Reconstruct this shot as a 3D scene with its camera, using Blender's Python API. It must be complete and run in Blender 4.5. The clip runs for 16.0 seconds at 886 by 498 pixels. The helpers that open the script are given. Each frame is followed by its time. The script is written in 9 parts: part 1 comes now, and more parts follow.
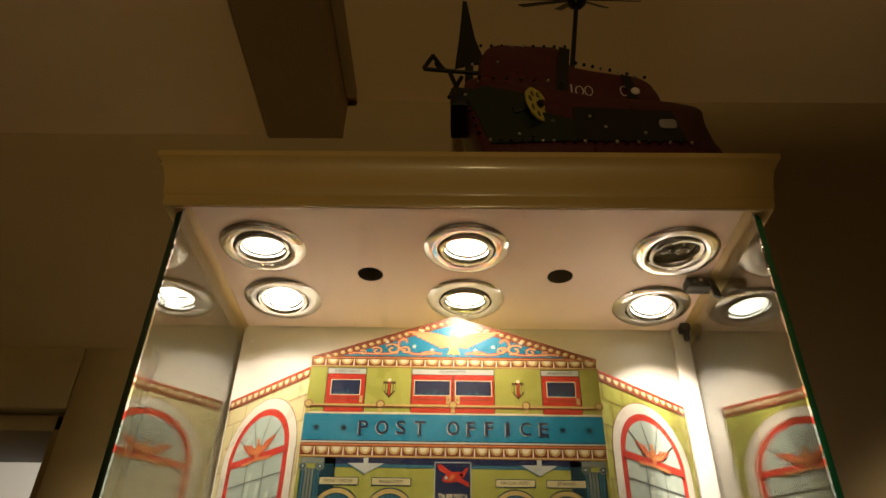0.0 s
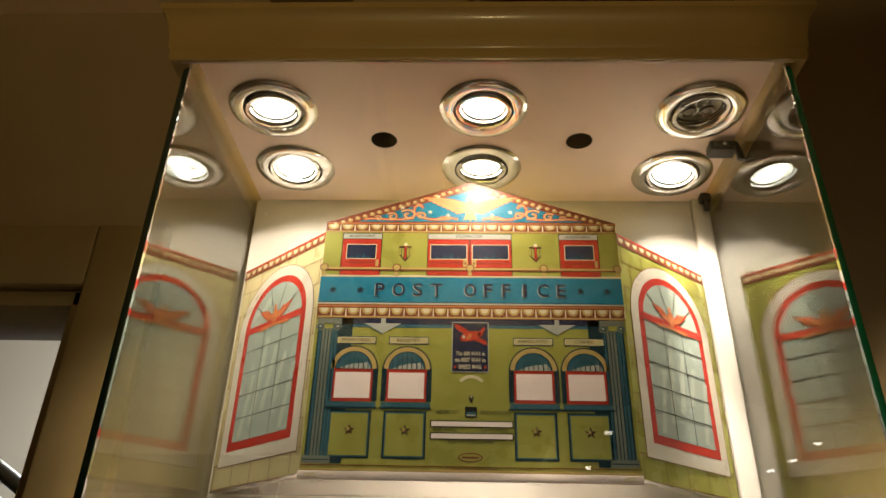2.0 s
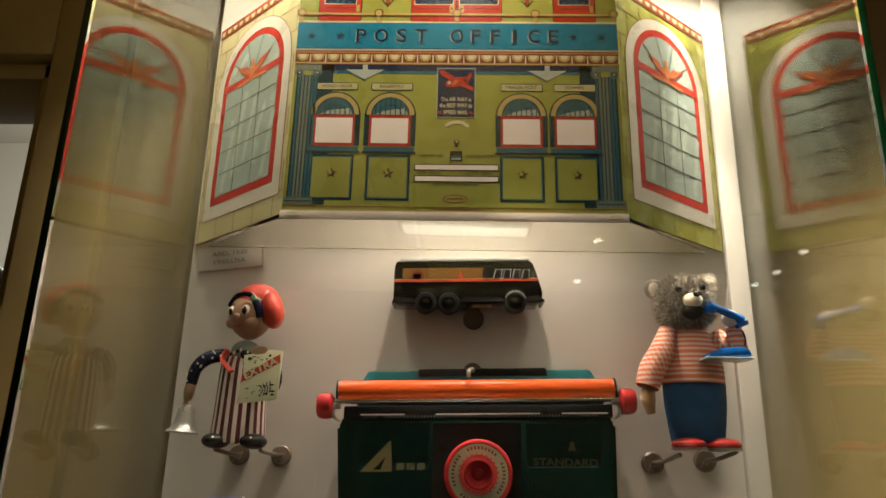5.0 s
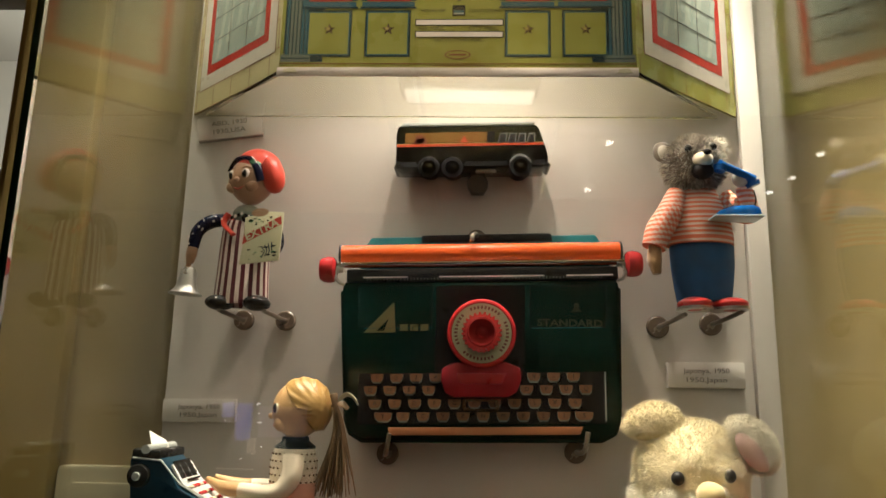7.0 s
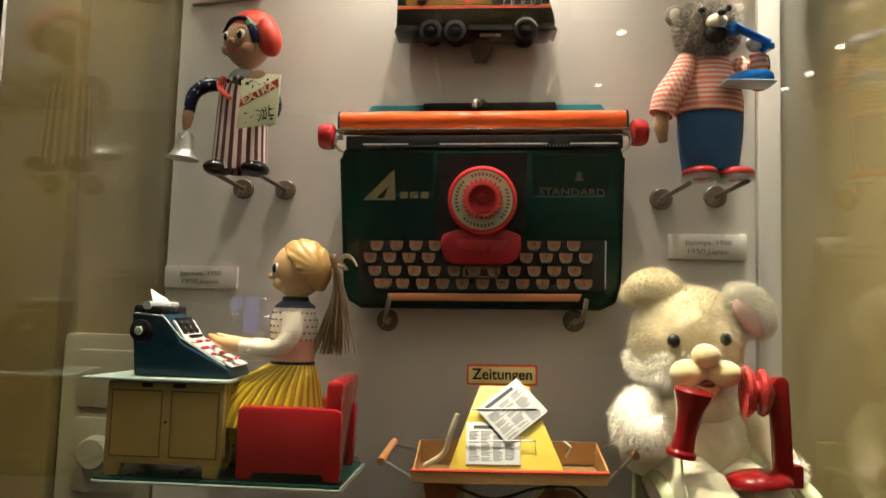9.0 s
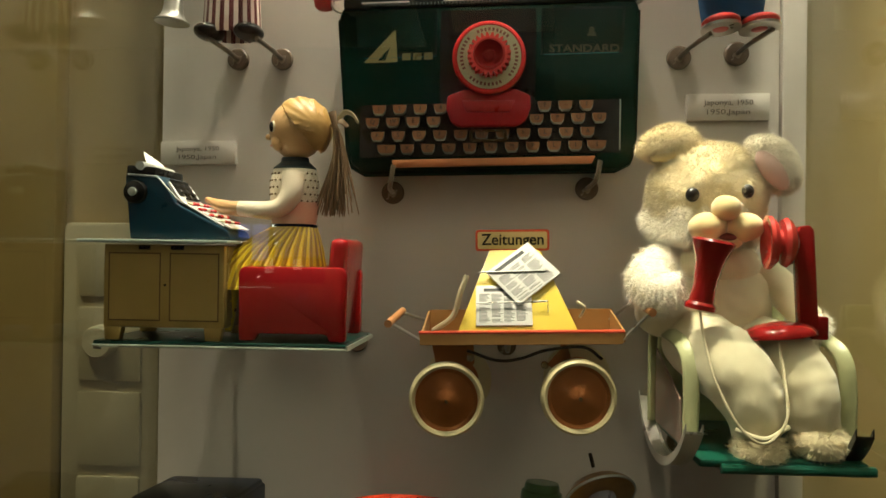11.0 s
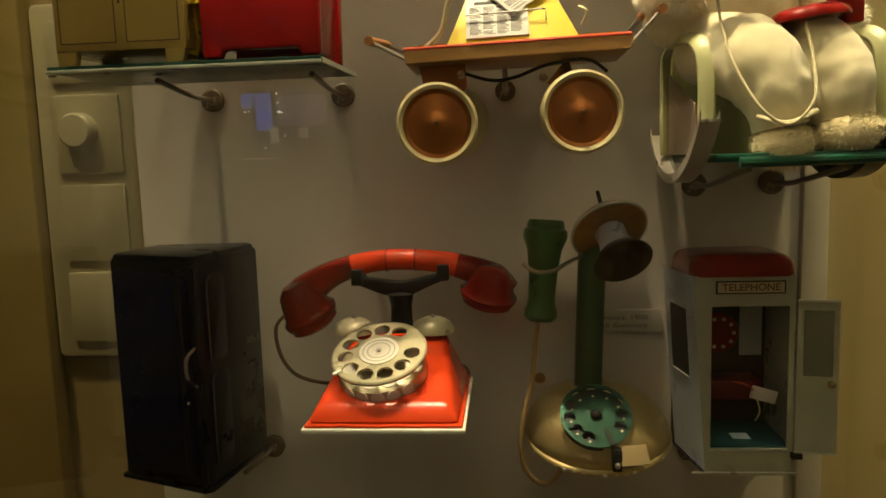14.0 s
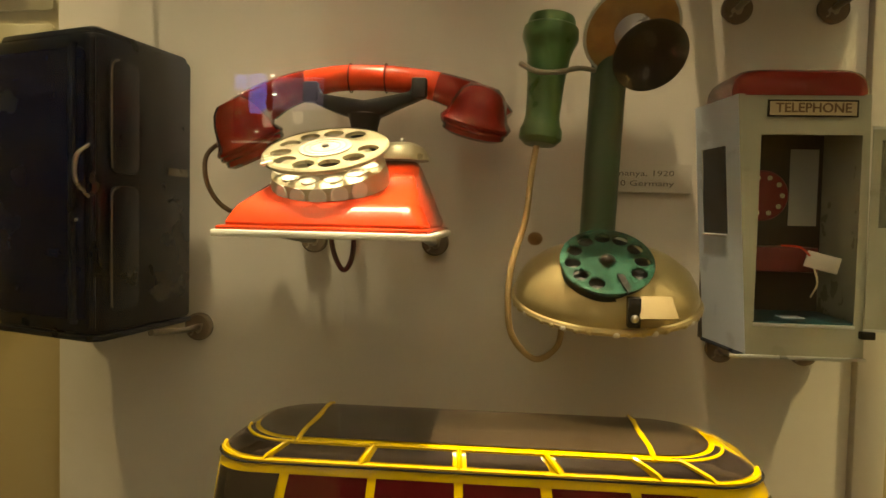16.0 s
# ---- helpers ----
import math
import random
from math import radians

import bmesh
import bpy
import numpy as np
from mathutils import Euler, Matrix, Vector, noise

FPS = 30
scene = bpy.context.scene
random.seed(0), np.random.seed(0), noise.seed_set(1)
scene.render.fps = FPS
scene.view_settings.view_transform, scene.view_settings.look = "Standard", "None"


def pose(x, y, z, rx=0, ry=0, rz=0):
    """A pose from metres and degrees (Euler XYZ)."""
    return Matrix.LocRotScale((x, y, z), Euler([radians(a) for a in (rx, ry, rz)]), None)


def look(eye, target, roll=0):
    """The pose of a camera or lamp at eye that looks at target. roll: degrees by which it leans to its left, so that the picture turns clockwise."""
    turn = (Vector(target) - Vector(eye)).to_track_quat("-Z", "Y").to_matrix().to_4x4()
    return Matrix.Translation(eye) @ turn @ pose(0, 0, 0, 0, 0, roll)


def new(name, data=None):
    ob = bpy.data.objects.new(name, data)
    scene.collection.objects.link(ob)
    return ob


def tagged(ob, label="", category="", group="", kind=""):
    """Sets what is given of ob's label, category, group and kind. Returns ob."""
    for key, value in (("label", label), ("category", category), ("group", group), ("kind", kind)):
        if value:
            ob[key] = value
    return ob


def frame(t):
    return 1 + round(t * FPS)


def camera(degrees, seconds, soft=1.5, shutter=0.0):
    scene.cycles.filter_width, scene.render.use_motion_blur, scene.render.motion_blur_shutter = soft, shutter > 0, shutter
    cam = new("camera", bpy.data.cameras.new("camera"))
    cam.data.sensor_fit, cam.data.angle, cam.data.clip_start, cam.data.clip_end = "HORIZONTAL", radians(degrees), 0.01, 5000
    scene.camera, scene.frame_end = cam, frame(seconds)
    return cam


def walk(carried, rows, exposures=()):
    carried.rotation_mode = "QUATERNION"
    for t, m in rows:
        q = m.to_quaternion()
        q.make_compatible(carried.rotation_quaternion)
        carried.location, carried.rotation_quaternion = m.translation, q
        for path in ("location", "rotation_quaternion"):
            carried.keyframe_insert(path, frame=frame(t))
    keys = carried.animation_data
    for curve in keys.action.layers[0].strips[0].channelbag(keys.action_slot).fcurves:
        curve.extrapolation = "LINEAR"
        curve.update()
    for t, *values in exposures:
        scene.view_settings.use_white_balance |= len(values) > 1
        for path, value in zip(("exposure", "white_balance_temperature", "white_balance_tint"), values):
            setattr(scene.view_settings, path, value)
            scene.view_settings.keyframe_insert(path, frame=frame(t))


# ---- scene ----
cam = camera(63.4, 16.0)
PATH = [
    (0, (-0.0023, -0.5091, 1.6345), (-0.0235, 0.3060, 2.2134), 1.34),
    (0.5, (-0.0027, -0.5049, 1.6270), (-0.0263, 0.3251, 2.1844), 1.17),
    (1, (-0.0039, -0.4958, 1.6196), (-0.0299, 0.3513, 2.1505), 1.26),
    (1.5, (-0.0056, -0.4794, 1.6050), (-0.0364, 0.3825, 2.1112), 1.31),
    (2, (-0.0097, -0.4691, 1.5980), (-0.0421, 0.4073, 2.0784), 1.40),
    (2.5, (-0.0114, -0.4650, 1.5905), (-0.0441, 0.4235, 2.0482), 1.57),
    (3, (-0.0125, -0.4606, 1.5855), (-0.0457, 0.4395, 2.0200), 1.27),
    (3.5, (-0.0126, -0.4554, 1.5761), (-0.0438, 0.4550, 1.9885), 1.29),
    (4, (-0.0087, -0.4424, 1.5608), (-0.0389, 0.4806, 1.9445), 1.59),
    (4.5, (-0.0044, -0.4264, 1.5404), (-0.0286, 0.5172, 1.8704), 1.50),
    (5, (0.0009, -0.4121, 1.5187), (-0.0246, 0.5430, 1.8140), 1.24),
    (7.5, (0.0122, -0.3846, 1.4584), (-0.0312, 0.5986, 1.6358), 1.25),
    (8, (0.0151, -0.3845, 1.4529), (-0.0276, 0.6041, 1.5975), 1.44),
    (8.5, (0.0148, -0.3798, 1.4431), (-0.0341, 0.6131, 1.5518), 1.92),
    (11, (0.0176, -0.3463, 1.3699), (-0.0443, 0.6517, 1.3762), 0.75),
    (11.5, (0.0213, -0.3404, 1.3531), (-0.0431, 0.6573, 1.3284), 0.22),
    (12, (0.0200, -0.3377, 1.3380), (-0.0388, 0.6591, 1.2838), 0.19),
    (12.5, (0.0216, -0.3386, 1.3173), (-0.0359, 0.6571, 1.2439), -0.58),
    (13, (0.0235, -0.3348, 1.2967), (-0.0428, 0.6589, 1.2065), -1.30),
    (13.5, (0.0223, -0.3263, 1.2799), (-0.0646, 0.6644, 1.1755), -1.18),
    (14, (0.0328, -0.3083, 1.2441), (-0.0558, 0.6807, 1.1256), -1.81),
    (14.5, (0.0295, -0.2949, 1.2052), (-0.0848, 0.6938, 1.1081), -0.68),
    (15, (0.0310, -0.2702, 1.1737), (-0.0656, 0.7208, 1.0806), -0.50),
    (15.5, (0.0331, -0.2325, 1.1401), (-0.0579, 0.7592, 1.0492), 0.03),
    (16, (0.0389, -0.2103, 1.0962), (-0.0501, 0.7847, 1.0499), 1.31),
]
walk(cam, [(t, look(eye, target, roll)) for t, eye, target, roll in PATH], [(0.0, -0.66, 6300, 3), (1.5, -0.72, 6250, 2), (3.0, -0.74, 6200, 0), (5.0, -0.82, 6200, -4), (8.5, -0.33, 5850, -5), (12.0, -0.32, 6400, -15), (13.5, -0.25, 7300, -12), (14.5, 0.0, 8500, -9), (16.0, 1.25, 8500, -9)])


# ---- world and lamps ----
world = bpy.data.worlds.new("dim_room")
scene.world = world
world.use_nodes = True
world.node_tree.nodes["Background"].inputs[0].default_value = (1.0, 0.72, 0.42, 1)
world.node_tree.nodes["Background"].inputs[1].default_value = 0.004

WALL_Y = 0.33
GLASS_L, GLASS_R, FRONT, BACK, TOP = -0.257, 0.266, 0.012, 0.24, 2.05
SPOT_ROWS = [(-0.198, 0.076, 1), (0.006, 0.076, 1), (0.214, 0.079, 0), (-0.197, 0.175, 1), (0.006, 0.174, 1), (0.213, 0.184, 1)]


def lamp(name, kind, place, target, watts, color, size=0.02, angle=90, blend=0.6):
    data = bpy.data.lights.new(name, kind)
    data.energy, data.color = watts, color
    if kind == "SPOT":
        data.spot_size, data.spot_blend, data.shadow_soft_size = radians(angle), blend, size
    elif kind == "AREA":
        data.shape, data.size = "DISK", size
    else:
        data.shadow_soft_size = size
    ob = new(name, data)
    ob.matrix_world = look(place, target)
    return ob


# each lamp's tilt, power and beam: the front ones narrow and aimed at the toys, the rear ones wider and along the panel
BEAMS = [((-0.155, 0.100, 1.2), 32.0, 23), ((0.125, 0.098, 1.2), 36.0, 25), None, ((-0.195, 0.205, 1.3), 13.5, 130), ((0.0, 0.150, 1.3), 33.0, 62), ((0.240, 0.215, 1.2), 15.0, 104)]
TINTS = [(1.0, 0.84, 0.70), (1.0, 0.79, 0.64), None, (1.0, 0.84, 0.74), (1.0, 0.76, 0.69), (1.0, 0.82, 0.71)]
for (sx, sy, on), beam, tint in zip(SPOT_ROWS, BEAMS, TINTS):
    if on:
        lamp("downlight_lamp", "SPOT", (sx, sy, TOP - 0.004), beam[0], beam[1], tint, 0.010, beam[2], 0.9 if beam[2] == 62 else 0.7)
# the wide spill of the two front lamps over the upper part of the case
for k in (0, 1):
    lamp("downlight_spill", "SPOT", (SPOT_ROWS[k][0], SPOT_ROWS[k][1], TOP - 0.004), (0.4 * SPOT_ROWS[k][0], SPOT_ROWS[k][1] + 0.21, TOP - 0.30), (5.4, 4.8)[k], TINTS[k], 0.012, 112, 1.0)
# the rear corner lamp's narrow core, down the corner of the panel
lamp("downlight_core", "SPOT", (SPOT_ROWS[5][0], SPOT_ROWS[5][1], TOP - 0.004), (0.257, 0.238, 1.35), 48.0, TINTS[5], 0.010, 24, 0.8)
# unseen fill lamps, added beside and behind the camera for ceiling and walls
lamp("added_ceiling_fill", "SPOT", (0.1, -2.6, 1.75), (-0.10, -1.15, 2.42), 105.0, (1.0, 0.71, 0.32), 0.05, 56, 1.0)
lamp("added_right_wall_fill", "SPOT", (0.62, -0.05, 2.4), (0.58, WALL_Y, 1.40), 185.0, (1.0, 0.80, 0.53), 0.04, 40, 1.0)
lamp("added_left_wall_fill", "SPOT", (-0.55, -0.20, 2.35), (-0.52, WALL_Y, 0.95), 40.0, (1.0, 0.78, 0.52), 0.04, 34, 1.0)
lamp("added_east_wall_fill", "SPOT", (2.2, -0.9, 2.35), (3.0, -0.9, 1.3), 140.0, (1.0, 0.74, 0.36), 0.05, 90, 1.0)
# the bright room past the doorway
lamp("next_room_lamp", "POINT", (-0.9, 1.3, 2.2), (-0.9, 1.3, 0), 75.0, (1.0, 0.96, 0.90), 0.1)

# ---- materials ----
def mat(name, color, rough=0.5, metal=0.0, vary=0.12, scale=60.0, bump=0.1, fine=900.0, coat=0.0, spec=0.5, trans=0.0, ior=1.45, sheen=0.0, rough_vary=0.1, tint=None):
    """A surface with blotches at two sizes, uneven gloss and fine relief."""
    m = bpy.data.materials.new(name)
    m.use_nodes = True
    nt = m.node_tree
    b = nt.nodes["Principled BSDF"]
    link = nt.links.new
    co = nt.nodes.new("ShaderNodeTexCoord").outputs["Object"]

    def tex(s, detail):
        n = nt.nodes.new("ShaderNodeTexNoise")
        n.inputs["Scale"].default_value, n.inputs["Detail"].default_value = s, detail
        link(co, n.inputs["Vector"])
        return n.outputs["Fac"]

    big, small = tex(scale, 4), tex(fine, 2)
    if vary > 0:
        ramp = nt.nodes.new("ShaderNodeMix")
        ramp.data_type = "RGBA"
        low = tint or tuple(c * (1 - vary) for c in color)
        ramp.inputs[6].default_value = (*low, 1)
        ramp.inputs[7].default_value = (*[min(1, c * (1 + vary)) for c in color], 1)
        link(big, ramp.inputs[0])
        link(ramp.outputs[2], b.inputs["Base Color"])
    else:
        b.inputs["Base Color"].default_value = (*color, 1)
    gloss = nt.nodes.new("ShaderNodeMapRange")
    gloss.inputs["To Min"].default_value, gloss.inputs["To Max"].default_value = max(0.0, rough - rough_vary), min(1, rough + rough_vary)
    link(big, gloss.inputs["Value"])
    link(gloss.outputs[0], b.inputs["Roughness"])
    if bump > 0:
        bp = nt.nodes.new("ShaderNodeBump")
        bp.inputs["Strength"].default_value, bp.inputs["Distance"].default_value = bump, 0.0006
        link(small, bp.inputs["Height"])
        link(bp.outputs[0], b.inputs["Normal"])
    b.inputs["Metallic"].default_value = metal
    b.inputs["Coat Weight"].default_value = coat
    b.inputs["Coat Roughness"].default_value = 0.12
    b.inputs["Specular IOR Level"].default_value = spec
    b.inputs["Transmission Weight"].default_value = trans
    b.inputs["IOR"].default_value = ior
    b.inputs["Sheen Weight"].default_value = sheen
    return m


def glow(name, color, strength):
    m = bpy.data.materials.new(name)
    m.use_nodes = True
    b = m.node_tree.nodes["Principled BSDF"]
    b.inputs["Base Color"].default_value = (*color, 1)
    b.inputs["Emission Color"].default_value = (*color, 1)
    b.inputs["Emission Strength"].default_value = strength
    return m


def clear_glass(name, color=(1, 1, 1), rough=0.0, ior=1.5):
    m = bpy.data.materials.new(name)
    m.use_nodes = True
    b = m.node_tree.nodes["Principled BSDF"]
    b.inputs["Base Color"].default_value = (*color, 1)
    b.inputs["Roughness"].default_value = rough
    b.inputs["Transmission Weight"].default_value = 1.0
    b.inputs["IOR"].default_value = ior
    return m


def tin(name, color, rough=0.3, vary=0.1, metal=0.0, coat=0.15):
    """Lithographed tin: enamel ink under varnish, slightly worn."""
    return mat(name, color, rough, metal, vary, 45.0, 0.04, 500.0, coat=coat, spec=0.35)


M_PANEL = mat("white_panel_paint", (0.47, 0.42, 0.36), 0.45, vary=0.05, scale=6, bump=0.15, fine=260)
M_CEIL = mat("case_ceiling_paint", (0.87, 0.67, 0.57), 0.4, vary=0.06, scale=8, bump=0.12, fine=300)
M_CORNICE = mat("cornice_paint", (0.42, 0.28, 0.09), 0.42, vary=0.12, scale=14, bump=0.15, fine=240, coat=0.15)
M_WALL = mat("ochre_wall_paint", (0.27, 0.19, 0.090), 0.7, vary=0.14, scale=7, bump=0.35, fine=160)
M_ROOMCEIL = mat("room_ceiling_paint", (0.74, 0.57, 0.33), 0.8, vary=0.1, scale=5, bump=0.3, fine=120)
M_TRIM = mat("honey_wood_trim", (0.22, 0.150, 0.055), 0.45, vary=0.25, scale=10, bump=0.2, fine=150)
M_FLOOR = mat("brown_floor", (0.16, 0.10, 0.05), 0.5, vary=0.2, scale=8)
M_CHROME = mat("polished_chrome", (0.86, 0.85, 0.82), 0.08, 1.0, vary=0.04, bump=0, rough_vary=0.05)
M_BEZEL = mat("brushed_chrome", (0.80, 0.79, 0.80), 0.10, 1.0, vary=0.05, bump=0.02, rough_vary=0.08)
M_STEEL = mat("dull_nickel", (0.55, 0.53, 0.48), 0.3, 1.0, vary=0.15, scale=120)
M_BLACK = mat("black_plastic", (0.012, 0.012, 0.012), 0.4, vary=0.2)
M_DARK = mat("dark_void", (0.02, 0.012, 0.008), 0.8, vary=0.2)
M_GLASS = clear_glass("case_glass", (0.97, 1.0, 0.97), 0.0, 1.52)
M_SIDE_GLASS = clear_glass("green_tinged_side_glass", (0.95, 0.985, 0.90), 0.0, 1.52)
M_GLASS_EDGE = mat("lit_glass_edge", (0.03, 0.30, 0.13), 0.15, vary=0.3, scale=12, bump=0.0, trans=0.35, coat=0.6)
M_BULB = glow("lit_led_lens", (1.0, 0.82, 0.70), 30.0)
M_LENS = glow("downlight_lens", (1.0, 0.90, 0.78), 11.0)
M_CARD = mat("cream_card", (0.47, 0.42, 0.36), 0.6, vary=0.06, scale=30)
M_INK = mat("faded_ink", (0.12, 0.10, 0.085), 0.5, vary=0.1, bump=0)
M_ACRYL = clear_glass("clear_acrylic", (0.95, 0.95, 0.93), 0.05, 1.49)
M_ACRYLDIM = mat("scuffed_acrylic_peg", (0.20, 0.145, 0.10), 0.25, vary=0.2, trans=0.3, coat=0.3, bump=0.02)
M_ROD = mat("dull_brown_rod", (0.20, 0.165, 0.125), 0.35, 0.6, vary=0.2, scale=120)


# ---- building ----
ORIGIN = {}


def thing(name, place, label, category, group=""):
    """The Empty at a thing's base; its parts are given in world metres."""
    ob = tagged(new(name), label, category, group)
    ob.location = place
    ORIGIN[ob] = Vector(place)
    return ob


def part(name, bm, material, parent, label="", smooth=True):
    """One mesh object under a thing or part."""
    o = ORIGIN[parent]
    bm.transform(Matrix.Translation(-o))
    bmesh.ops.recalc_face_normals(bm, faces=bm.faces)
    me = bpy.data.meshes.new(name)
    if smooth:
        for f in bm.faces:
            f.smooth = True
        for e in bm.edges:
            if len(e.link_faces) != 2 or e.calc_face_angle(0) > 0.6:
                e.smooth = False
    bm.to_mesh(me)
    bm.free()
    mats = material if isinstance(material, (list, tuple)) else [material]
    for m in mats:
        me.materials.append(m)
    ob = new(name, me)
    ob.parent = parent
    ORIGIN[ob] = o
    return tagged(ob, label)


def solid(name, bm, material, place, label="", category="", group="", kind="", smooth=True):
    """A top-level thing that is one mesh."""
    o = Vector(place)
    bm.transform(Matrix.Translation(-o))
    bmesh.ops.recalc_face_normals(bm, faces=bm.faces)
    me = bpy.data.meshes.new(name)
    if smooth:
        for f in bm.faces:
            f.smooth = True
        for e in bm.edges:
            if len(e.link_faces) != 2 or e.calc_face_angle(0) > 0.6:
                e.smooth = False
    bm.to_mesh(me)
    bm.free()
    for m in material if isinstance(material, (list, tuple)) else [material]:
        me.materials.append(m)
    ob = new(name, me)
    ob.location = o
    ORIGIN[ob] = o
    return tagged(ob, label, category, group, kind)


def box(x0, x1, y0, y1, z0, z1, bevel=0.0, seg=2, bm=None):
    bm2 = bmesh.new()
    bmesh.ops.create_cube(bm2, size=1)
    bm2.transform(Matrix.LocRotScale(((x0 + x1) / 2, (y0 + y1) / 2, (z0 + z1) / 2), None, (abs(x1 - x0), abs(y1 - y0), abs(z1 - z0))))
    if bevel:
        bmesh.ops.bevel(bm2, geom=bm2.edges[:], offset=bevel, segments=seg, profile=0.5, affect="EDGES")
    return join(bm, bm2)


def join(bm, more):
    """more's faces added to bm (or more itself)."""
    if bm is None:
        return more
    me = bpy.data.meshes.new("tmp")
    more.to_mesh(me)
    more.free()
    bm.from_mesh(me)
    bpy.data.meshes.remove(me)
    return bm


def moved(bm, m):
    bm.transform(m)
    return bm


def lathe(profile, seg=40, m=None, bm=None, squash=None):
    """A turned form round z from (radius, height) pairs."""
    bm2 = bmesh.new()
    rings = []
    for r, z in profile:
        if r < 1e-6:
            rings.append([bm2.verts.new((0, 0, z))])
        else:
            rings.append([bm2.verts.new((r * math.cos(2 * math.pi * k / seg), r * math.sin(2 * math.pi * k / seg), z)) for k in range(seg)])
    for a, b in zip(rings, rings[1:]):
        for k in range(seg):
            j = (k + 1) % seg
            if len(a) == 1 and len(b) > 1:
                bm2.faces.new((a[0], b[k], b[j]))
            elif len(b) == 1 and len(a) > 1:
                bm2.faces.new((a[k], a[j], b[0]))
            elif len(a) > 1:
                bm2.faces.new((a[k], a[j], b[j], b[k]))
    if m is not None:
        bm2.transform(m)
    return join(bm, bm2)


def rounded(points, steps=6):
    """A smooth line through the points (Catmull-Rom)."""
    p = [Vector(q) for q in points]
    p = [2 * p[0] - p[1]] + p + [2 * p[-1] - p[-2]]
    out = []
    for a, b, c, d in zip(p, p[1:], p[2:], p[3:]):
        for k in range(steps):
            t = k / steps
            out.append(0.5 * (2 * b + (c - a) * t + (2 * a - 5 * b + 4 * c - d) * t * t + (3 * b - a - 3 * c + d) * t**3))
    return out + [p[-2]]


def tube(points, r, seg=10, bm=None, caps=True, flat=1.0):
    """A rod along a line; r is one radius or one per point."""
    pts = [Vector(q) for q in points]
    rs = r if isinstance(r, (list, tuple)) else [r] * len(pts)
    if len(rs) != len(pts):
        rs = [float(np.interp(k / (len(pts) - 1), np.linspace(0, 1, len(rs)), rs)) for k in range(len(pts))]
    bm2 = bmesh.new()
    rings, side = [], None
    for k, q in enumerate(pts):
        d = (pts[min(k + 1, len(pts) - 1)] - pts[max(k - 1, 0)]).normalized()
        if side is None:
            side = d.orthogonal().normalized()
        side = (side - d * side.dot(d)).normalized()
        up = d.cross(side)
        rings.append([bm2.verts.new(q + rs[k] * (math.cos(2 * math.pi * j / seg) * side + flat * math.sin(2 * math.pi * j / seg) * up)) for j in range(seg)])
    for a, b in zip(rings, rings[1:]):
        for j in range(seg):
            i = (j + 1) % seg
            bm2.faces.new((a[j], a[i], b[i], b[j]))
    if caps:
        bm2.faces.new(rings[0][::-1])
        bm2.faces.new(rings[-1])
    return join(bm, bm2)


def ball(place, size, u=24, v=16, bm=None, rot=None, rough=0.0, freq=40.0):
    """An ellipsoid, optionally lumpy."""
    bm2 = bmesh.new()
    bmesh.ops.create_uvsphere(bm2, u_segments=u, v_segments=v, radius=1)
    s = size if isinstance(size, (tuple, list)) else (size,) * 3
    for w in bm2.verts:
        w.co = Vector((w.co.x * s[0], w.co.y * s[1], w.co.z * s[2]))
        if rough:
            w.co *= 1 + rough * noise.noise(w.co * freq + Vector(place) * 31)
    if rot:
        bm2.transform(pose(0, 0, 0, *rot))
    bm2.transform(Matrix.Translation(place))
    return join(bm, bm2)


def prism(outline, thick, m, bm=None, bevel=0.0):
    """A plate: a 2D outline (u, v) raised by thick along w; m carries (u, v, w) into the world."""
    bm2 = bmesh.new()
    low = [bm2.verts.new((u, v, 0)) for u, v in outline]
    f = bm2.faces.new(low)
    if thick:
        got = bmesh.ops.extrude_face_region(bm2, geom=[f])
        bmesh.ops.translate(bm2, vec=(0, 0, thick), verts=[e for e in got["geom"] if isinstance(e, bmesh.types.BMVert)])
        if bevel:
            bmesh.ops.bevel(bm2, geom=bm2.edges[:], offset=bevel, segments=2, profile=0.5, affect="EDGES")
    bm2.transform(m)
    return join(bm, bm2)


def holed(outline, holes, thick, m, bm=None):
    """A plate with holes cut through."""
    bm2 = bmesh.new()
    edges = []
    for loop in [outline] + holes:
        vs = [bm2.verts.new((u, v, 0)) for u, v in loop]
        edges += [bm2.edges.new((vs[k], vs[(k + 1) % len(vs)])) for k in range(len(vs))]
    bmesh.ops.triangle_fill(bm2, use_beauty=True, use_dissolve=False, edges=edges)
    got = bmesh.ops.extrude_face_region(bm2, geom=bm2.faces[:])
    bmesh.ops.translate(bm2, vec=(0, 0, thick), verts=[e for e in got["geom"] if isinstance(e, bmesh.types.BMVert)])
    bm2.transform(m)
    return join(bm, bm2)


def circle(cx, cy, r, n=32, a0=0, a1=360, ry=None):
    full = a1 - a0 >= 360
    return [(cx + r * math.cos(radians(a0 + (a1 - a0) * k / (n if full else n - 1))), cy + (ry or r) * math.sin(radians(a0 + (a1 - a0) * k / (n if full else n - 1)))) for k in range(n)]


def arc_band(cx, cy, r0, r1, a0, a1, n=24):
    return circle(cx, cy, r1, n, a0, a1) + circle(cx, cy, r0, n, a0, a1)[::-1]


def rect(x0, x1, y0, y1):
    return [(x0, y0), (x1, y0), (x1, y1), (x0, y1)]


def round_rect(x0, x1, y0, y1, r, n=5):
    out = []
    for cx, cy, a in ((x1 - r, y0 + r, -90), (x1 - r, y1 - r, 0), (x0 + r, y1 - r, 90), (x0 + r, y0 + r, 180)):
        out += circle(cx, cy, r, n, a, a + 90)
    return out


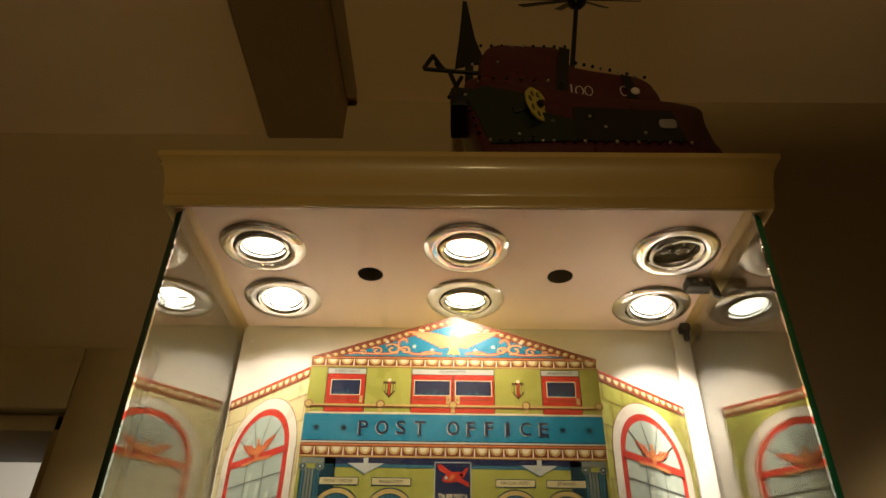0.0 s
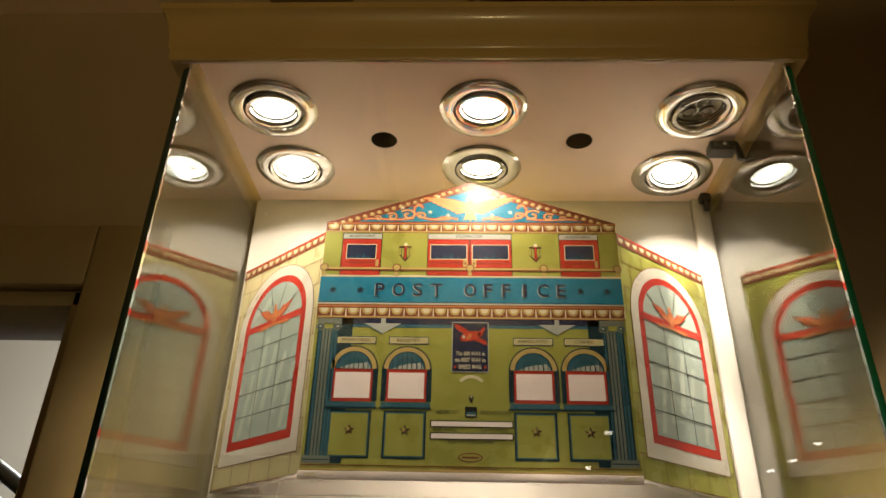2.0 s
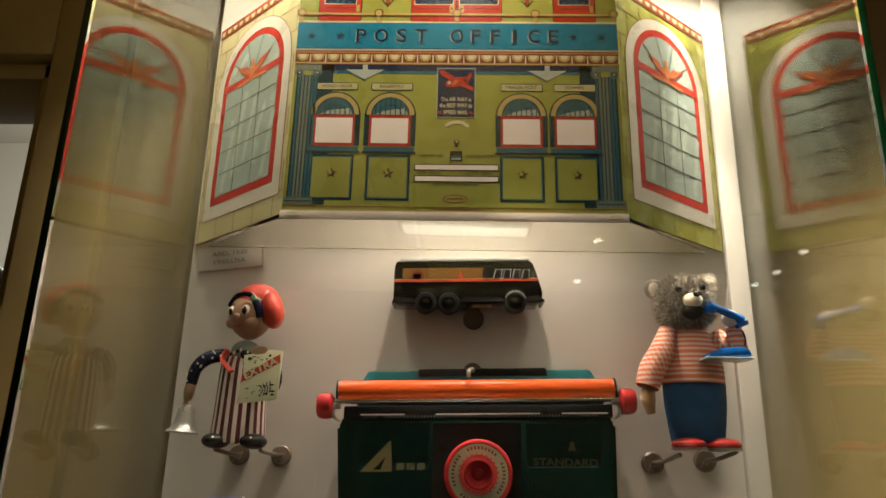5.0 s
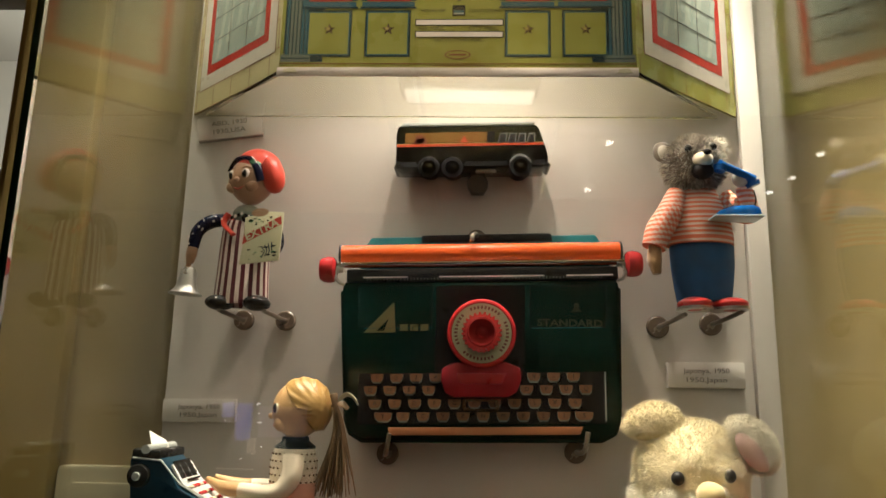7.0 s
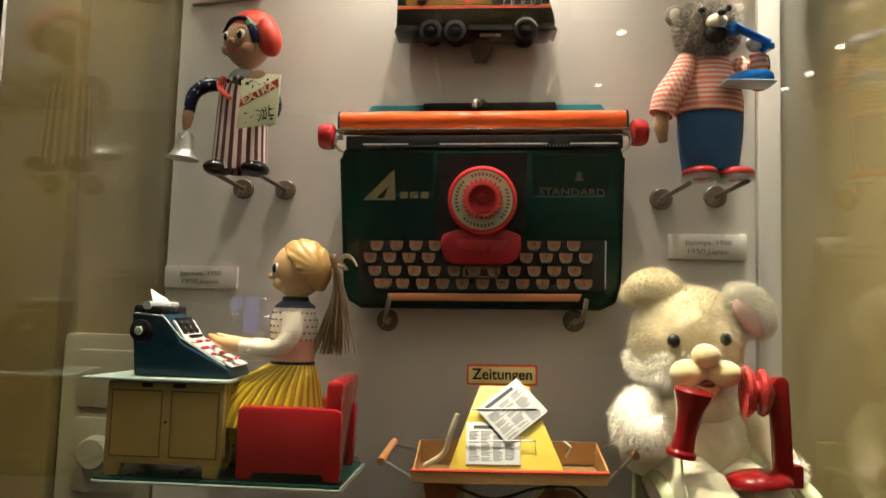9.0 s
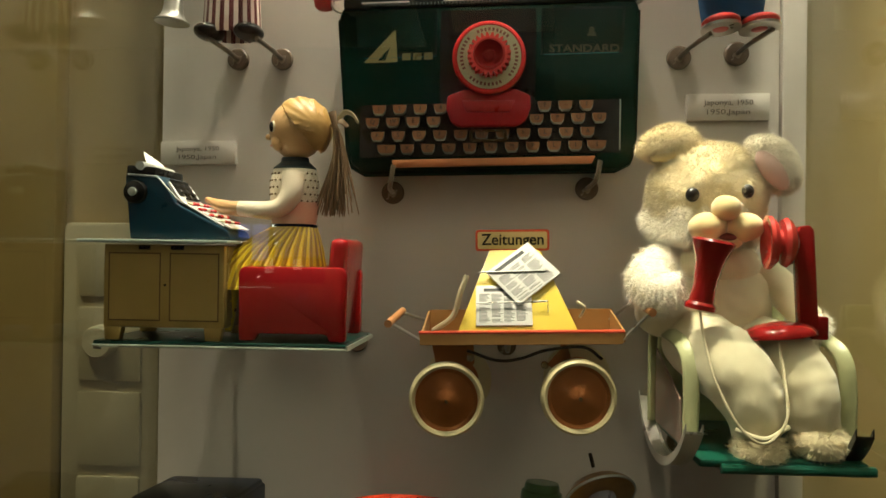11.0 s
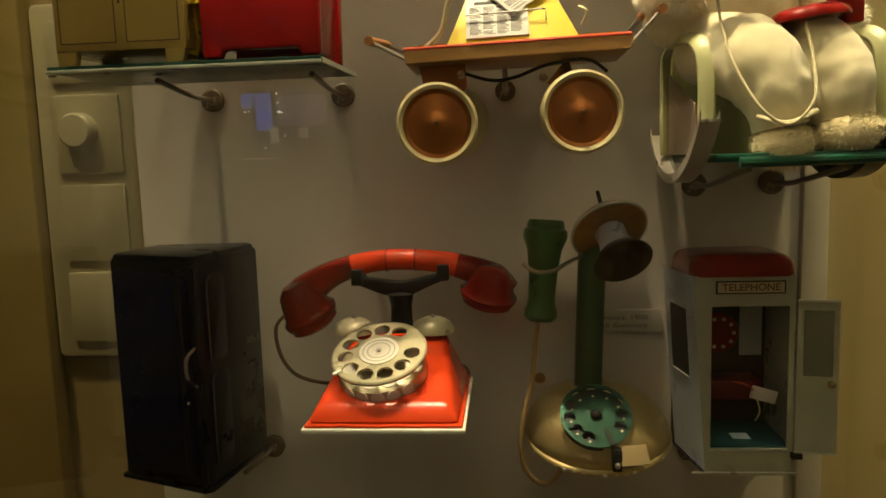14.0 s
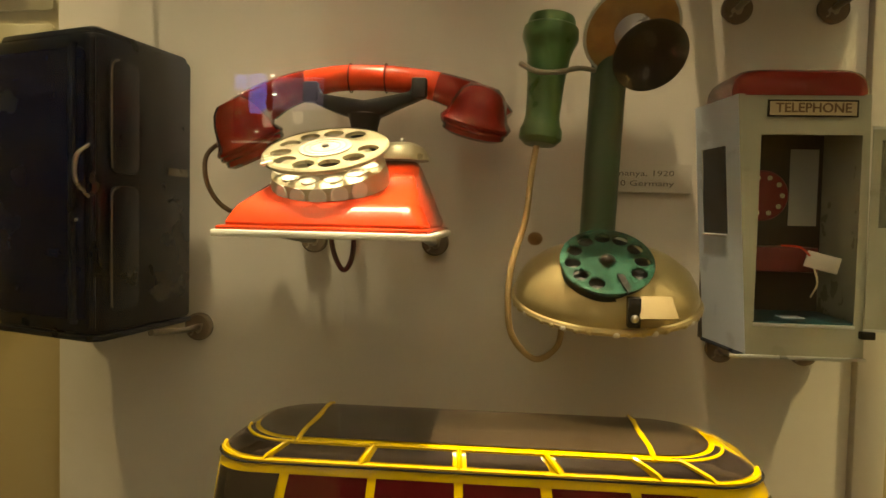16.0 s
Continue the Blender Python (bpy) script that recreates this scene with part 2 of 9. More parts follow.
def star(cx, cy, r, k=0.42):
    return [(cx + (r if j % 2 == 0 else r * k) * math.sin(math.pi * j / 5), cy + (r if j % 2 == 0 else r * k) * math.cos(math.pi * j / 5)) for j in range(10)]


def line(a, b, w):
    d = Vector((b[0] - a[0], b[1] - a[1])).normalized() * (w / 2)
    return [(a[0] + d.y, a[1] - d.x), (b[0] + d.y, b[1] - d.x), (b[0] - d.y, b[1] + d.x), (a[0] - d.y, a[1] + d.x)]


def stroke(pts, w):
    """A ribbon along a 2D line."""
    p = [Vector(q).to_2d() for q in pts]
    left, right = [], []
    for k, q in enumerate(p):
        d = (p[min(k + 1, len(p) - 1)] - p[max(k - 1, 0)]).normalized()
        ww = (w[0] + (w[1] - w[0]) * k / (len(p) - 1)) if isinstance(w, tuple) else w
        n = Vector((-d.y, d.x)) * (ww / 2)
        left.append(tuple(q + n))
        right.append(tuple(q - n))
    return left + right[::-1]


def words(text, size, m, width=None, thick=0.0002, align="CENTER", shear=0.0, bold=0.0, bm=None):
    """Lettering in the built-in font as mesh; scaled to a width when one is given."""
    cu = bpy.data.curves.new("words", "FONT")
    cu.body, cu.size, cu.extrude, cu.align_x, cu.align_y, cu.shear, cu.offset = text, size, thick, align, "CENTER", shear, bold
    cu.resolution_u = 3
    ob = bpy.data.objects.new("words", cu)
    scene.collection.objects.link(ob)
    dg = bpy.context.evaluated_depsgraph_get()
    me = bpy.data.meshes.new_from_object(ob.evaluated_get(dg))
    bm2 = bmesh.new()
    bm2.from_mesh(me)
    bpy.data.objects.remove(ob)
    bpy.data.curves.remove(cu)
    bpy.data.meshes.remove(me)
    if width and bm2.verts:
        xs = [v.co.x for v in bm2.verts]
        s = width / (max(xs) - min(xs))
        mid = (max(xs) + min(xs)) / 2
        for v in bm2.verts:
            v.co.x = (v.co.x - (mid if align == "CENTER" else min(xs))) * s
    bm2.transform(m)
    return join(bm, bm2)


def facing(x, y, z, rz=0, tilt=0, roll=0):
    """Carries (u right, v up, w towards the viewer) to a front at (x, y, z); tilt leans the top back."""
    return Matrix.Translation((x, y, z)) @ pose(0, 0, 0, 0, 0, rz) @ pose(0, 0, 0, 90 - tilt, 0, 0) @ pose(0, 0, 0, 0, 0, roll)

# ---- the room ----
WALL_Y = 0.33
DOOR_X0, DOOR_X1, DOOR_Z = -1.32, -0.478, 1.972


def flat(name, x0, x1, y0, y1, z0, z1, material, label, bevel=0.0):
    return solid(name, box(x0, x1, y0, y1, z0, z1, bevel), material, ((x0 + x1) / 2, (y0 + y1) / 2, z0), label, name.split("_")[0], kind="structure", smooth=False)


flat("floor", -3, 3, -3.5, 3, -0.05, 0, M_FLOOR, "dark brown museum room floor")
wall = bmesh.new()
box(DOOR_X1, 3, WALL_Y, WALL_Y + 0.12, 0, 2.75, bm=wall)
box(-3, DOOR_X0, WALL_Y, WALL_Y + 0.12, 0, 2.75, bm=wall)
box(DOOR_X0, DOOR_X1, WALL_Y, WALL_Y + 0.12, DOOR_Z, 2.75, bm=wall)
solid("wall_north", wall, M_WALL, (0, WALL_Y, 0), "dim ochre plaster wall behind the showcase", "wall", kind="structure", smooth=False)
flat("wall_south", -3, 3, -3.5, -3.4, 0, 2.75, M_WALL, "dim ochre plaster wall")
flat("wall_west", -3.1, -3, -3.5, 3, 0, 2.75, M_WALL, "dim ochre plaster wall")
flat("wall_east", 3, 3.1, -3.5, 3, 0, 2.75, M_WALL, "dim ochre plaster wall")
flat("wall_next_room", -3, 3, 2.2, 2.3, 0, 2.75, M_PANEL, "white wall of the bright room past the doorway")
flat("ceiling_low", -3, -0.31, -3.5, WALL_Y, 2.456, 2.56, M_ROOMCEIL, "cream painted lower ceiling panel")
flat("ceiling_beam", -0.31, -0.19, -3.5, WALL_Y, 2.448, 2.56, M_WALL, "ochre ceiling beam running away from the wall")
flat("ceiling_high", -0.19, 3, -3.5, WALL_Y, 2.535, 2.64, M_ROOMCEIL, "cream painted ceiling panel beside the beam")
flat("ceiling_trim", -0.19, -0.172, -3.5, WALL_Y - 0.02, 2.517, 2.535, M_WALL, "narrow moulding along the ceiling panel", 0.004)
flat("ceiling_next_room", -3, 3, WALL_Y, 3, 2.75, 2.8, M_PANEL, "white ceiling of the bright room")
# doorway
casing = bmesh.new()
box(DOOR_X1, DOOR_X1 + 0.085, WALL_Y - 0.022, WALL_Y, 0, DOOR_Z + 0.085, 0.004, bm=casing)
box(DOOR_X0 - 0.085, DOOR_X0, WALL_Y - 0.022, WALL_Y, 0, DOOR_Z + 0.085, 0.004, bm=casing)
box(DOOR_X0, DOOR_X1, WALL_Y - 0.022, WALL_Y, DOOR_Z, DOOR_Z + 0.085, 0.004, bm=casing)
box(DOOR_X1 - 0.02, DOOR_X1, WALL_Y, WALL_Y + 0.12, 0, DOOR_Z, 0.002, bm=casing)
box(DOOR_X0, DOOR_X0 + 0.02, WALL_Y, WALL_Y + 0.12, 0, DOOR_Z, 0.002, bm=casing)
box(DOOR_X0, DOOR_X1, WALL_Y, WALL_Y + 0.12, DOOR_Z - 0.02, DOOR_Z, 0.002, bm=casing)
solid("door_1", casing, M_TRIM, (DOOR_X1, WALL_Y, 0), "honey-coloured wooden door frame, open doorway to a bright room", "doorway", kind="structure")

# sloping handrail and its panel in the bright room past the doorway
rail = thing("stair_handrail", (-1.05, 1.0, 0.0), "dark sloping stair handrail in the bright room", "handrail")
slope_ = Vector((0.060, 0, -0.036)).normalized()
r0 = Vector((-0.945, 1.0, 1.880))
part("handrail", tube([r0 - slope_ * 0.9, r0 + slope_ * 0.55], 0.016, 14), M_BLACK, rail, "round dark handrail")
part("panel", prism([(r0.x - 0.75, r0.z + 0.40), (r0.x + 0.45, r0.z - 0.315), (r0.x + 0.45, 0.0), (r0.x - 0.75, 0.0)], 0.02, facing(0, 1.03, 0)), mat("pale_blue_grey_panel", (0.42, 0.47, 0.55), 0.3, vary=0.1, scale=6), rail, "pale blue-grey stair panel")

# ---- the showcase ----
case = thing("showcase", (0, 0.12, 0), "tall lit glass showcase with wooden cornice and white back", "display case")
part("back_panel", box(GLASS_L + 0.002, GLASS_R - 0.019, BACK, BACK + 0.012, 0.86, TOP), M_PANEL, case, "white painted back panel", smooth=False)
part("corner_strip", box(GLASS_R - 0.0185, GLASS_R, BACK - 0.006, BACK + 0.012, 0.86, TOP, 0.001), M_PANEL, case, "white corner strip")
part("base", box(GLASS_L - 0.02, GLASS_R + 0.02, 0.0, 0.29, 0.0, 0.8585, 0.004), M_TRIM, case, "wooden base cabinet")
# unseen dark sheet over the base, added to keep light from bouncing up
part("bounce_absorber", box(GLASS_L + 0.001, GLASS_R - 0.001, 0.016, BACK - 0.001, 0.8565, 0.8602), mat("absorber_black", (0.035, 0.028, 0.02), 0.9, vary=0.3), case, "dark cloth floor of the showcase", smooth=False)
holes = [circle(sx, sy, 0.033, 32) for sx, sy, on in SPOT_ROWS] + [circle(-0.095, 0.126, 0.0135, 24), circle(0.105, 0.127, 0.0135, 24)]
top = holed(rect(GLASS_L - 0.012, GLASS_R + 0.012, -0.006, BACK + 0.012), holes, 0.012, Matrix.Translation((0, 0, TOP)))
part("top_panel", top, M_CEIL, case, "cream top panel with lamp holes", smooth=False)
# cornice: a stepped crown moulding round the front and the two sides, mitred at the corners
def moulding(outline, x0, x1, yb):
    """outline: (outward, z) pairs; swept along left side, front, right side."""
    bm = bmesh.new()
    cols = []
    for o, z in outline:
        cols.append([bm.verts.new(p) for p in ((x0 - o, yb, z), (x0 - o, -o, z), (x1 + o, -o, z), (x1 + o, yb, z))])
    for a, b in zip(cols, cols[1:] + cols[:1]):
        for k in range(3):
            bm.faces.new((a[k], a[k + 1], b[k + 1], b[k]))
    return bm


CROWN = [(0.002, TOP - 0.011), (0.006, TOP - 0.012), (0.0075, TOP - 0.009), (0.0075, TOP - 0.001), (0.009, TOP + 0.001), (0.010, TOP + 0.012), (0.013, TOP + 0.026), (0.0165, TOP + 0.034), (0.0195, TOP + 0.037), (0.020, TOP + 0.0425), (0.016, TOP + 0.044), (-0.012, TOP + 0.044), (-0.012, TOP + 0.0)]
part("cornice", moulding(CROWN, GLASS_L - 0.006, GLASS_R + 0.006, BACK + 0.03), M_CORNICE, case, "ochre painted crown moulding")
part("cornice_lip", box(GLASS_L - 0.004, GLASS_R + 0.004, -0.003, 0.0005, TOP - 0.0105, TOP - 0.006, 0.001), M_CEIL, case, "pale lower edge of the cornice")
part("cornice_top", box(GLASS_L - 0.006, GLASS_R + 0.006, 0.012, BACK + 0.03, TOP + 0.0405, TOP + 0.0455), M_CORNICE, case, smooth=False)

# side and front panes, with polished green edges
def pane(name, x0, x1, y0, y1, z0, z1, glass):
    ob = part(name, box(x0, x1, y0, y1, z0, z1), glass, case, "clear glass pane with green edge", smooth=False)
    ob.visible_shadow = False
    return ob


left_pane = pane("side_pane", GLASS_L - 0.006, GLASS_L, FRONT, BACK + 0.012, 0.862, TOP - 0.001, M_SIDE_GLASS)
right_pane = pane("side_pane", GLASS_R, GLASS_R + 0.006, FRONT, BACK + 0.012, 0.862, TOP - 0.001, M_SIDE_GLASS)
# same green edge twice: shade painted into the left colour, light into the right
part("glass_edge", box(GLASS_L - 0.0062, GLASS_L + 0.0002, FRONT - 0.003, FRONT, 0.862, TOP - 0.001, 0.0008), mat("shaded_glass_edge", (0.006, 0.035, 0.022), 0.15, vary=0.3, scale=12, bump=0.0, trans=0.2, coat=0.6), left_pane, "dark green polished glass edge")
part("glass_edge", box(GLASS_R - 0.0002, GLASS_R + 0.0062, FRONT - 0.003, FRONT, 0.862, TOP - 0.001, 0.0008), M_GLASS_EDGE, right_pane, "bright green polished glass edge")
front_pane = pane("front_pane", GLASS_L + 0.001, GLASS_R - 0.001, FRONT - 0.006, FRONT, 0.862, TOP - 0.002, M_GLASS)
# hinge and catch at the ceiling by the side pane
hinge = case
hb = box(0.236, 0.262, 0.124, 0.140, TOP - 0.012, TOP - 0.001, 0.001)
box(0.240, 0.254, 0.121, 0.126, TOP - 0.010, TOP - 0.003, 0.001, bm=hb)
part("body", hb, M_BLACK, hinge)
part("arm", prism([(0, 0), (0.004, 0), (0.010, -0.022), (0.002, -0.02)], 0.004, facing(0.2585, 0.126, TOP - 0.004)), M_BLACK, hinge)
part("screw", lathe([(0, 0.0012), (0.002, 0.0010), (0.0022, 0)], 12, facing(0.249, 0.1208, TOP - 0.0065)), M_STEEL, hinge)
catch = case
cb = box(0.254, 0.265, 0.219, 0.231, TOP - 0.010, TOP - 0.001, 0.001)
box(0.257, 0.263, 0.221, 0.227, TOP - 0.022, TOP - 0.009, 0.0015, bm=cb)
part("catch", cb, M_BLACK, case, "small black catch in the ceiling corner")

# recessed downlights
M_LEDOFF = mat("unlit_led_optics", (0.10, 0.09, 0.06), 0.25, vary=0.3, scale=200, coat=0.6)
M_HOUSING = mat("lamp_housing", (0.25, 0.22, 0.19), 0.35, 0.8, vary=0.2)


def downlight(x, y, lit, turn):
    ob = thing("downlight", (x, y, TOP), "round chrome tilting downlight, " + ("lit" if lit else "switched off") + ", in the case ceiling", "downlight", "case downlights")
    at = Matrix.Translation((x, y, TOP)) @ pose(0, 0, 0, 180, 0, 0)
    ring = [(0.0425, -0.0005), (0.0428, 0.0012), (0.0405, 0.0034), (0.036, 0.0048), (0.0315, 0.0046), (0.029, 0.0036), (0.0282, 0.0015), (0.0282, -0.006), (0.034, -0.006), (0.034, -0.0008), (0.0425, -0.0005)]
    part("bezel", lathe(ring, 56, at), M_BEZEL, ob, "polished chrome bezel")
    gim = at @ pose(0, 0, 0, *turn)
    gim_ring = [(0.0272, -0.004), (0.0272, 0.0035), (0.0262, 0.0048), (0.0235, 0.0046), (0.0222, 0.0030), (0.0215, -0.001), (0.0215, -0.008), (0.0272, -0.008), (0.0272, -0.004)]
    part("gimbal", lathe(gim_ring, 48, gim), M_BEZEL, ob, "chrome gimbal ring")
    part("can", lathe([(0.033, -0.002), (0.033, -0.036), (0.0, -0.037)], 32, at), M_HOUSING, ob)
    if lit:
        part("lens", lathe([(0.0198, -0.0020), (0.012, -0.0006), (0.0, -0.0002)], 32, gim), M_LENS, ob, "glowing lamp lens")
        part("reflector", lathe([(0.0197, -0.0022), (0.0206, -0.0012), (0.0217, -0.0006)], 40, gim), M_CHROME, ob, "bright reflector ring")
        if turn[0] == -6:
            part("lens_bar", box(x - 0.0145, x + 0.0145, y - 0.0008, y + 0.0008, TOP - 0.0016, TOP - 0.0004, 0.0004), M_HOUSING, ob, "dark bar across the lens")
    else:
        lens = lathe([(0.0212, -0.005), (0.0205, -0.0035), (0.0, -0.0035)], 32, gim)
        lens_ob = part("lens", lens, M_LEDOFF, ob, "dark unlit lamp lens")
        for k in range(3):
            a = radians(90 + 120 * k)
            cup = [(0.0078, -0.0034), (0.0078, -0.0016), (0.0068, -0.0012), (0.0045, -0.003), (0.0, -0.0033)]
            part("led_optic", lathe(cup, 24, gim @ Matrix.Translation((0.0103 * math.cos(a), 0.0103 * math.sin(a), 0))), M_LEDOFF, lens_ob)
    part("clip", box(x - 0.002, x + 0.002, y + 0.0272, y + 0.0284, TOP - 0.0035, TOP + 0.004), M_STEEL, ob)


for (sx, sy, on), turn in zip(SPOT_ROWS, ((5, 3, 0), (4, -2, 0), (3, 6, 0), (-6, 2, 0), (5, 0, 0), (-4, -6, 0))):
    downlight(sx, sy, on, turn)
# the two open holes show dark lining
for hx, hy in ((-0.095, 0.126), (0.105, 0.127)):
    solid("ceiling_hole_lining", lathe([(0.0134, 0.0), (0.0134, 0.036), (0, 0.036)], 24, Matrix.Translation((hx, hy, TOP + 0.0005))), M_DARK, (hx, hy, TOP), "empty dark hole in the case ceiling", "hole", kind="structure")
# screw heads in the back panel
for hx, hz in ((-0.243, 2.030), (0.252, 2.030)):
    solid("screw_head", lathe([(0, 0.0008), (0.0018, 0.0006), (0.0021, 0)], 12, facing(hx, BACK - 0.0002, hz)), M_STEEL, (hx, BACK, hz), "small dull screw head in the back panel", "screw", "panel screws")


# captions on small cards
def caption(x0, x1, z0, z1, lines, roll=0.0, y=BACK):
    w, h = x1 - x0, z1 - z0
    m = facing((x0 + x1) / 2, y - 0.0055, (z0 + z1) / 2, roll=roll)
    ob = thing("caption_block", ((x0 + x1) / 2, y, (z0 + z1) / 2), "cream caption block with two printed lines", "caption", "caption blocks")
    part("block", prism(rect(-w / 2, w / 2, -h / 2, h / 2), 0.0055, m @ Matrix.Translation((0, 0, -0.0055)), bevel=0.0004), M_CARD, ob)
    for k, (text, ww) in enumerate(lines):
        part("lettering", words(text, h * 0.28, m @ Matrix.Translation((0.0, h * (0.17 - 0.36 * k), 0.0004)), ww * w), M_INK, ob, "small dark print")


caption(-0.247, -0.187, 1.696, 1.718, [("ABD, 1930", 0.55), ("1930,USA", 0.5)], 7.0)
caption(-0.254, -0.191, 1.441, 1.460, [("Japonya, 1950", 0.58), ("1950,Japan", 0.5)], 1.0)
caption(0.174, 0.238, 1.478, 1.499, [("Japonya, 1950", 0.6), ("1950,Japan", 0.52)], 0.5)
caption(0.086, 0.148, 1.113, 1.130, [("Almanya, 1920", 0.66), ("1920 Germany", 0.66)], 0.0)

# switch panel on the wall beside the case
sw = thing("switch_panel", (-0.33, WALL_Y, 1.1), "ivory plastic switch panel with dimmer knob and sockets", "wall switch")
M_PLASTIC = mat("ivory_plastic", (0.40, 0.34, 0.24), 0.45, vary=0.06)
SWY = WALL_Y - 0.012
part("plate", prism(round_rect(-0.390, -0.296, 1.075, 1.395, 0.006), 0.012, facing(0, WALL_Y, 0), bevel=0.0015), M_PLASTIC, sw)
for z0, z1 in ((1.325, 1.38), (1.245, 1.315), (1.165, 1.235), (1.09, 1.155)):
    part("module", prism(round_rect(-0.373, -0.312, z0, z1, 0.003), 0.004, facing(0, SWY + 0.0002, 0), bevel=0.0008), M_PLASTIC, sw)
part("dimmer_knob", lathe([(0.016, 0), (0.0155, 0.010), (0.0135, 0.0125), (0.0, 0.013)], 32, facing(-0.348, SWY - 0.004, 1.283)), M_PLASTIC, sw, "round ivory dimmer knob")

# ---- the lit case across the room, behind the visitor ----
over = thing("opposite_showcase", (0.5, -1.2, 0.0), "dark wooden lit showcase across the room", "display case")
part("top_panel", box(0.18, 0.86, -1.45, -0.96, 1.990, 2.030, 0.004), M_TRIM, over, "wooden top with small lamps")
part("back_panel", box(0.18, 0.86, -1.47, -1.4505, 0.0, 2.030, 0.002), M_TRIM, over)
for bx_, by_ in ((0.735, -1.060), (0.747, -1.225), (0.741, -1.340), (0.285, -1.000), (0.294, -1.335)):
    bulb = part("lamp", lathe([(0.020, 0.0), (0.020, -0.004), (0.014, -0.006), (0.0, -0.006)], 20, Matrix.Translation((bx_, by_, 1.9895))), M_CHROME, over)
    part("lens", lathe([(0.0085, -0.0062), (0.0085, -0.0085), (0.0, -0.0095)], 20, Matrix.Translation((bx_, by_, 1.9895))), M_BULB, bulb, "small glowing lens")

# a blue-lit exhibit stand across the room, seen as a reflection
ex = thing("exhibit_stand", (-0.54, -1.56, 0.0), "dark exhibit stand with blue-lit screen across the room", "exhibit stand")
part("panel", box(-0.72, -0.38, -1.60, -1.56, 0.0, 1.52, 0.004), M_TRIM, ex, "dark wooden panel")
M_BLUE_GLOW = glow("blue_screen_glow", (0.10, 0.20, 1.0), 1.3)
M_LILAC_GLOW = glow("lilac_screen_glow", (0.34, 0.26, 0.42), 0.5)
# cards and shelf edge are no lamps: the light on them is added as glow
M_CARD_GLOW = glow("glow_for_lit_cards", (0.85, 0.75, 0.62), 0.7)
M_SMALL_BULB = glow("small_bulb", (1.0, 0.90, 0.78), 14.0)
screen = part("screen", box(-0.664, -0.420, -1.5605, -1.556, 1.285, 1.445, 0.001), M_BLACK, ex, "dark glass screen")
for x0, x1, z0, z1, m_ in ((-0.660, -0.628, 1.405, 1.443, M_BLUE_GLOW), (-0.622, -0.578, 1.345, 1.443, M_BLUE_GLOW), (-0.560, -0.430, 1.355, 1.435, M_LILAC_GLOW)):
    part("lit_area", box(x0, x1, -1.5559, -1.5552, z0, z1), m_, screen)
for x0, x1, z0, z1 in ((-0.586, -0.562, 1.310, 1.352), (-0.508, -0.482, 1.320, 1.350)):
    part("label_card", box(x0, x1, -1.5545, -1.5535, z0, z1), M_CARD_GLOW, screen)
for x, z, r in ((-0.562, 1.440, 0.0050), (-0.560, 1.416, 0.0036), (-0.556, 1.392, 0.0052), (-0.548, 1.330, 0.0030), (-0.600, 1.300, 0.0030), (-0.650, 1.395, 0.0022), (-0.638, 1.395, 0.0022)):
    part("bulb", ball((x, -1.552, z), (r, 0.004, r * 0.7), 12, 8), M_SMALL_BULB, ex, "small bright bulb")
part("shelf", box(-0.664, -0.560, -1.5555, -1.545, 1.2700, 1.2735, 0.0005), M_CARD_GLOW, ex, "pale lit shelf edge")

# ---- tin post office ----
T_YELLOW = tin("litho_yellow_green", (0.275, 0.265, 0.052), 0.28)
T_BLUE = tin("litho_teal_blue", (0.012, 0.152, 0.248), 0.28)
T_RED = tin("litho_red", (0.374, 0.025, 0.014), 0.3)
T_CREAM = tin("litho_cream", (0.560, 0.480, 0.320), 0.32)
T_BROWN = tin("litho_brown_red", (0.158, 0.036, 0.018), 0.3)
T_GOLD = tin("litho_gold", (0.396, 0.274, 0.094), 0.3)
T_UMBER = tin("litho_umber", (0.060, 0.032, 0.014), 0.3)
T_NAVY = tin("litho_navy", (0.010, 0.016, 0.048), 0.3)
T_BLACK = tin("litho_black", (0.012, 0.012, 0.012), 0.3)
T_TEAL = tin("litho_dark_teal", (0.003, 0.026, 0.038), 0.3)
T_GREY = tin("litho_pale_grey", (0.350, 0.350, 0.308), 0.3)
T_PANE = tin("litho_pane_grey_green", (0.288, 0.324, 0.274), 0.25)
T_PANE2 = tin("litho_pane_light", (0.374, 0.396, 0.324), 0.25)
T_ORANGE = tin("litho_orange", (0.446, 0.144, 0.043), 0.3)
T_COLUMN = tin("litho_column_grey", (0.150, 0.165, 0.135), 0.3)
T_FEATHER = tin("litho_pale_orange", (0.60, 0.30, 0.13), 0.3)
T_STONE = tin("litho_stone_cream", (0.446, 0.374, 0.187), 0.3)
T_ARCH = tin("litho_arch_white", (0.496, 0.440, 0.352), 0.3)
T_PINK = tin("window_card_pink", (0.800, 0.680, 0.640), 0.4)
T_STEELBLUE = tin("litho_steel_blue", (0.030, 0.105, 0.140), 0.3)


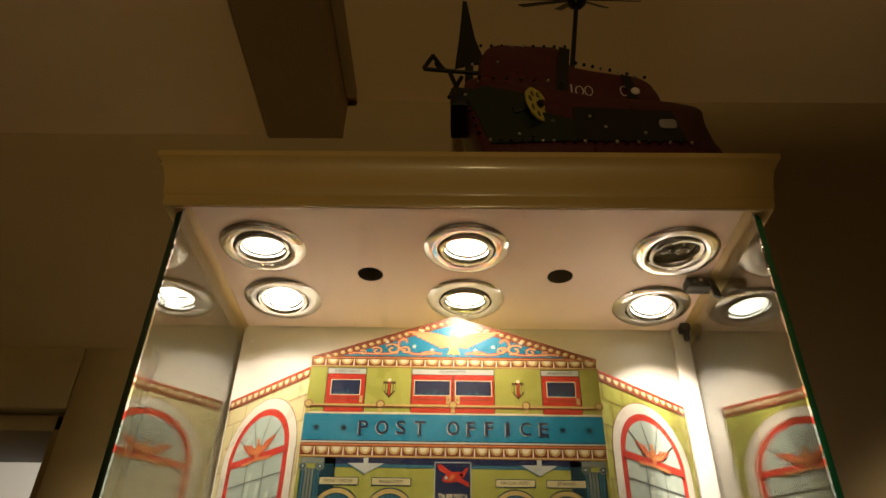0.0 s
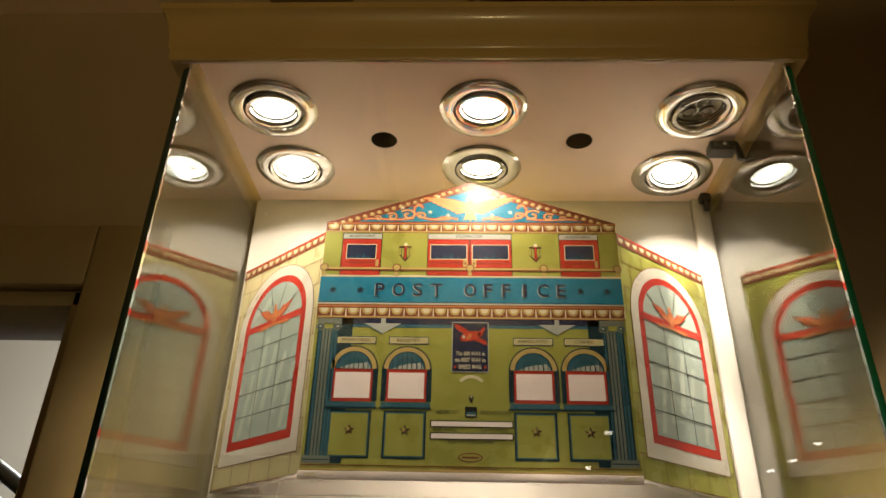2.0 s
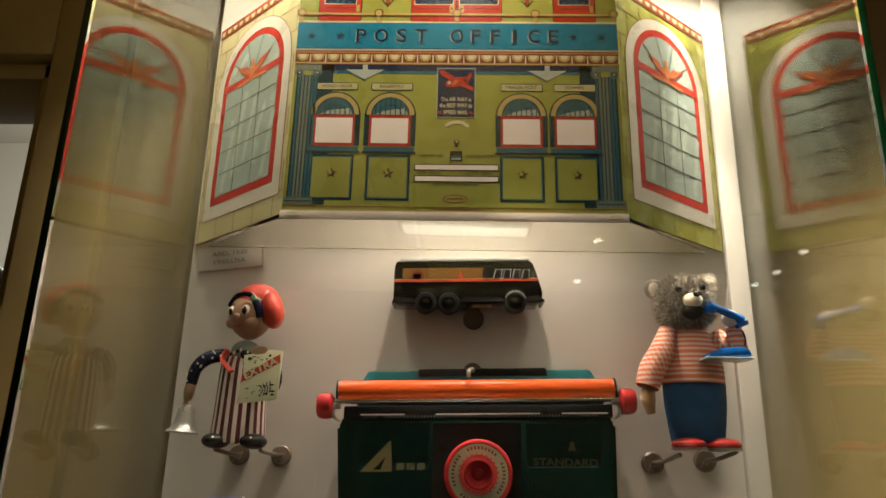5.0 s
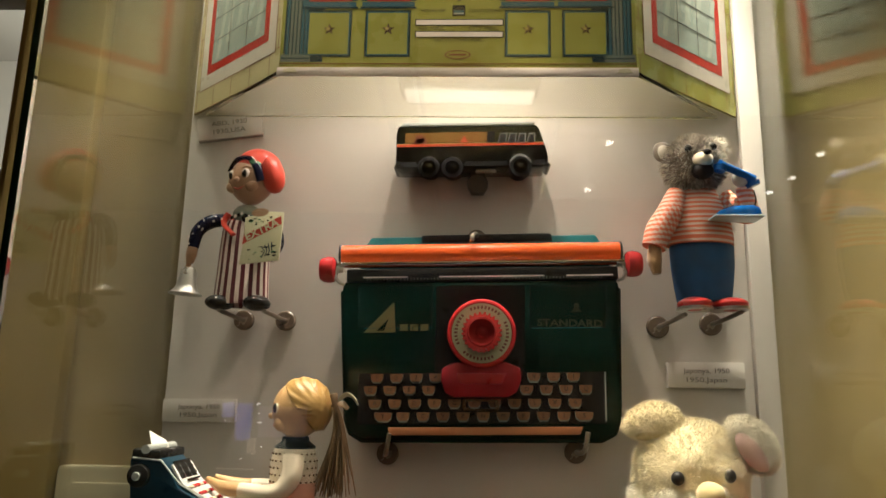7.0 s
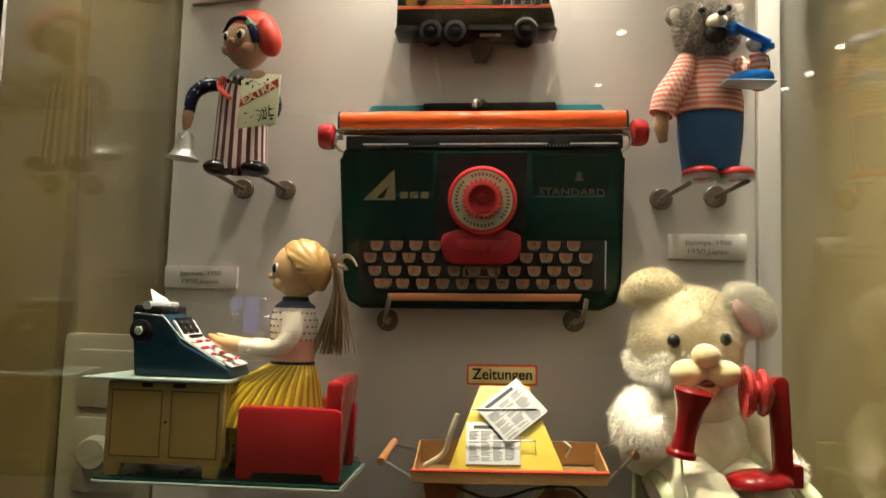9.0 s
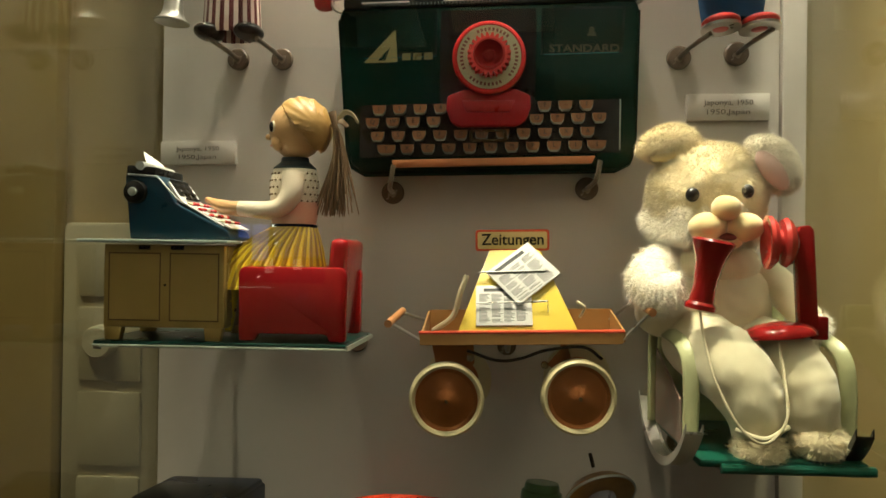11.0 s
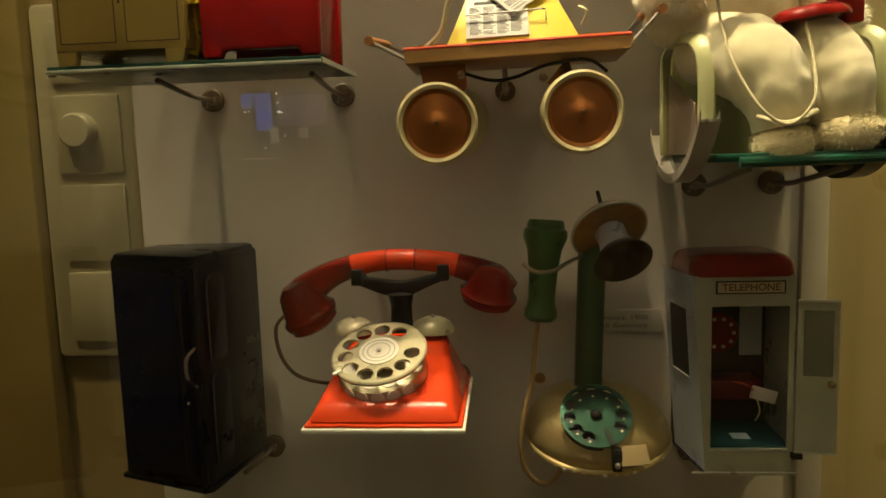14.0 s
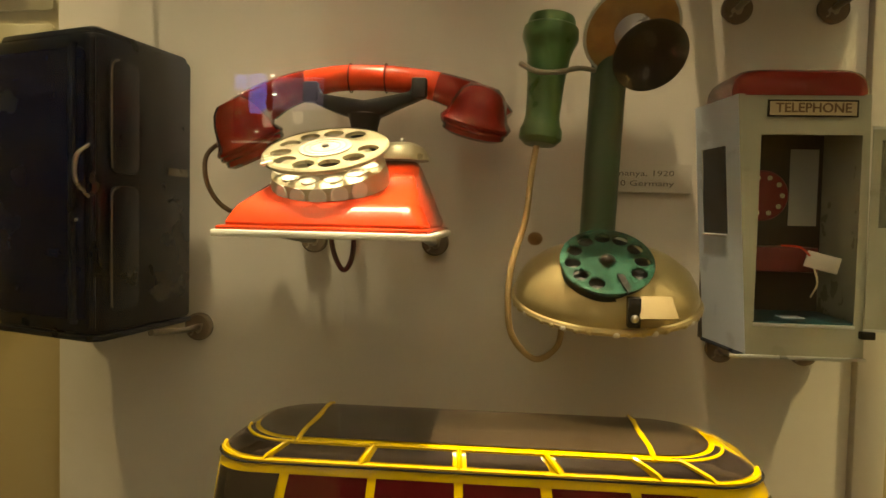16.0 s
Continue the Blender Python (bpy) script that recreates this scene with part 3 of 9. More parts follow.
class Print:
    """Flat printed shapes, layer on layer, gathered into parts."""

    def __init__(self, parent, m):
        self.parent, self.m, self.parts = parent, m, {}

    def put(self, name, material, outline, level=1):
        bm, mats = self.parts.setdefault(name, (bmesh.new(), []))
        if material not in mats:
            mats.append(material)
        n = len(bm.faces)
        prism(outline, 0.00009, self.m @ Matrix.Translation((0, 0, 0.00008 * level)), bm)
        bm.faces.ensure_lookup_table()
        for f in bm.faces[n:]:
            f.material_index = mats.index(material)

    def text(self, name, material, body, size, u, v, width=None, level=3, align="CENTER", bold=0.0):
        bm, mats = self.parts.setdefault(name, (bmesh.new(), []))
        if material not in mats:
            mats.append(material)
        n = len(bm.faces)
        words(body, size, self.m @ Matrix.Translation((u, v, 0.00008 * level + 0.00004)), width, 0.00004, align=align, bold=bold, bm=bm)
        bm.faces.ensure_lookup_table()
        for f in bm.faces[n:]:
            f.material_index = mats.index(material)

    def done(self, labels={}):
        for name, (bm, mats) in self.parts.items():
            plain = name.split("#")[0]
            part(plain, bm, mats, self.parent, labels.get(plain, ""), smooth=False)


PX, PY, PZ = -0.006, 0.147, 1.722
po = thing("tin_post_office", (PX, PY, PZ), "lithographed tin toy post office front with folding side walls", "toy building")
HW, EAVE, APEX = 0.143, 0.2425, 0.2905
pm = facing(PX, PY, PZ)
front = [(-HW, 0), (HW, 0), (HW, EAVE), (0, APEX), (-HW, EAVE)]
part("front_wall", prism(front, 0.003, pm @ Matrix.Translation((0, 0, -0.003)), bevel=0.0006), T_YELLOW, po, "yellow-green printed tin front", smooth=False)
P = Print(po, pm)
# pediment
P.put("pediment", T_BROWN, [(-HW + 0.001, EAVE - 0.004), (HW - 0.001, EAVE - 0.004), (HW - 0.001, EAVE), (0, APEX - 0.0005), (-HW + 0.001, EAVE)], 1)
P.put("pediment", T_BLUE, [(-0.112, EAVE + 0.0005), (0.112, EAVE + 0.0005), (0, APEX - 0.0105)], 2)
slope = (APEX - EAVE) / HW
for side in (-1, 1):
    for k in range(19):
        u = side * (0.006 + 0.0071 * k)
        v = APEX - slope * abs(u) - 0.0058
        P.put("pediment_beads", T_GOLD, [(u + 0.0026 * math.cos(a) , v + 0.0021 * math.sin(a)) for a in np.linspace(0, 2 * math.pi, 11)[:-1]], 2)
        P.put("pediment_beads", T_CREAM, circle(u - 0.0005, v + 0.0006, 0.0010, 8), 3)
for sgn in (-1, 1):
    for k in range(8):  # wing feathers
        pts = rounded([(sgn * 0.004, EAVE + 0.0215 - 0.0012 * k, 0), (sgn * (0.020 - 0.0012 * k), EAVE + 0.0265 - 0.0022 * k, 0), (sgn * (0.047 - 0.0046 * k), EAVE + 0.0285 - 0.0024 * k, 0)], 5)
        P.put("pediment_eagle", T_RED, stroke(pts, (0.0020, 0.0030)), 3)
        P.put("pediment_eagle", T_FEATHER, stroke(pts, (0.0012, 0.0017)), 4)
    for pts, w in (([(0.020, 0.0040), (0.040, 0.0035), (0.054, 0.0090), (0.056, 0.0170), (0.0505, 0.0205), (0.0470, 0.0165)], 0.0016), ([(0.056, 0.0045), (0.075, 0.0030), (0.098, 0.0040), (0.106, 0.0030)], 0.0014), ([(0.012, 0.0035), (0.024, 0.0060), (0.032, 0.0045)], 0.0014)):
        line_ = rounded([(sgn * x, EAVE + y, 0) for x, y in pts], 6)
        P.put("pediment_flourish#%d%s" % (sgn, pts[0][0]), T_RED, stroke(line_, w * 1.9), 3)
        P.put("pediment_flourish#%d%s" % (sgn, pts[0][0]), T_FEATHER, stroke(line_, w * 0.8), 4)
    for cx, cy, r, w in ((0.062, 0.0085, 0.0085, 0.0016), (0.078, 0.0065, 0.006, 0.0014), (0.049, 0.0075, 0.0055, 0.0014), (0.092, 0.0045, 0.004, 0.001)):
        pts = [(sgn * (cx + r * (1 - t * 0.8) * math.cos(7.5 * t + 0.6)), EAVE + cy + r * 0.75 * (1 - t * 0.8) * math.sin(7.5 * t + 0.6), 0) for t in np.linspace(0, 1, 22)]
        P.put(f"pediment_scroll#{sgn}{cx}", T_BROWN, stroke(pts, w * 1.9), 3)
        P.put(f"pediment_scroll#{sgn}{cx}", T_FEATHER, stroke(pts, w * 1.1), 4)
    for cx, cy in ((0.032, 0.030), (0.052, 0.020), (0.040, 0.012), (0.022, 0.008), (0.068, 0.017)):
        P.put(f"pediment_star#{sgn}{cx}", T_CREAM, star(sgn * cx, EAVE + cy, 0.0028), 3)
P.put("pediment_eagle", T_FEATHER, [(0.0055 * math.cos(a), EAVE + 0.016 + 0.0105 * math.sin(a)) for a in np.linspace(0, 2 * math.pi, 19)[:-1]], 5)
P.put("pediment_eagle", T_GOLD, [(-0.004, EAVE + 0.010), (0.004, EAVE + 0.010), (0.007, EAVE + 0.002), (0.002, EAVE + 0.004), (0, EAVE + 0.001), (-0.002, EAVE + 0.004), (-0.007, EAVE + 0.002)], 6)
P.put("pediment_eagle", T_CREAM, circle(0, EAVE + 0.0275, 0.0032, 12), 6)
P.put("pediment_eagle", T_GOLD, [(-0.002, EAVE + 0.028), (-0.0062, EAVE + 0.0265), (-0.002, EAVE + 0.0258)], 6)


def beads(name, v0, v1, n, u0=-HW, u1=HW):
    h = v1 - v0
    P.put(name, T_BROWN, rect(u0, u1, v0, v1), 1)
    P.put(name, T_ORANGE, rect(u0, u1, v1 - 0.16 * h, v1 - 0.06 * h), 2)
    P.put(name, T_GOLD, rect(u0, u1, v0 + 0.05 * h, v0 + 0.16 * h), 2)
    for k in range(n):
        u, w = u0 + (k + 0.5) * (u1 - u0) / n, (u1 - u0) / n
        c = [(u + w * 0.40 * math.cos(a), v1 - 0.26 * h + h * 0.48 * math.sin(a)) for a in np.linspace(math.pi, 2 * math.pi, 12)]
        P.put(name, T_GOLD, c, 2)
        P.put(name, T_CREAM, [(x * 0.62 + u * 0.38, y * 0.68 + (v1 - 0.28 * h) * 0.32) for x, y in c], 3)
        P.put(name, T_CREAM, rect(u + w * 0.46, u + w * 0.54, v0 + 0.14 * h, v1 - 0.28 * h), 3)


beads("upper_frieze", 0.2305, 0.2425, 20)
beads("lower_frieze", 0.1385, 0.1525, 21)
# upper floor
for name, u0, u1, wide in (("door#a", -0.125, -0.087, 0), ("door#b", 0.087, 0.124, 0), ("double_door", -0.041, 0.040, 1)):
    P.put(name, T_BLACK, rect(u0 - 0.0007, u1 + 0.0007, 0.183, 0.2297), 1)
    P.put(name, T_RED, rect(u0, u1, 0.183, 0.223), 2)
    P.put(name, T_GREY, rect(u0, u1, 0.2235, 0.2290), 2)
    P.text(name, T_BLACK, "POSTMASTER" if wide else "ASSISTANT", 0.004, (u0 + u1) / 2, 0.2262, (u1 - u0) * (0.32 if wide else 0.68), 3)
    halves = [(u0 + 0.003, (u0 + u1) / 2 - 0.003), ((u0 + u1) / 2 + 0.003, u1 - 0.003)] if wide else [(u0 + 0.005, u1 - 0.005)]
    for a, b in halves:
        P.put(name, T_CREAM, rect(a - 0.0008, b + 0.0008, 0.2007, 0.2173), 3)
        P.put(name, T_NAVY, rect(a, b, 0.2015, 0.2165), 4)
        for q in range(4):
            x = a + (b - a) * (0.15 + 0.2 * q)
            P.put(name, T_STEELBLUE, rect(x, x + 0.0022, 0.2017, 0.2035 + 0.0015 * ((q * 7) % 3)), 5)
        P.put(name, T_BROWN, rect(a, b, 0.1965, 0.1975), 3)
    if wide:
        P.put(name, T_BLACK, rect(-0.0008, 0.0003, 0.183, 0.223), 3)
        for s in (-0.0045, 0.004):
            P.put(name, T_GOLD, rect(s - 0.0022, s + 0.0022, 0.1925, 0.2005), 4)
            P.put(name, T_BROWN, circle(s, 0.1965, 0.0011, 8), 5)
    else:
        P.put(name, T_GOLD, rect(u1 - 0.0045, u1 - 0.0015, 0.193, 0.200), 4)
P.put("railing", T_GOLD, rect(-HW, HW, 0.1895, 0.1915), 6)
P.put("railing", T_BROWN, rect(-HW, HW, 0.1884, 0.1894), 6)
P.put("railing", T_CREAM, rect(-HW, HW, 0.1815, 0.1835), 2)
for u in (-0.0705, 0.0, 0.0705, -0.1405, 0.1405):
    P.put("railing", T_BROWN, circle(u, 0.1915, 0.0042, 16), 7)
    P.put("railing", T_GOLD, circle(u, 0.1915, 0.0032, 16), 8)
    P.put("railing", T_GOLD, rect(u - 0.0018, u + 0.0018, 0.183, 0.1885), 7)
for k, u in enumerate((-0.063, 0.0635)):
    v = 0.2085
    P.put(f"shield#{k}", T_UMBER, [(u - 0.0062, v + 0.007), (u - 0.0062, v - 0.003), (u, v - 0.0105), (u + 0.0062, v - 0.003), (u + 0.0062, v + 0.007)], 1)
    for s in range(5):
        x = u - 0.0050 + 0.0025 * s
        P.put(f"shield#{k}", T_RED if s == 2 else T_YELLOW, rect(x - 0.0009, x + 0.0009, v - 0.003 - 0.0022 * (2 - abs(s - 2)), v + 0.0045 + 0.003 * (s == 2)), 2)
    P.put(f"shield#{k}", T_CREAM, circle(u, v + 0.0085, 0.0018, 10), 3)
# banner
P.put("banner", T_BLUE, rect(-HW, HW, 0.1535, 0.1812), 1)
P.put("banner", T_GREY, rect(-HW, HW, 0.1528, 0.1545), 2)
P.put("banner", T_TEAL, rect(-HW, HW, 0.1545, 0.1553), 2)


def spaced(name, text, u0, u1, v, size):
    """Letters set one by one along the banner, with a dark drop shade."""
    n = len(text)
    for k, ch in enumerate(text):
        u = u0 + (u1 - u0) * (k + 0.5) / n
        wide = {"I": 0.22, "O": 0.66, "P": 0.5, "S": 0.5, "T": 0.58, "F": 0.48, "C": 0.6, "E": 0.5}[ch] * (u1 - u0) / n
        P.text(name, T_GREY, ch, size, u - 0.0004, v - 0.0003, wide, 3, bold=0.0003)
        P.text(name, T_NAVY, ch, size, u + 0.0003, v + 0.0002, wide, 5, bold=0.00025)
        for s in (-1, 1):  # serifs
            if ch in "PFIET":
                P.put(name, T_NAVY, rect(u - wide * (0.24 if ch == "T" and s < 0 else 0.56), u + wide * (0.05 if ch in "PF" else (0.24 if s < 0 else 0.56) if ch == "T" else 0.5), v + s * size * 0.345 - 0.0004, v + s * size * 0.345 + 0.0004), 6)


spaced("post_lettering", "POST", -0.0945, -0.0225, 0.1673, 0.0185)
spaced("office_lettering", "OFFICE", -0.0085, 0.0945, 0.1673, 0.0185)
for u in (-0.130, -0.104, 0.104, 0.129):
    P.put(f"banner_star#{u:.3f}", T_NAVY, star(u, 0.1675, 0.0046), 3)
    P.put(f"banner_star#{u - 0.0004:.3f}", T_TEAL, star(u - 0.0004, 0.1679, 0.0026), 4)
# lower floor
P.put("soffit", T_NAVY, rect(-0.118, 0.118, 0.1325, 0.1385), 1)
P.put("soffit", T_STEELBLUE, rect(-0.110, 0.110, 0.1295, 0.1325), 1)
for s in (-1, 1):
    k = "l" if s < 0 else "r"
    P.put(f"shadow_strip#{k}", T_TEAL, rect(s * 0.1265, s * 0.108, 0.006, 0.1385) if s > 0 else rect(-0.1265, -0.108, 0.006, 0.1385), 1)
    u0, u1 = (s * 0.139, s * 0.121) if s < 0 else (0.121, 0.139)
    P.put(f"column#{k}", T_TEAL, rect(u0 - 0.001, u1 + 0.001, 0.010, 0.128), 2)
    for q in range(6):
        x = u0 + (u1 - u0) * (q + 0.5) / 6
        P.put(f"column#{k}", T_COLUMN if q in (1, 2, 3) else T_STEELBLUE, rect(x - 0.0010, x + 0.0010, 0.012, 0.128), 3)
    P.put(f"column#{k}", T_COLUMN, rect(u0 - 0.003, u1 + 0.003, 0.006, 0.0125), 3)
    P.put(f"column#{k}", T_TEAL, rect(u0 - 0.002, u1 + 0.002, 0.0085, 0.0095), 4)
    P.put(f"column#{k}", T_COLUMN, rect(u0 - 0.002, u1 + 0.002, 0.133, 0.138), 3)
    for q in (u0 + 0.001, u1 - 0.001):
        P.put(f"column#{k}", T_COLUMN, circle(q, 0.130, 0.0040, 14), 4)
        P.put(f"column#{k}", T_TEAL, circle(q, 0.130, 0.0026, 12), 5)
        P.put(f"column#{k}", T_GREY, circle(q, 0.130, 0.0013, 10), 6)
    u = s * 0.0800
    P.put(f"hanging_lamp#{k}", T_GREY, [(u - 0.017, 0.1335), (u + 0.017, 0.1335), (u, 0.1235)], 3)
    P.put(f"hanging_lamp#{k}", T_STEELBLUE, [(u - 0.017, 0.1335), (u, 0.1235), (u, 0.1225), (u - 0.0185, 0.1335)], 4)
    P.put(f"hanging_lamp#{k}", T_GREY, rect(u - 0.0022, u + 0.0022, 0.1335, 0.1385), 3)
SIGNS = [(-0.1035, "MONEY ORDER"), (-0.0555, "REGISTRY"), (0.0575, "PARCEL POST"), (0.1035, "STAMPS")]
for k, (u, text) in enumerate(SIGNS):
    w = 0.0182
    P.put(f"sign#{k}", T_TEAL, rect(u - w, u + w, 0.1130, 0.1205), 2)
    P.put(f"sign#{k}", T_CREAM, rect(u - w + 0.0008, u + w - 0.0008, 0.1138, 0.1197), 3)
    P.put(f"sign#{k}", T_STONE, rect(u - w + 0.0014, u + w - 0.0014, 0.1143, 0.1192), 4)
    P.text(f"sign#{k}", T_BLACK, text, 0.0040, u, 0.1168, 0.0265 if len(text) > 8 else 0.0215 if len(text) > 6 else 0.0165, 5)
    # arched counter window with bars
    n = f"counter_window#{k}"
    c, base, R, r = u - 0.0005, 0.0895, 0.0208, 0.0158
    P.put(n, T_TEAL, circle(c, base, R + 0.0012, 26, 0, 180), 2)
    P.put(n, T_GOLD, circle(c, base, R, 26, 0, 180), 3)
    P.put(n, T_TEAL, circle(c, base, r + 0.0009, 24, 0, 180), 4)
    P.put(n, T_STEELBLUE, circle(c, base, r, 24, 0, 180), 5)
    P.put(n, T_GREY, [(c - r * 0.9, base), (c + r * 0.96, base), (c + r * 0.8, base + 0.006), (c, base + 0.0045), (c - r * 0.4, base + 0.003)], 6)
    for q in range(-3, 4):
        x = c + q * r * 0.27
        P.put(n, T_TEAL, rect(x - 0.0004, x + 0.0004, base, base + math.sqrt(max(1e-6, r * r - (x - c) ** 2)) * 0.99), 7)
    P.put(n, T_TEAL, stroke([(c + (r * 0.6) * math.cos(a), base + r * 0.6 * math.sin(a), 0) for a in np.linspace(0, math.pi, 16)], 0.0006), 7)
    P.put(n, T_TEAL, rect(c - R - 0.0015, c - R + 0.004, 0.060, base + 0.001), 2)
    P.put(n, T_TEAL, rect(c + R - 0.004, c + R + 0.0015, 0.060, base + 0.001), 2)
    P.put(n, T_RED, rect(c - 0.0178, c + 0.0178, 0.0595, 0.0893), 3)
    P.put(n, T_PINK, rect(c - 0.0158, c + 0.0158, 0.0625, 0.0862), 4)
    P.put(n, T_STEELBLUE, rect(c - 0.0215, c + 0.0215, 0.0545, 0.0590), 4)
    P.put(n, T_TEAL, rect(c - 0.0230, c + 0.0230, 0.0530, 0.0548), 5)
    n = f"counter_panel#{k}"
    for inset, m_, lv in ((0, T_TEAL, 2), (0.0014, T_STEELBLUE, 3), (0.0024, T_YELLOW, 4)):
        P.put(n, m_, rect(c - 0.0185 + inset, c + 0.0185 - inset, 0.0105 + inset, 0.0515 - inset), lv)
    P.put(n, T_UMBER, star(c + 0.0004, 0.0344, 0.0054), 5)
    P.put(n, T_GOLD, star(c - 0.0006, 0.0352, 0.0024), 6)
# poster with aeroplane
P.put("poster", T_GREY, rect(-0.0163, 0.0173, 0.0872, 0.1355), 4)
P.put("poster", T_NAVY, rect(-0.0155, 0.0165, 0.0880, 0.1347), 5)
P.put("poster", T_RED, [(-0.0145, 0.133), (-0.011, 0.1335), (0.006, 0.122), (0.0155, 0.1165), (0.0155, 0.1125), (0.004, 0.118), (-0.012, 0.128)], 6)
P.put("poster", T_RED, [(0.0005 + 0.0095 * math.cos(a), 0.1215 + 0.0048 * math.sin(a) + 0.0022 * math.cos(a)) for a in np.linspace(0, 2 * math.pi, 17)[:-1]], 7)
P.put("poster", T_ORANGE, [(-0.004, 0.1185), (-0.001, 0.118), (0.003, 0.123), (0.0, 0.124)], 8)
P.put("poster", T_RED, [(0.006, 0.123), (0.0125, 0.1305), (0.0145, 0.1295), (0.0105, 0.121)], 7)
P.put("poster", T_GREY, circle(-0.0055, 0.1208, 0.0016, 10), 8)
for q, (body, v, w) in enumerate((("The AIR WAY is", 0.1045, 0.026), ("the BEST WAY to", 0.0985, 0.028), ("SPEED MAIL", 0.0920, 0.021))):
    P.text("poster", T_CREAM, body, 0.0054, 0.0005, v, w, 8, bold=0.0001)
for u in (-0.0130, 0.0138):
    P.put("poster", T_RED, circle(u, 0.0920, 0.0014, 10), 7)
# collection box
P.put("letter_flap", T_CREAM, arc_band(0.0015, 0.0705, 0.0112, 0.0142, 40, 140), 3)
P.put("keyhole", T_BLACK, circle(0.0015, 0.0640, 0.0022, 14), 3)
P.put("keyhole", T_BLACK, [(0.0005, 0.0640), (0.0025, 0.0640), (0.0028, 0.0595), (0.0002, 0.0595)], 3)
P.put("keyhole", T_CREAM, circle(0.0016, 0.0645, 0.0010, 10), 5)
P.put("time_slot", T_BLACK, rect(-0.0038, 0.0066, 0.0465, 0.0560), 3)
P.put("time_slot", T_STEELBLUE, rect(-0.0026, 0.0054, 0.0478, 0.0515), 4)
P.put("time_slot", T_GREY, rect(-0.0026, 0.0054, 0.0478, 0.0492), 5)
P.text("box_lettering", T_BLACK, "HOURS OF", 0.0042, -0.0195, 0.0512, 0.0195, 2)
P.text("box_lettering", T_BLACK, "COLLECTIONS", 0.0042, 0.0225, 0.0510, 0.0255, 2)
for k, v in enumerate((0.0408, 0.0303)):
    P.put(f"mail_slot#{k}", T_BLACK, rect(-0.0338, 0.0378, v - 0.0030, v + 0.0030), 2)
    P.put(f"mail_slot#{k}", T_PINK, rect(-0.0328, 0.0368, v - 0.0021, v + 0.0021), 3)
P.text("box_lettering", T_BLACK, "AIR MAIL", 0.0040, -0.0205, 0.0356, 0.0215, 2)
P.text("box_lettering", T_BLACK, "CITY MAIL", 0.0040, 0.0215, 0.0356, 0.0235, 2)
P.text("box_lettering", T_BLACK, "OUT OF TOWN MAIL", 0.0040, 0.0010, 0.0252, 0.0385, 2)
P.put("maker_mark", T_BROWN, [(0.001 + 0.0105 * math.cos(a), 0.0125 + 0.0040 * math.sin(a)) for a in np.linspace(0, 2 * math.pi, 25)[:-1]], 1)
P.put("maker_mark", T_YELLOW, [(0.001 + 0.0093 * math.cos(a), 0.0125 + 0.0030 * math.sin(a)) for a in np.linspace(0, 2 * math.pi, 25)[:-1]], 2)
P.put("maker_mark", T_BROWN, rect(-0.006, 0.008, 0.0117, 0.0133), 3)
P.put("plinth", T_BROWN, rect(-HW, HW, 0.0043, 0.0050), 2)
P.put("plinth", T_GOLD, rect(-HW, HW, 0.0004, 0.0020), 2)
P.put("plinth", T_BROWN, rect(-0.020, 0.024, 0.0027, 0.0032), 3)
P.done({"poster": "navy poster with a red aeroplane", "banner": "teal blue banner", "double_door": "red double door", "door": "red door"})


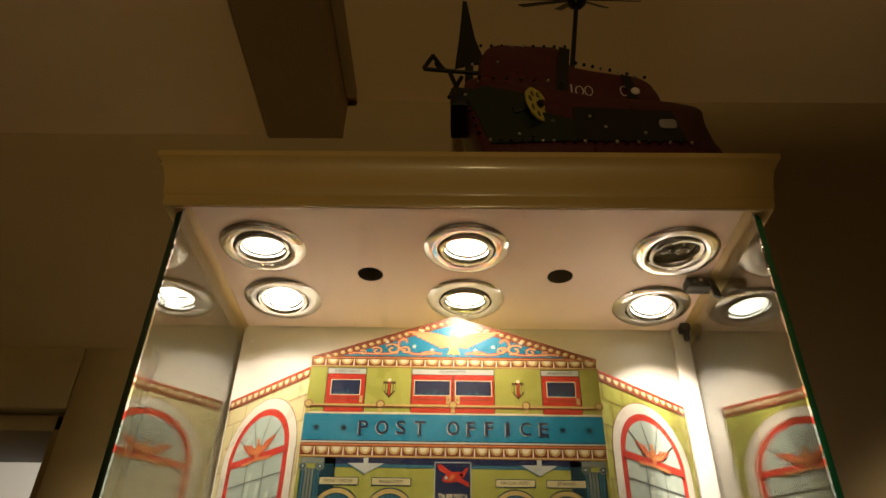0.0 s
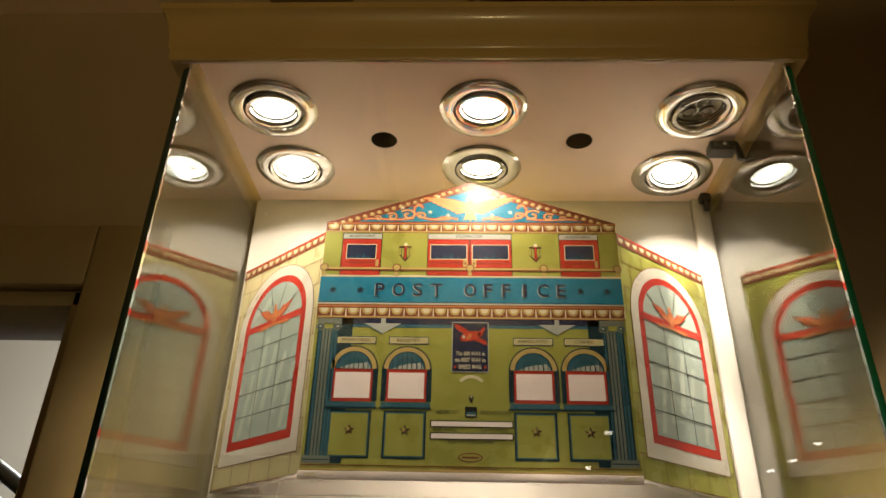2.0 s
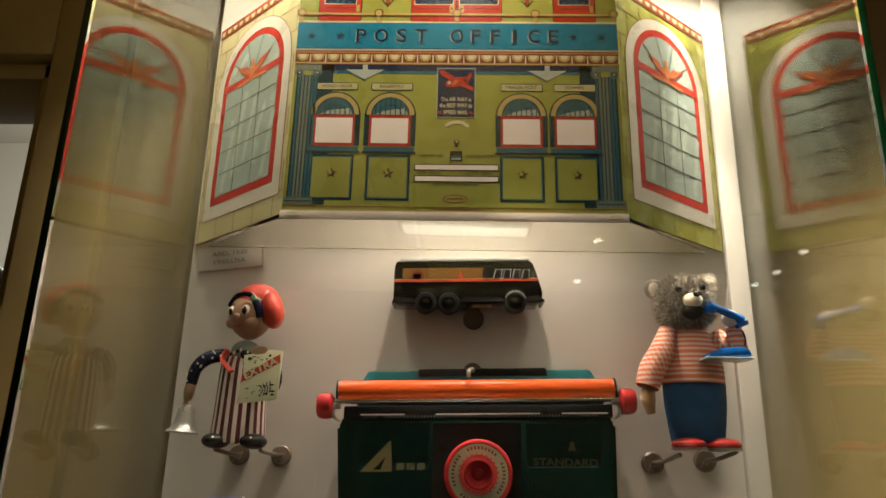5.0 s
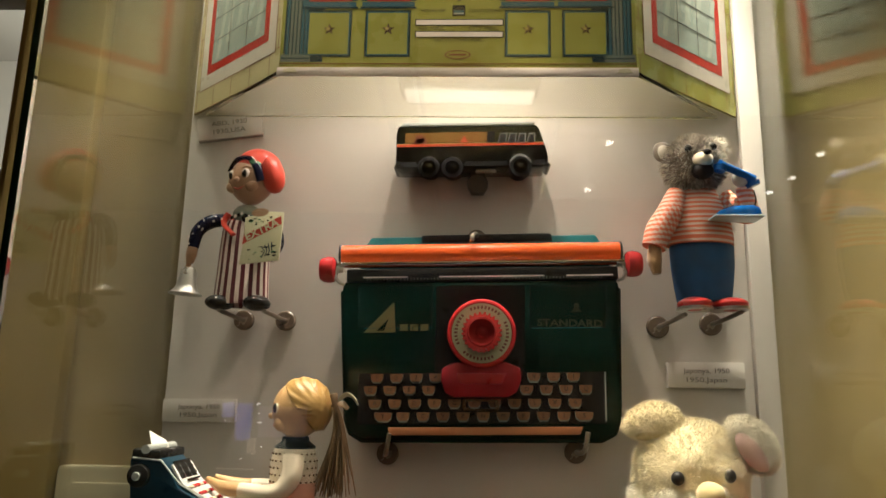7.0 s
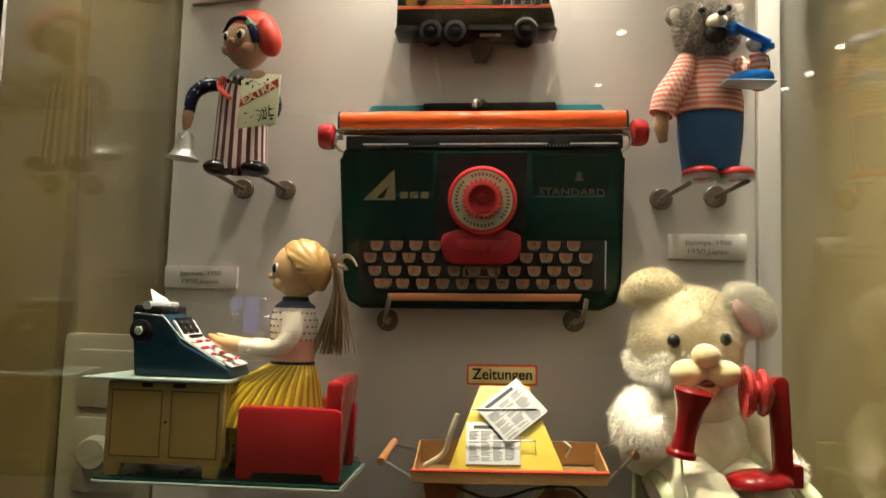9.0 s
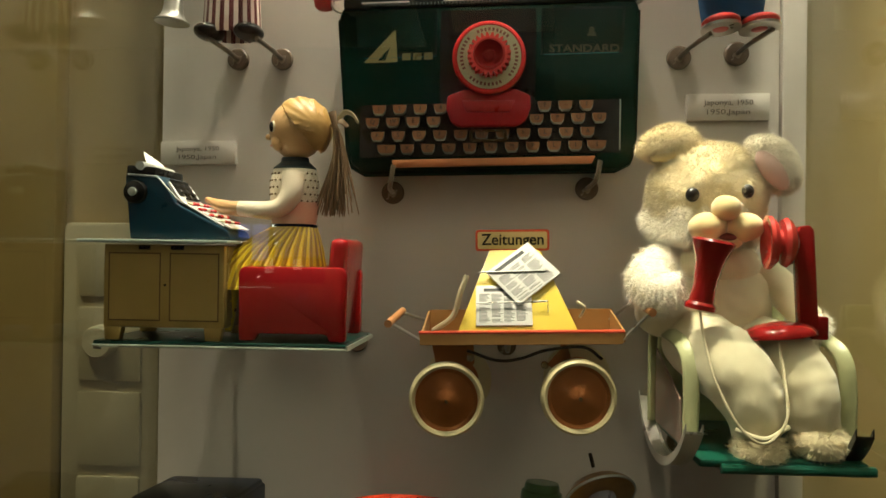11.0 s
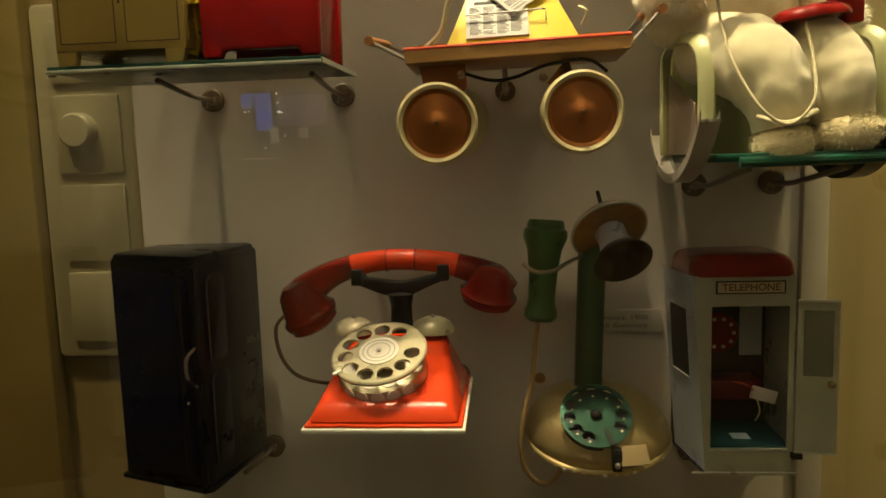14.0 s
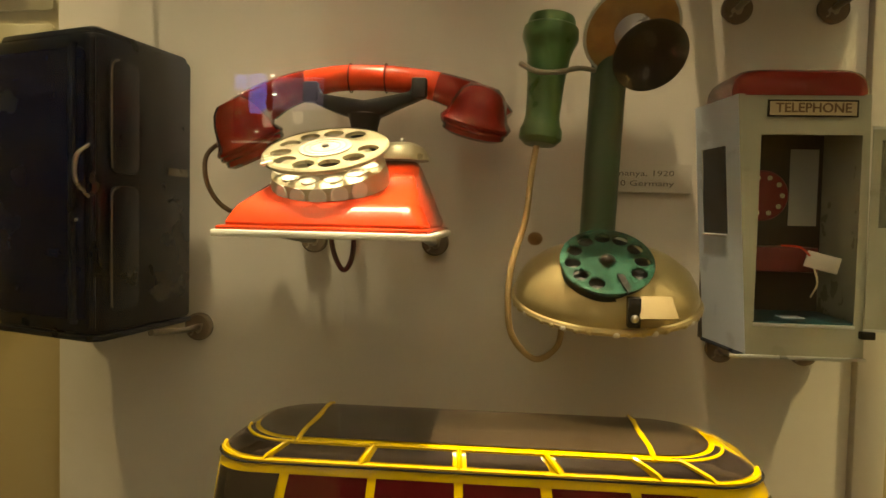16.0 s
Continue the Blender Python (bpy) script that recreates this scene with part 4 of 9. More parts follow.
def side_wall(xa, ya, xb, yb, flip):
    """A folding side wall with a tall arched window, from the front's edge to the back."""
    w = math.hypot(xb - xa, yb - ya)
    x0, y0 = (xb, yb) if xb < xa else (xa, ya)
    x1, y1 = (xa, ya) if xb < xa else (xb, yb)
    rz = math.degrees(math.atan2(y1 - y0, x1 - x0))
    m = facing(x0, y0, PZ - 0.003, rz=rz)
    H = 0.234
    wall_ob = part("side_wall", prism(rect(0, w, 0, H), 0.002, m @ Matrix.Translation((0, 0, -0.002))), T_STONE if flip else T_YELLOW, po, "printed tin side wall with arched window", smooth=False)
    Q = Print(wall_ob, m)
    stone, joint = (T_STONE, T_BROWN)
    c, sp = w * 0.505, 0.155
    # stone joints
    rows = [0.0, 0.022, 0.048, 0.074, 0.100, 0.126, 0.152, 0.178, 0.204, 0.222]
    for k, v in enumerate(rows):
        Q.put("stone_joints", joint, rect(0, w, v, v + 0.0005), 1)
        for j in range(5):
            u = (j + (0.5 if k % 2 else 0.12)) * w / 4.6
            if u < w and k + 1 < len(rows):
                Q.put("stone_joints", joint, rect(u, u + 0.0005, v, rows[k + 1]), 1)
    shape = lambda half, low: [(c - half, low), (c + half, low)] + circle(c, sp, half, 26, 0, 180)
    Q.put("arch", joint, shape(0.0616, 0.0195), 2)
    Q.put("arch", T_ARCH, shape(0.0609, 0.0202), 3)
    Q.put("window_frame", T_RED, shape(0.0500, 0.0335), 4)
    Q.put("panes", T_PANE, shape(0.0430, 0.0415), 5)
    for j in range(5):  # pale diagonal streaks in the print
        u = c - 0.036 + 0.016 * j
        Q.put("panes", T_PANE2, [(u, 0.045 + 0.011 * ((j * 5) % 4)), (u + 0.006, 0.045 + 0.011 * ((j * 5) % 4)), (u + 0.017, 0.105 + 0.012 * ((j * 3) % 4)), (u + 0.011, 0.105 + 0.012 * ((j * 3) % 4))], 6)
    for j in (1, 2):
        u = c - 0.043 + 0.086 * j / 3
        Q.put("glazing_bars", T_BLACK, rect(u - 0.0004, u + 0.0004, 0.0415, 0.152), 7)
    for j in range(1, 5):
        v = 0.0415 + 0.1135 * j / 5
        Q.put("glazing_bars", T_BLACK, rect(c - 0.043, c + 0.043, v - 0.0004, v + 0.0004), 7)
    for a in (36, 72, 108, 144):
        Q.put("glazing_bars", T_BLACK, line((c, sp), (c + 0.043 * math.cos(radians(a)), sp + 0.043 * math.sin(radians(a))), 0.0008), 7)
    Q.put("window_frame", T_RED, rect(c - 0.046, c + 0.046, 0.1515, 0.1585), 8)
    for s in (-1, 1):  # small eagle over the transom
        for k in range(5):
            Q.put("eagle", T_ORANGE if k % 2 else T_RED, stroke(rounded([(c, sp + 0.004 + 0.001 * k, 0), (c + s * (0.012 - 0.001 * k), sp + 0.006 + 0.001 * k, 0), (c + s * (0.027 - 0.0035 * k), sp + 0.018 - 0.0005 * k, 0)], 4), (0.0034, 0.0012)), 9 + k % 2)
        Q.put("eagle", T_ORANGE, line((c, sp - 0.002), (c + s * 0.024, sp - 0.0035), 0.003), 10)
    Q.put("eagle", T_ORANGE, [(c + 0.0045 * math.cos(a), sp + 0.007 + 0.0085 * math.sin(a)) for a in np.linspace(0, 2 * math.pi, 15)[:-1]], 11)
    Q.put("eagle", T_ORANGE, circle(c - 0.001, sp + 0.0175, 0.0024, 10), 11)
    # bead frieze along the top
    Q.put("frieze", T_BROWN, rect(0, w, H - 0.0115, H - 0.0003), 2)
    Q.put("frieze", T_RED, rect(0, w, H - 0.0022, H - 0.0003), 3)
    for k in range(13):
        u = (k + 0.5) * w / 13
        Q.put("frieze", T_GOLD, [(u + 0.0042 * math.cos(a), H - 0.0035 + 0.0058 * math.sin(a)) for a in np.linspace(math.pi, 2 * math.pi, 9)], 3)
        Q.put("frieze", T_CREAM, [(u + 0.0026 * math.cos(a), H - 0.0040 + 0.0038 * math.sin(a)) for a in np.linspace(math.pi, 2 * math.pi, 9)], 4)
    Q.done()


side_wall(PX - HW, PY, -0.2525, 0.2365, True)
side_wall(PX + HW, PY, 0.2455, 0.2365, False)
# folded tin lip and the clear shelf that carries it
shelf = thing("acrylic_shelf", (PX, 0.2, PZ - 0.006), "clear acrylic shelf under the tin post office", "shelf")
shelf_plate = part("plate", prism([(-HW, 0.0), (HW, 0.0), (HW + 0.09, -0.088), (-HW - 0.09, -0.088)], 0.003, Matrix.Translation((PX, PY - 0.003, PZ - 0.0062)) @ Matrix.Diagonal((1, -1, 1, 1))), M_ACRYL, shelf, smooth=False)
shelf_plate.visible_shadow = False
part("front_lip", box(PX - HW, PX + HW, PY - 0.0055, PY - 0.0032, PZ - 0.0082, PZ - 0.001, 0.0006), mat("pale_shelf_edge", (0.62, 0.52, 0.46), 0.3, vary=0.15, scale=30), shelf, "pale front lip")
for u in (-0.132, 0.132):
    part("tab", prism([(-0.006, 0), (0.006, 0), (0.003, 0.004), (-0.004, 0.003)], 0.001, facing(PX + u, PY - 0.0058, PZ - 0.006)), T_CREAM, shelf, "bent tin tab")

# ---- tin bus on a peg ----
def fixing(parent_name, x, z, rod, label, r=0.0085):
    """A round wall fixing with a short bent rod that carries a toy."""
    ob = thing(parent_name, (x, BACK, z), label, "display mount", "display mounts")
    part("disc", lathe([(r, 0), (r, 0.003), (r * 0.86, 0.0042), (0, 0.0045)], 28, facing(x, BACK - 0.0002, z)), M_ACRYLDIM, ob, "round clear plastic disc")
    part("rod", tube(rounded(rod, 5), 0.0019, 10), M_ROD, ob, "bent nickel rod")
    return ob


B_BODY = tin("bus_dark_olive", (0.007, 0.006, 0.004), 0.12, metal=0.2, coat=0.6)
B_ROOF = tin("bus_silver_roof", (0.55, 0.56, 0.53), 0.2, metal=0.5)
B_AMBER = tin("bus_amber_windows", (0.17, 0.085, 0.02), 0.25)
B_STRIPE = tin("bus_red_stripe", (0.42, 0.05, 0.02), 0.3)
RUBBER = mat("black_rubber", (0.006, 0.006, 0.006), 0.4, vary=0.2, spec=0.3)


def wheel(parent, x, y, z, r, width, hub_mat, tyre_mat, name="wheel"):
    m = facing(x, y, z)
    w = part(name, lathe([(r * 0.62, -width), (r * 0.9, -width), (r, -width * 0.8), (r, -width * 0.2), (r * 0.92, 0.0), (r * 0.62, 0.0002), (r * 0.62, -width)], 30, m), tyre_mat, parent)
    part("hub", lathe([(r * 0.63, -width * 0.6), (r * 0.60, -width * 0.25), (r * 0.42, -width * 0.2), (r * 0.25, 0.0004), (r * 0.1, 0.0012), (0, 0.0013)], 24, m), hub_mat, w)
    return w


bus = thing("tin_bus", (0.008, 0.225, 1.655), "dark olive tin toy bus with amber windows on a wall mount", "toy bus")
BX0, BX1, BY0, BY1, BZ0, BZ1 = -0.059, 0.074, 0.207, 0.237, 1.659, 1.7005
side = [(BX0 + 0.001, BZ0), (BX1 - 0.004, BZ0 + 0.002), (BX1, BZ0 + 0.010), (BX1 - 0.002, BZ0 + 0.018), (BX1 - 0.008, BZ1 - 0.004), (BX1 - 0.0105, BZ1 - 0.0005), (BX1 - 0.014, BZ1), (BX0 + 0.004, BZ1 - 0.002), (BX0 + 0.001, BZ1 - 0.004), (BX0, BZ1 - 0.009), (BX0, BZ0 + 0.004)]
part("body", prism(side, BY1 - BY0, facing(0, BY1, 0), bevel=0.0028), B_BODY, bus, "dark olive tin body")
part("roof", prism([(BX0 + 0.004, BZ1 - 0.0040), (BX1 - 0.014, BZ1 - 0.0016), (BX1 - 0.012, BZ1 + 0.0016), (BX0 + 0.006, BZ1 - 0.0003)], BY1 - BY0 + 0.0006, facing(0, BY1 + 0.0003, 0), bevel=0.0008), B_ROOF, bus, "worn silver roof")
P = Print(bus, facing(0, BY0 - 0.0002, 0))
slant = lambda x: (x - BX0) * 0.026
q4 = lambda a, b, lo, hi: [(a, lo + slant(a)), (b, lo + slant(b)), (b, hi + slant(b)), (a, hi + slant(a))]
P.put("window_band", B_AMBER, q4(BX0 + 0.008, BX0 + 0.080, BZ0 + 0.0220, BZ0 + 0.0315), 1)
P.put("window_band", T_BROWN, circle(BX0 + 0.021, BZ0 + 0.0262, 0.0042, 12), 2)
P.put("window_band", T_BROWN, [(BX0 + 0.015, BZ0 + 0.022), (BX0 + 0.028, BZ0 + 0.022), (BX0 + 0.026, BZ0 + 0.027), (BX0 + 0.017, BZ0 + 0.0265)], 2)
P.put("window_band", B_STRIPE, [(BX0 + 0.056, BZ0 + 0.0235), (BX0 + 0.063, BZ0 + 0.0237), (BX0 + 0.0595, BZ0 + 0.030)], 2)
P.put("window_band", T_BLACK, q4(BX0 + 0.0795, BX0 + 0.086, BZ0 + 0.0215, BZ0 + 0.032), 2)
P.put("stripe", B_STRIPE, q4(BX0 + 0.001, BX1 - 0.005, BZ0 + 0.0188, BZ0 + 0.0210), 1)
P.put("stripe", T_GOLD, q4(BX0 + 0.001, BX1 - 0.005, BZ0 + 0.0210, BZ0 + 0.0216), 1)
for k in range(4):
    a = BX0 + 0.0885 + 0.0083 * k
    o = [(a, BZ0 + 0.0235), (a + 0.007, BZ0 + 0.0237), (a + 0.0085 - 0.0003 * k, BZ0 + 0.0325), (a + 0.0022, BZ0 + 0.0323)]
    P.put(f"cab_window#{k}", T_GREY, o, 1)
    mx, my = sum(p[0] for p in o) / 4, sum(p[1] for p in o) / 4
    P.put(f"cab_window#{k}", T_BLACK, [(mx + (x - mx) * 0.8, my + (y - my) * 0.84) for x, y in o], 2)
P.put("skirt", T_BLACK, q4(BX0 + 0.002, BX1 - 0.004, BZ0 + 0.0005, BZ0 + 0.0055), 1)
P.put("skirt", B_BODY, q4(BX0 + 0.006, BX1 - 0.01, BZ0 + 0.0052, BZ0 + 0.0057), 2)
P.done({"window_band": "amber window band", "stripe": "red side stripe"})
for k, wx in enumerate((-0.0297, -0.0095, 0.0490)):
    part("wheel_arch", prism(circle(wx, BZ0 + 0.004 + 0.0005 * k, 0.0112, 24, 0, 180), 0.0016, facing(0, BY0 + 0.0004, 0), bevel=0.0003), B_BODY, bus)
    wheel(bus, wx, BY0 - 0.0022, BZ0 + 0.0004 + (0.0015 if k == 2 else 0), 0.0098, 0.006, B_BODY, RUBBER)
    wheel(bus, wx, BY1 - 0.004, BZ0 + 0.0085, 0.0098, 0.006, B_BODY, RUBBER)
fr = part("wheel_trim", prism(arc_band(0.0490, BZ0 + 0.0030, 0.0084, 0.0088, 20, 160), 0.0004, facing(0, BY0 - 0.0024, 0)), T_GREY, bus)
for k in range(9):
    a = radians(20 + 17 * k)
    part("trim_tooth", prism(circle(0.0490 + 0.0092 * math.cos(a), BZ0 + 0.0030 + 0.0092 * math.sin(a), 0.0008, 8), 0.0004, facing(0, BY0 - 0.0026, 0)), T_GREY, fr)
part("bumper", tube(rounded([(BX1 - 0.006, BY0 + 0.001, BZ0 + 0.004), (BX1 - 0.0005, BY0 + 0.003, BZ0 + 0.005), (BX1 - 0.0005, BY1 - 0.003, BZ0 + 0.005)], 5), 0.0018, 8), B_BODY, bus, "dark bumper")
part("rear_bumper", tube(rounded([(BX0 + 0.006, BY0 + 0.001, BZ0 + 0.002), (BX0 + 0.0005, BY0 + 0.003, BZ0 + 0.002), (BX0 + 0.0005, BY1 - 0.003, BZ0 + 0.002)], 5), 0.0018, 8), B_BODY, bus)
M_SMOKED = mat("smoked_acrylic", (0.050, 0.030, 0.020), 0.2, vary=0.2, trans=0.2, bump=0.02)
mount = thing("bus_mount", (0.0125, BACK, 1.645), "smoked acrylic bracket block under the tin bus", "display mount", "display mounts")
part("block", box(0.0065, 0.0185, 0.216, BACK - 0.0004, 1.6440, BZ0 + 0.0004, 0.0008), M_SMOKED, mount)
part("disc", lathe([(0.0092, -0.004), (0.0092, 0.0), (0.0084, 0.0012), (0, 0.0014)], 28, facing(0.0125, 0.2145, 1.6475)), M_SMOKED, mount, "round smoked disc")
part("ledge", box(0.0110, 0.0285, 0.2085, 0.2137, 1.6560, BZ0 + 0.0002, 0.0004), M_ACRYLDIM, mount, "clear ledge plate")

# ---- toy typewriter ----
TW = 0.0165
W_GREEN = tin("typewriter_dark_green", (0.003, 0.019, 0.014), 0.22, 0.25)
W_TEAL = tin("typewriter_teal_edge", (0.02, 0.13, 0.13), 0.3)
W_ROLL = mat("orange_platen", (0.46, 0.065, 0.010), 0.16, vary=0.06, scale=12, coat=0.4, bump=0.0)
W_RED = mat("red_plastic", (0.36, 0.020, 0.022), 0.22, vary=0.1, coat=0.3, bump=0.02)
W_BLACK = tin("typewriter_black", (0.012, 0.011, 0.010), 0.3)
W_KEY = mat("amber_key_top", (0.19, 0.085, 0.035), 0.35, vary=0.2, scale=150, coat=0.3, bump=0.02)
W_KEYRIM = mat("grey_green_key_side", (0.17, 0.18, 0.14), 0.4, vary=0.2)
W_SPACE = tin("orange_tan_space_bar", (0.36, 0.14, 0.055), 0.35)
W_GOLD = tin("gold_lettering", (0.26, 0.20, 0.085), 0.3, metal=0.3)
W_WORN = tin("worn_gold_lettering", (0.075, 0.058, 0.026), 0.3)
tw = thing("toy_typewriter", (TW, 0.225, 1.43), "dark green tin toy typewriter hung upright on the back panel", "toy typewriter")
FY = 0.2055
outline = [(-0.1085, 1.448), (-0.1045, 1.437), (-0.095, 1.4315), (0.097, 1.4355), (0.1075, 1.441), (0.1115, 1.452), (0.1135, 1.558), (0.112, 1.5645), (-0.1145, 1.559), (-0.116, 1.552)]
part("body", prism([(x + TW, z) for x, z in outline], BACK - FY - 0.004, facing(0, BACK - 0.004, 0), bevel=0.0028), W_GREEN, tw, "dark green lithographed tin body")
part("lower_rim", tube([Vector((x + TW, FY + 0.004, z - 0.001)) for x, z in outline[9:] + outline[:7]], 0.0018, 8), W_GREEN, tw, "rolled tin rim")
tilt = lambda x: 0.026 * (x - TW)
def tp(x, z):
    return (x, z + tilt(x))
# carriage
part("back_plate", prism([(x + TW, z) for x, z in ((-0.106, 1.586), (-0.096, 1.6015), (0.098, 1.6065), (0.110, 1.591), (0.110, 1.57), (-0.104, 1.565))], 0.006, facing(0, 0.232, 0), bevel=0.0015), W_TEAL, tw, "teal carriage back")
part("back_cloth", prism([(x + TW, z) for x, z in ((-0.052, 1.597), (0.062, 1.600), (0.060, 1.6075), (-0.052, 1.6040))], 0.009, facing(0, 0.234, 0), bevel=0.0015), W_BLACK, tw, "black carriage strip")
L0, L1 = Vector((TW - 0.118, 0.213, 1.5815)), Vector((TW + 0.115, 0.213, 1.5875))
part("platen", tube([L0, L0.lerp(L1, 0.5), L1], 0.0098, 28), W_ROLL, tw, "bright orange platen roller")
for a, b, k in ((L0, L1, -1), (L1, L0, 1)):
    d = (a - b).normalized()
    m = Matrix.Translation(a + d * 0.006 + Vector((0, -0.004, -0.012 if k < 0 else -0.010))) @ d.to_track_quat("Z", "Y").to_matrix().to_4x4()
    kn = part("knob", lathe([(0.0, -0.002), (0.0075, -0.002), (0.0105, 0.0), (0.0112, 0.004), (0.0105, 0.009), (0.0085, 0.0115), (0.0, 0.0122)], 30, m), W_RED, tw, "red plastic platen knob")
    part("spindle", tube([a + d * -0.002 + Vector((0, -0.004, -0.012 if k < 0 else -0.010)), a + d * 0.007 + Vector((0, -0.004, -0.012 if k < 0 else -0.010))], 0.003, 10), M_STEEL, tw)
    part("end_plate", prism(circle(0, 0, 0.0105, 22), 0.0015, Matrix.Translation(a + d * 0.0004) @ d.to_track_quat("Z", "Y").to_matrix().to_4x4()), W_BLACK, tw)
    part("return_lever", tube(rounded([a + d * 0.002 + Vector((0, -0.006, -0.011)), a + d * 0.004 + Vector((0, -0.008, -0.017)), a + d * 0.001 + Vector((0, -0.007, -0.0235)), a - d * 0.006 + Vector((0, -0.005, -0.026))], 5), 0.0013, 8), M_STEEL, tw, "bent nickel lever")
part("paper_bail", tube([L0 + Vector((-0.002, -0.0115, -0.0085)), L1 + Vector((0.002, -0.0115, -0.0085))], 0.0014, 8), M_CHROME, tw, "thin chrome paper bail")
part("carriage_bar", moved(box(-0.1125, 0.1125, 0.203, 0.222, -0.0075, 0.0035, 0.0015), Matrix.Translation((TW, 0, 1.5685)) @ pose(0, 0, 0, 0, -1.5, 0)), W_BLACK, tw, "black carriage bar")
P = Print(tw, facing(0, 0.2028, 0))
for a, b in ((-0.098, -0.061), (-0.035, 0.052), (0.070, 0.108)):
    P.put("scale_strip", T_PINK, [tp(TW + a, 1.5640), tp(TW + b, 1.5640), tp(TW + b, 1.5652), tp(TW + a, 1.5652)], 1)
for k in range(70):
    x = TW - 0.095 + 0.0028 * k
    P.put("scale_strip", T_GREY, [tp(x, 1.5620), tp(x + 0.0006, 1.5620), tp(x + 0.0006, 1.5638), tp(x, 1.5638)], 2)
P.done()
# printed face
P = Print(tw, facing(0, FY, 0))
P.put("face_panel#l", W_BLACK, [tp(TW - 0.101, 1.5235), tp(TW - 0.040, 1.5235), tp(TW - 0.040, 1.5585), tp(TW - 0.103, 1.5585)], 1)
P.put("face_panel#l", W_GREEN, [tp(TW - 0.100, 1.5245), tp(TW - 0.041, 1.5245), tp(TW - 0.041, 1.5575), tp(TW - 0.102, 1.5575)], 2)
P.put("face_panel#r", W_BLACK, [tp(TW + 0.040, 1.5215), tp(TW + 0.101, 1.5215), tp(TW + 0.103, 1.5565), tp(TW + 0.040, 1.5565)], 1)
P.put("face_panel#r", W_GREEN, [tp(TW + 0.041, 1.5225), tp(TW + 0.100, 1.5225), tp(TW + 0.102, 1.5555), tp(TW + 0.041, 1.5555)], 2)
P.put("face_panel#m", W_BLACK, [tp(TW - 0.037, 1.480), tp(TW + 0.036, 1.480), tp(TW + 0.036, 1.5575), tp(TW - 0.037, 1.5575)], 1)
P.put("key_well", W_BLACK, [tp(TW - 0.0985, 1.4455), tp(TW + 0.1005, 1.4455), tp(TW + 0.1005, 1.4860), tp(TW - 0.0985, 1.4860)], 2)
P.put("key_well", T_GREY, [tp(TW + 0.0995, 1.4475), tp(TW + 0.1005, 1.4475), tp(TW + 0.1005, 1.4860), tp(TW + 0.0995, 1.4860)], 3)
P.put("guide_line#0", W_TEAL, [tp(TW - 0.0960, 1.5222), tp(TW - 0.040, 1.5222), tp(TW - 0.040, 1.5228), tp(TW - 0.0960, 1.5228)], 3)
P.put("guide_line#1", W_TEAL, [tp(TW + 0.042, 1.5212), tp(TW + 0.0985, 1.5212), tp(TW + 0.0985, 1.5219), tp(TW + 0.042, 1.5219)], 3)
# maker's lettering
ax, az = TW - 0.0845, 1.5265
P.put("maker_emblem", W_GOLD, [tp(ax - 0.012, az - 0.0075), tp(ax + 0.0145, az - 0.0075), tp(ax + 0.0128, az + 0.017), tp(ax + 0.0118, az + 0.017)], 3)
P.put("maker_emblem", W_GREEN, [tp(ax - 0.001, az - 0.0060), tp(ax + 0.0050, az - 0.0060), tp(ax + 0.0085, az + 0.0040)], 4)
for k in range(3):
    P.put("maker_emblem", W_GOLD, [tp(ax + 0.0180 + 0.0085 * k, az - 0.0062), tp(ax + 0.0245 + 0.0085 * k, az - 0.0062), tp(ax + 0.0245 + 0.0085 * k, az - 0.0008), tp(ax + 0.0180 + 0.0085 * k, az - 0.0008)], 3)
P.text("standard_lettering", W_WORN, "STANDARD", 0.0082, TW + 0.0725, 1.5270, 0.0530, 4, bold=0.0002)
P.put("standard_lettering", W_WORN, [tp(TW + 0.074, 1.5345), tp(TW + 0.082, 1.5345), tp(TW + 0.0795, 1.5385), tp(TW + 0.0765, 1.5385)], 4)
P.put("standard_lettering", W_WORN, circle(TW + 0.078, 1.5418, 0.0022, 10), 4)
P.done({"maker_emblem": "plain gold emblem shapes", "key_well": "black key well"})
# keys: four rows of printed, slightly domed keys
FACE = ["123456789-", "QWERTZUIOPU", "ASDFGHJKLX", "YXCVBNMPLIS"]
key_top = None
for r in range(4):
    n = (11, 12, 11, 11)[r]
    z = (1.4826, 1.4728, 1.4622, 1.4520)[r]
    x0 = TW + (-0.0835, -0.0885, -0.0845, -0.0775)[r]
    step = (0.0158, 0.0157, 0.0160, 0.0160)[r]
    for k in range(n):
        x = x0 + step * k
        if r == 0 and abs(x - TW) < 0.034 or r == 1 and abs(x - TW) < 0.027:
            continue
        w = 0.0052 if not (r == 3 and k in (0, n - 1)) else 0.0072
        u, v = tp(x, z)
        key = [(u - w, v + 0.0028), (u + w, v + 0.0028), (u + w * 0.92, v - 0.001), (u + w * 0.55, v - 0.0036), (u - w * 0.55, v - 0.0036), (u - w * 0.92, v - 0.001)]
        ob = part("key", prism([(p, q - 0.0014) for p, q in key], 0.0016, facing(0, FY - 0.0005, 0)), W_KEYRIM, tw, smooth=False)
        part("key_top", prism(key, 0.0022, facing(0, FY - 0.0005, 0)), W_KEY, ob, smooth=False)
        part("key_letter", words(FACE[r][k % len(FACE[r])], 0.0048, facing(u, FY - 0.0031, v - 0.0002)), W_BLACK, ob, smooth=False)
part("space_bar", prism([tp(TW - 0.0715, 1.4372), tp(TW + 0.0790, 1.4372), tp(TW + 0.0815, 1.4432), tp(TW - 0.0735, 1.4432)], 0.0022, facing(0, FY - 0.0005, 0), bevel=0.0005), W_SPACE, tw, "orange-tan space bar")
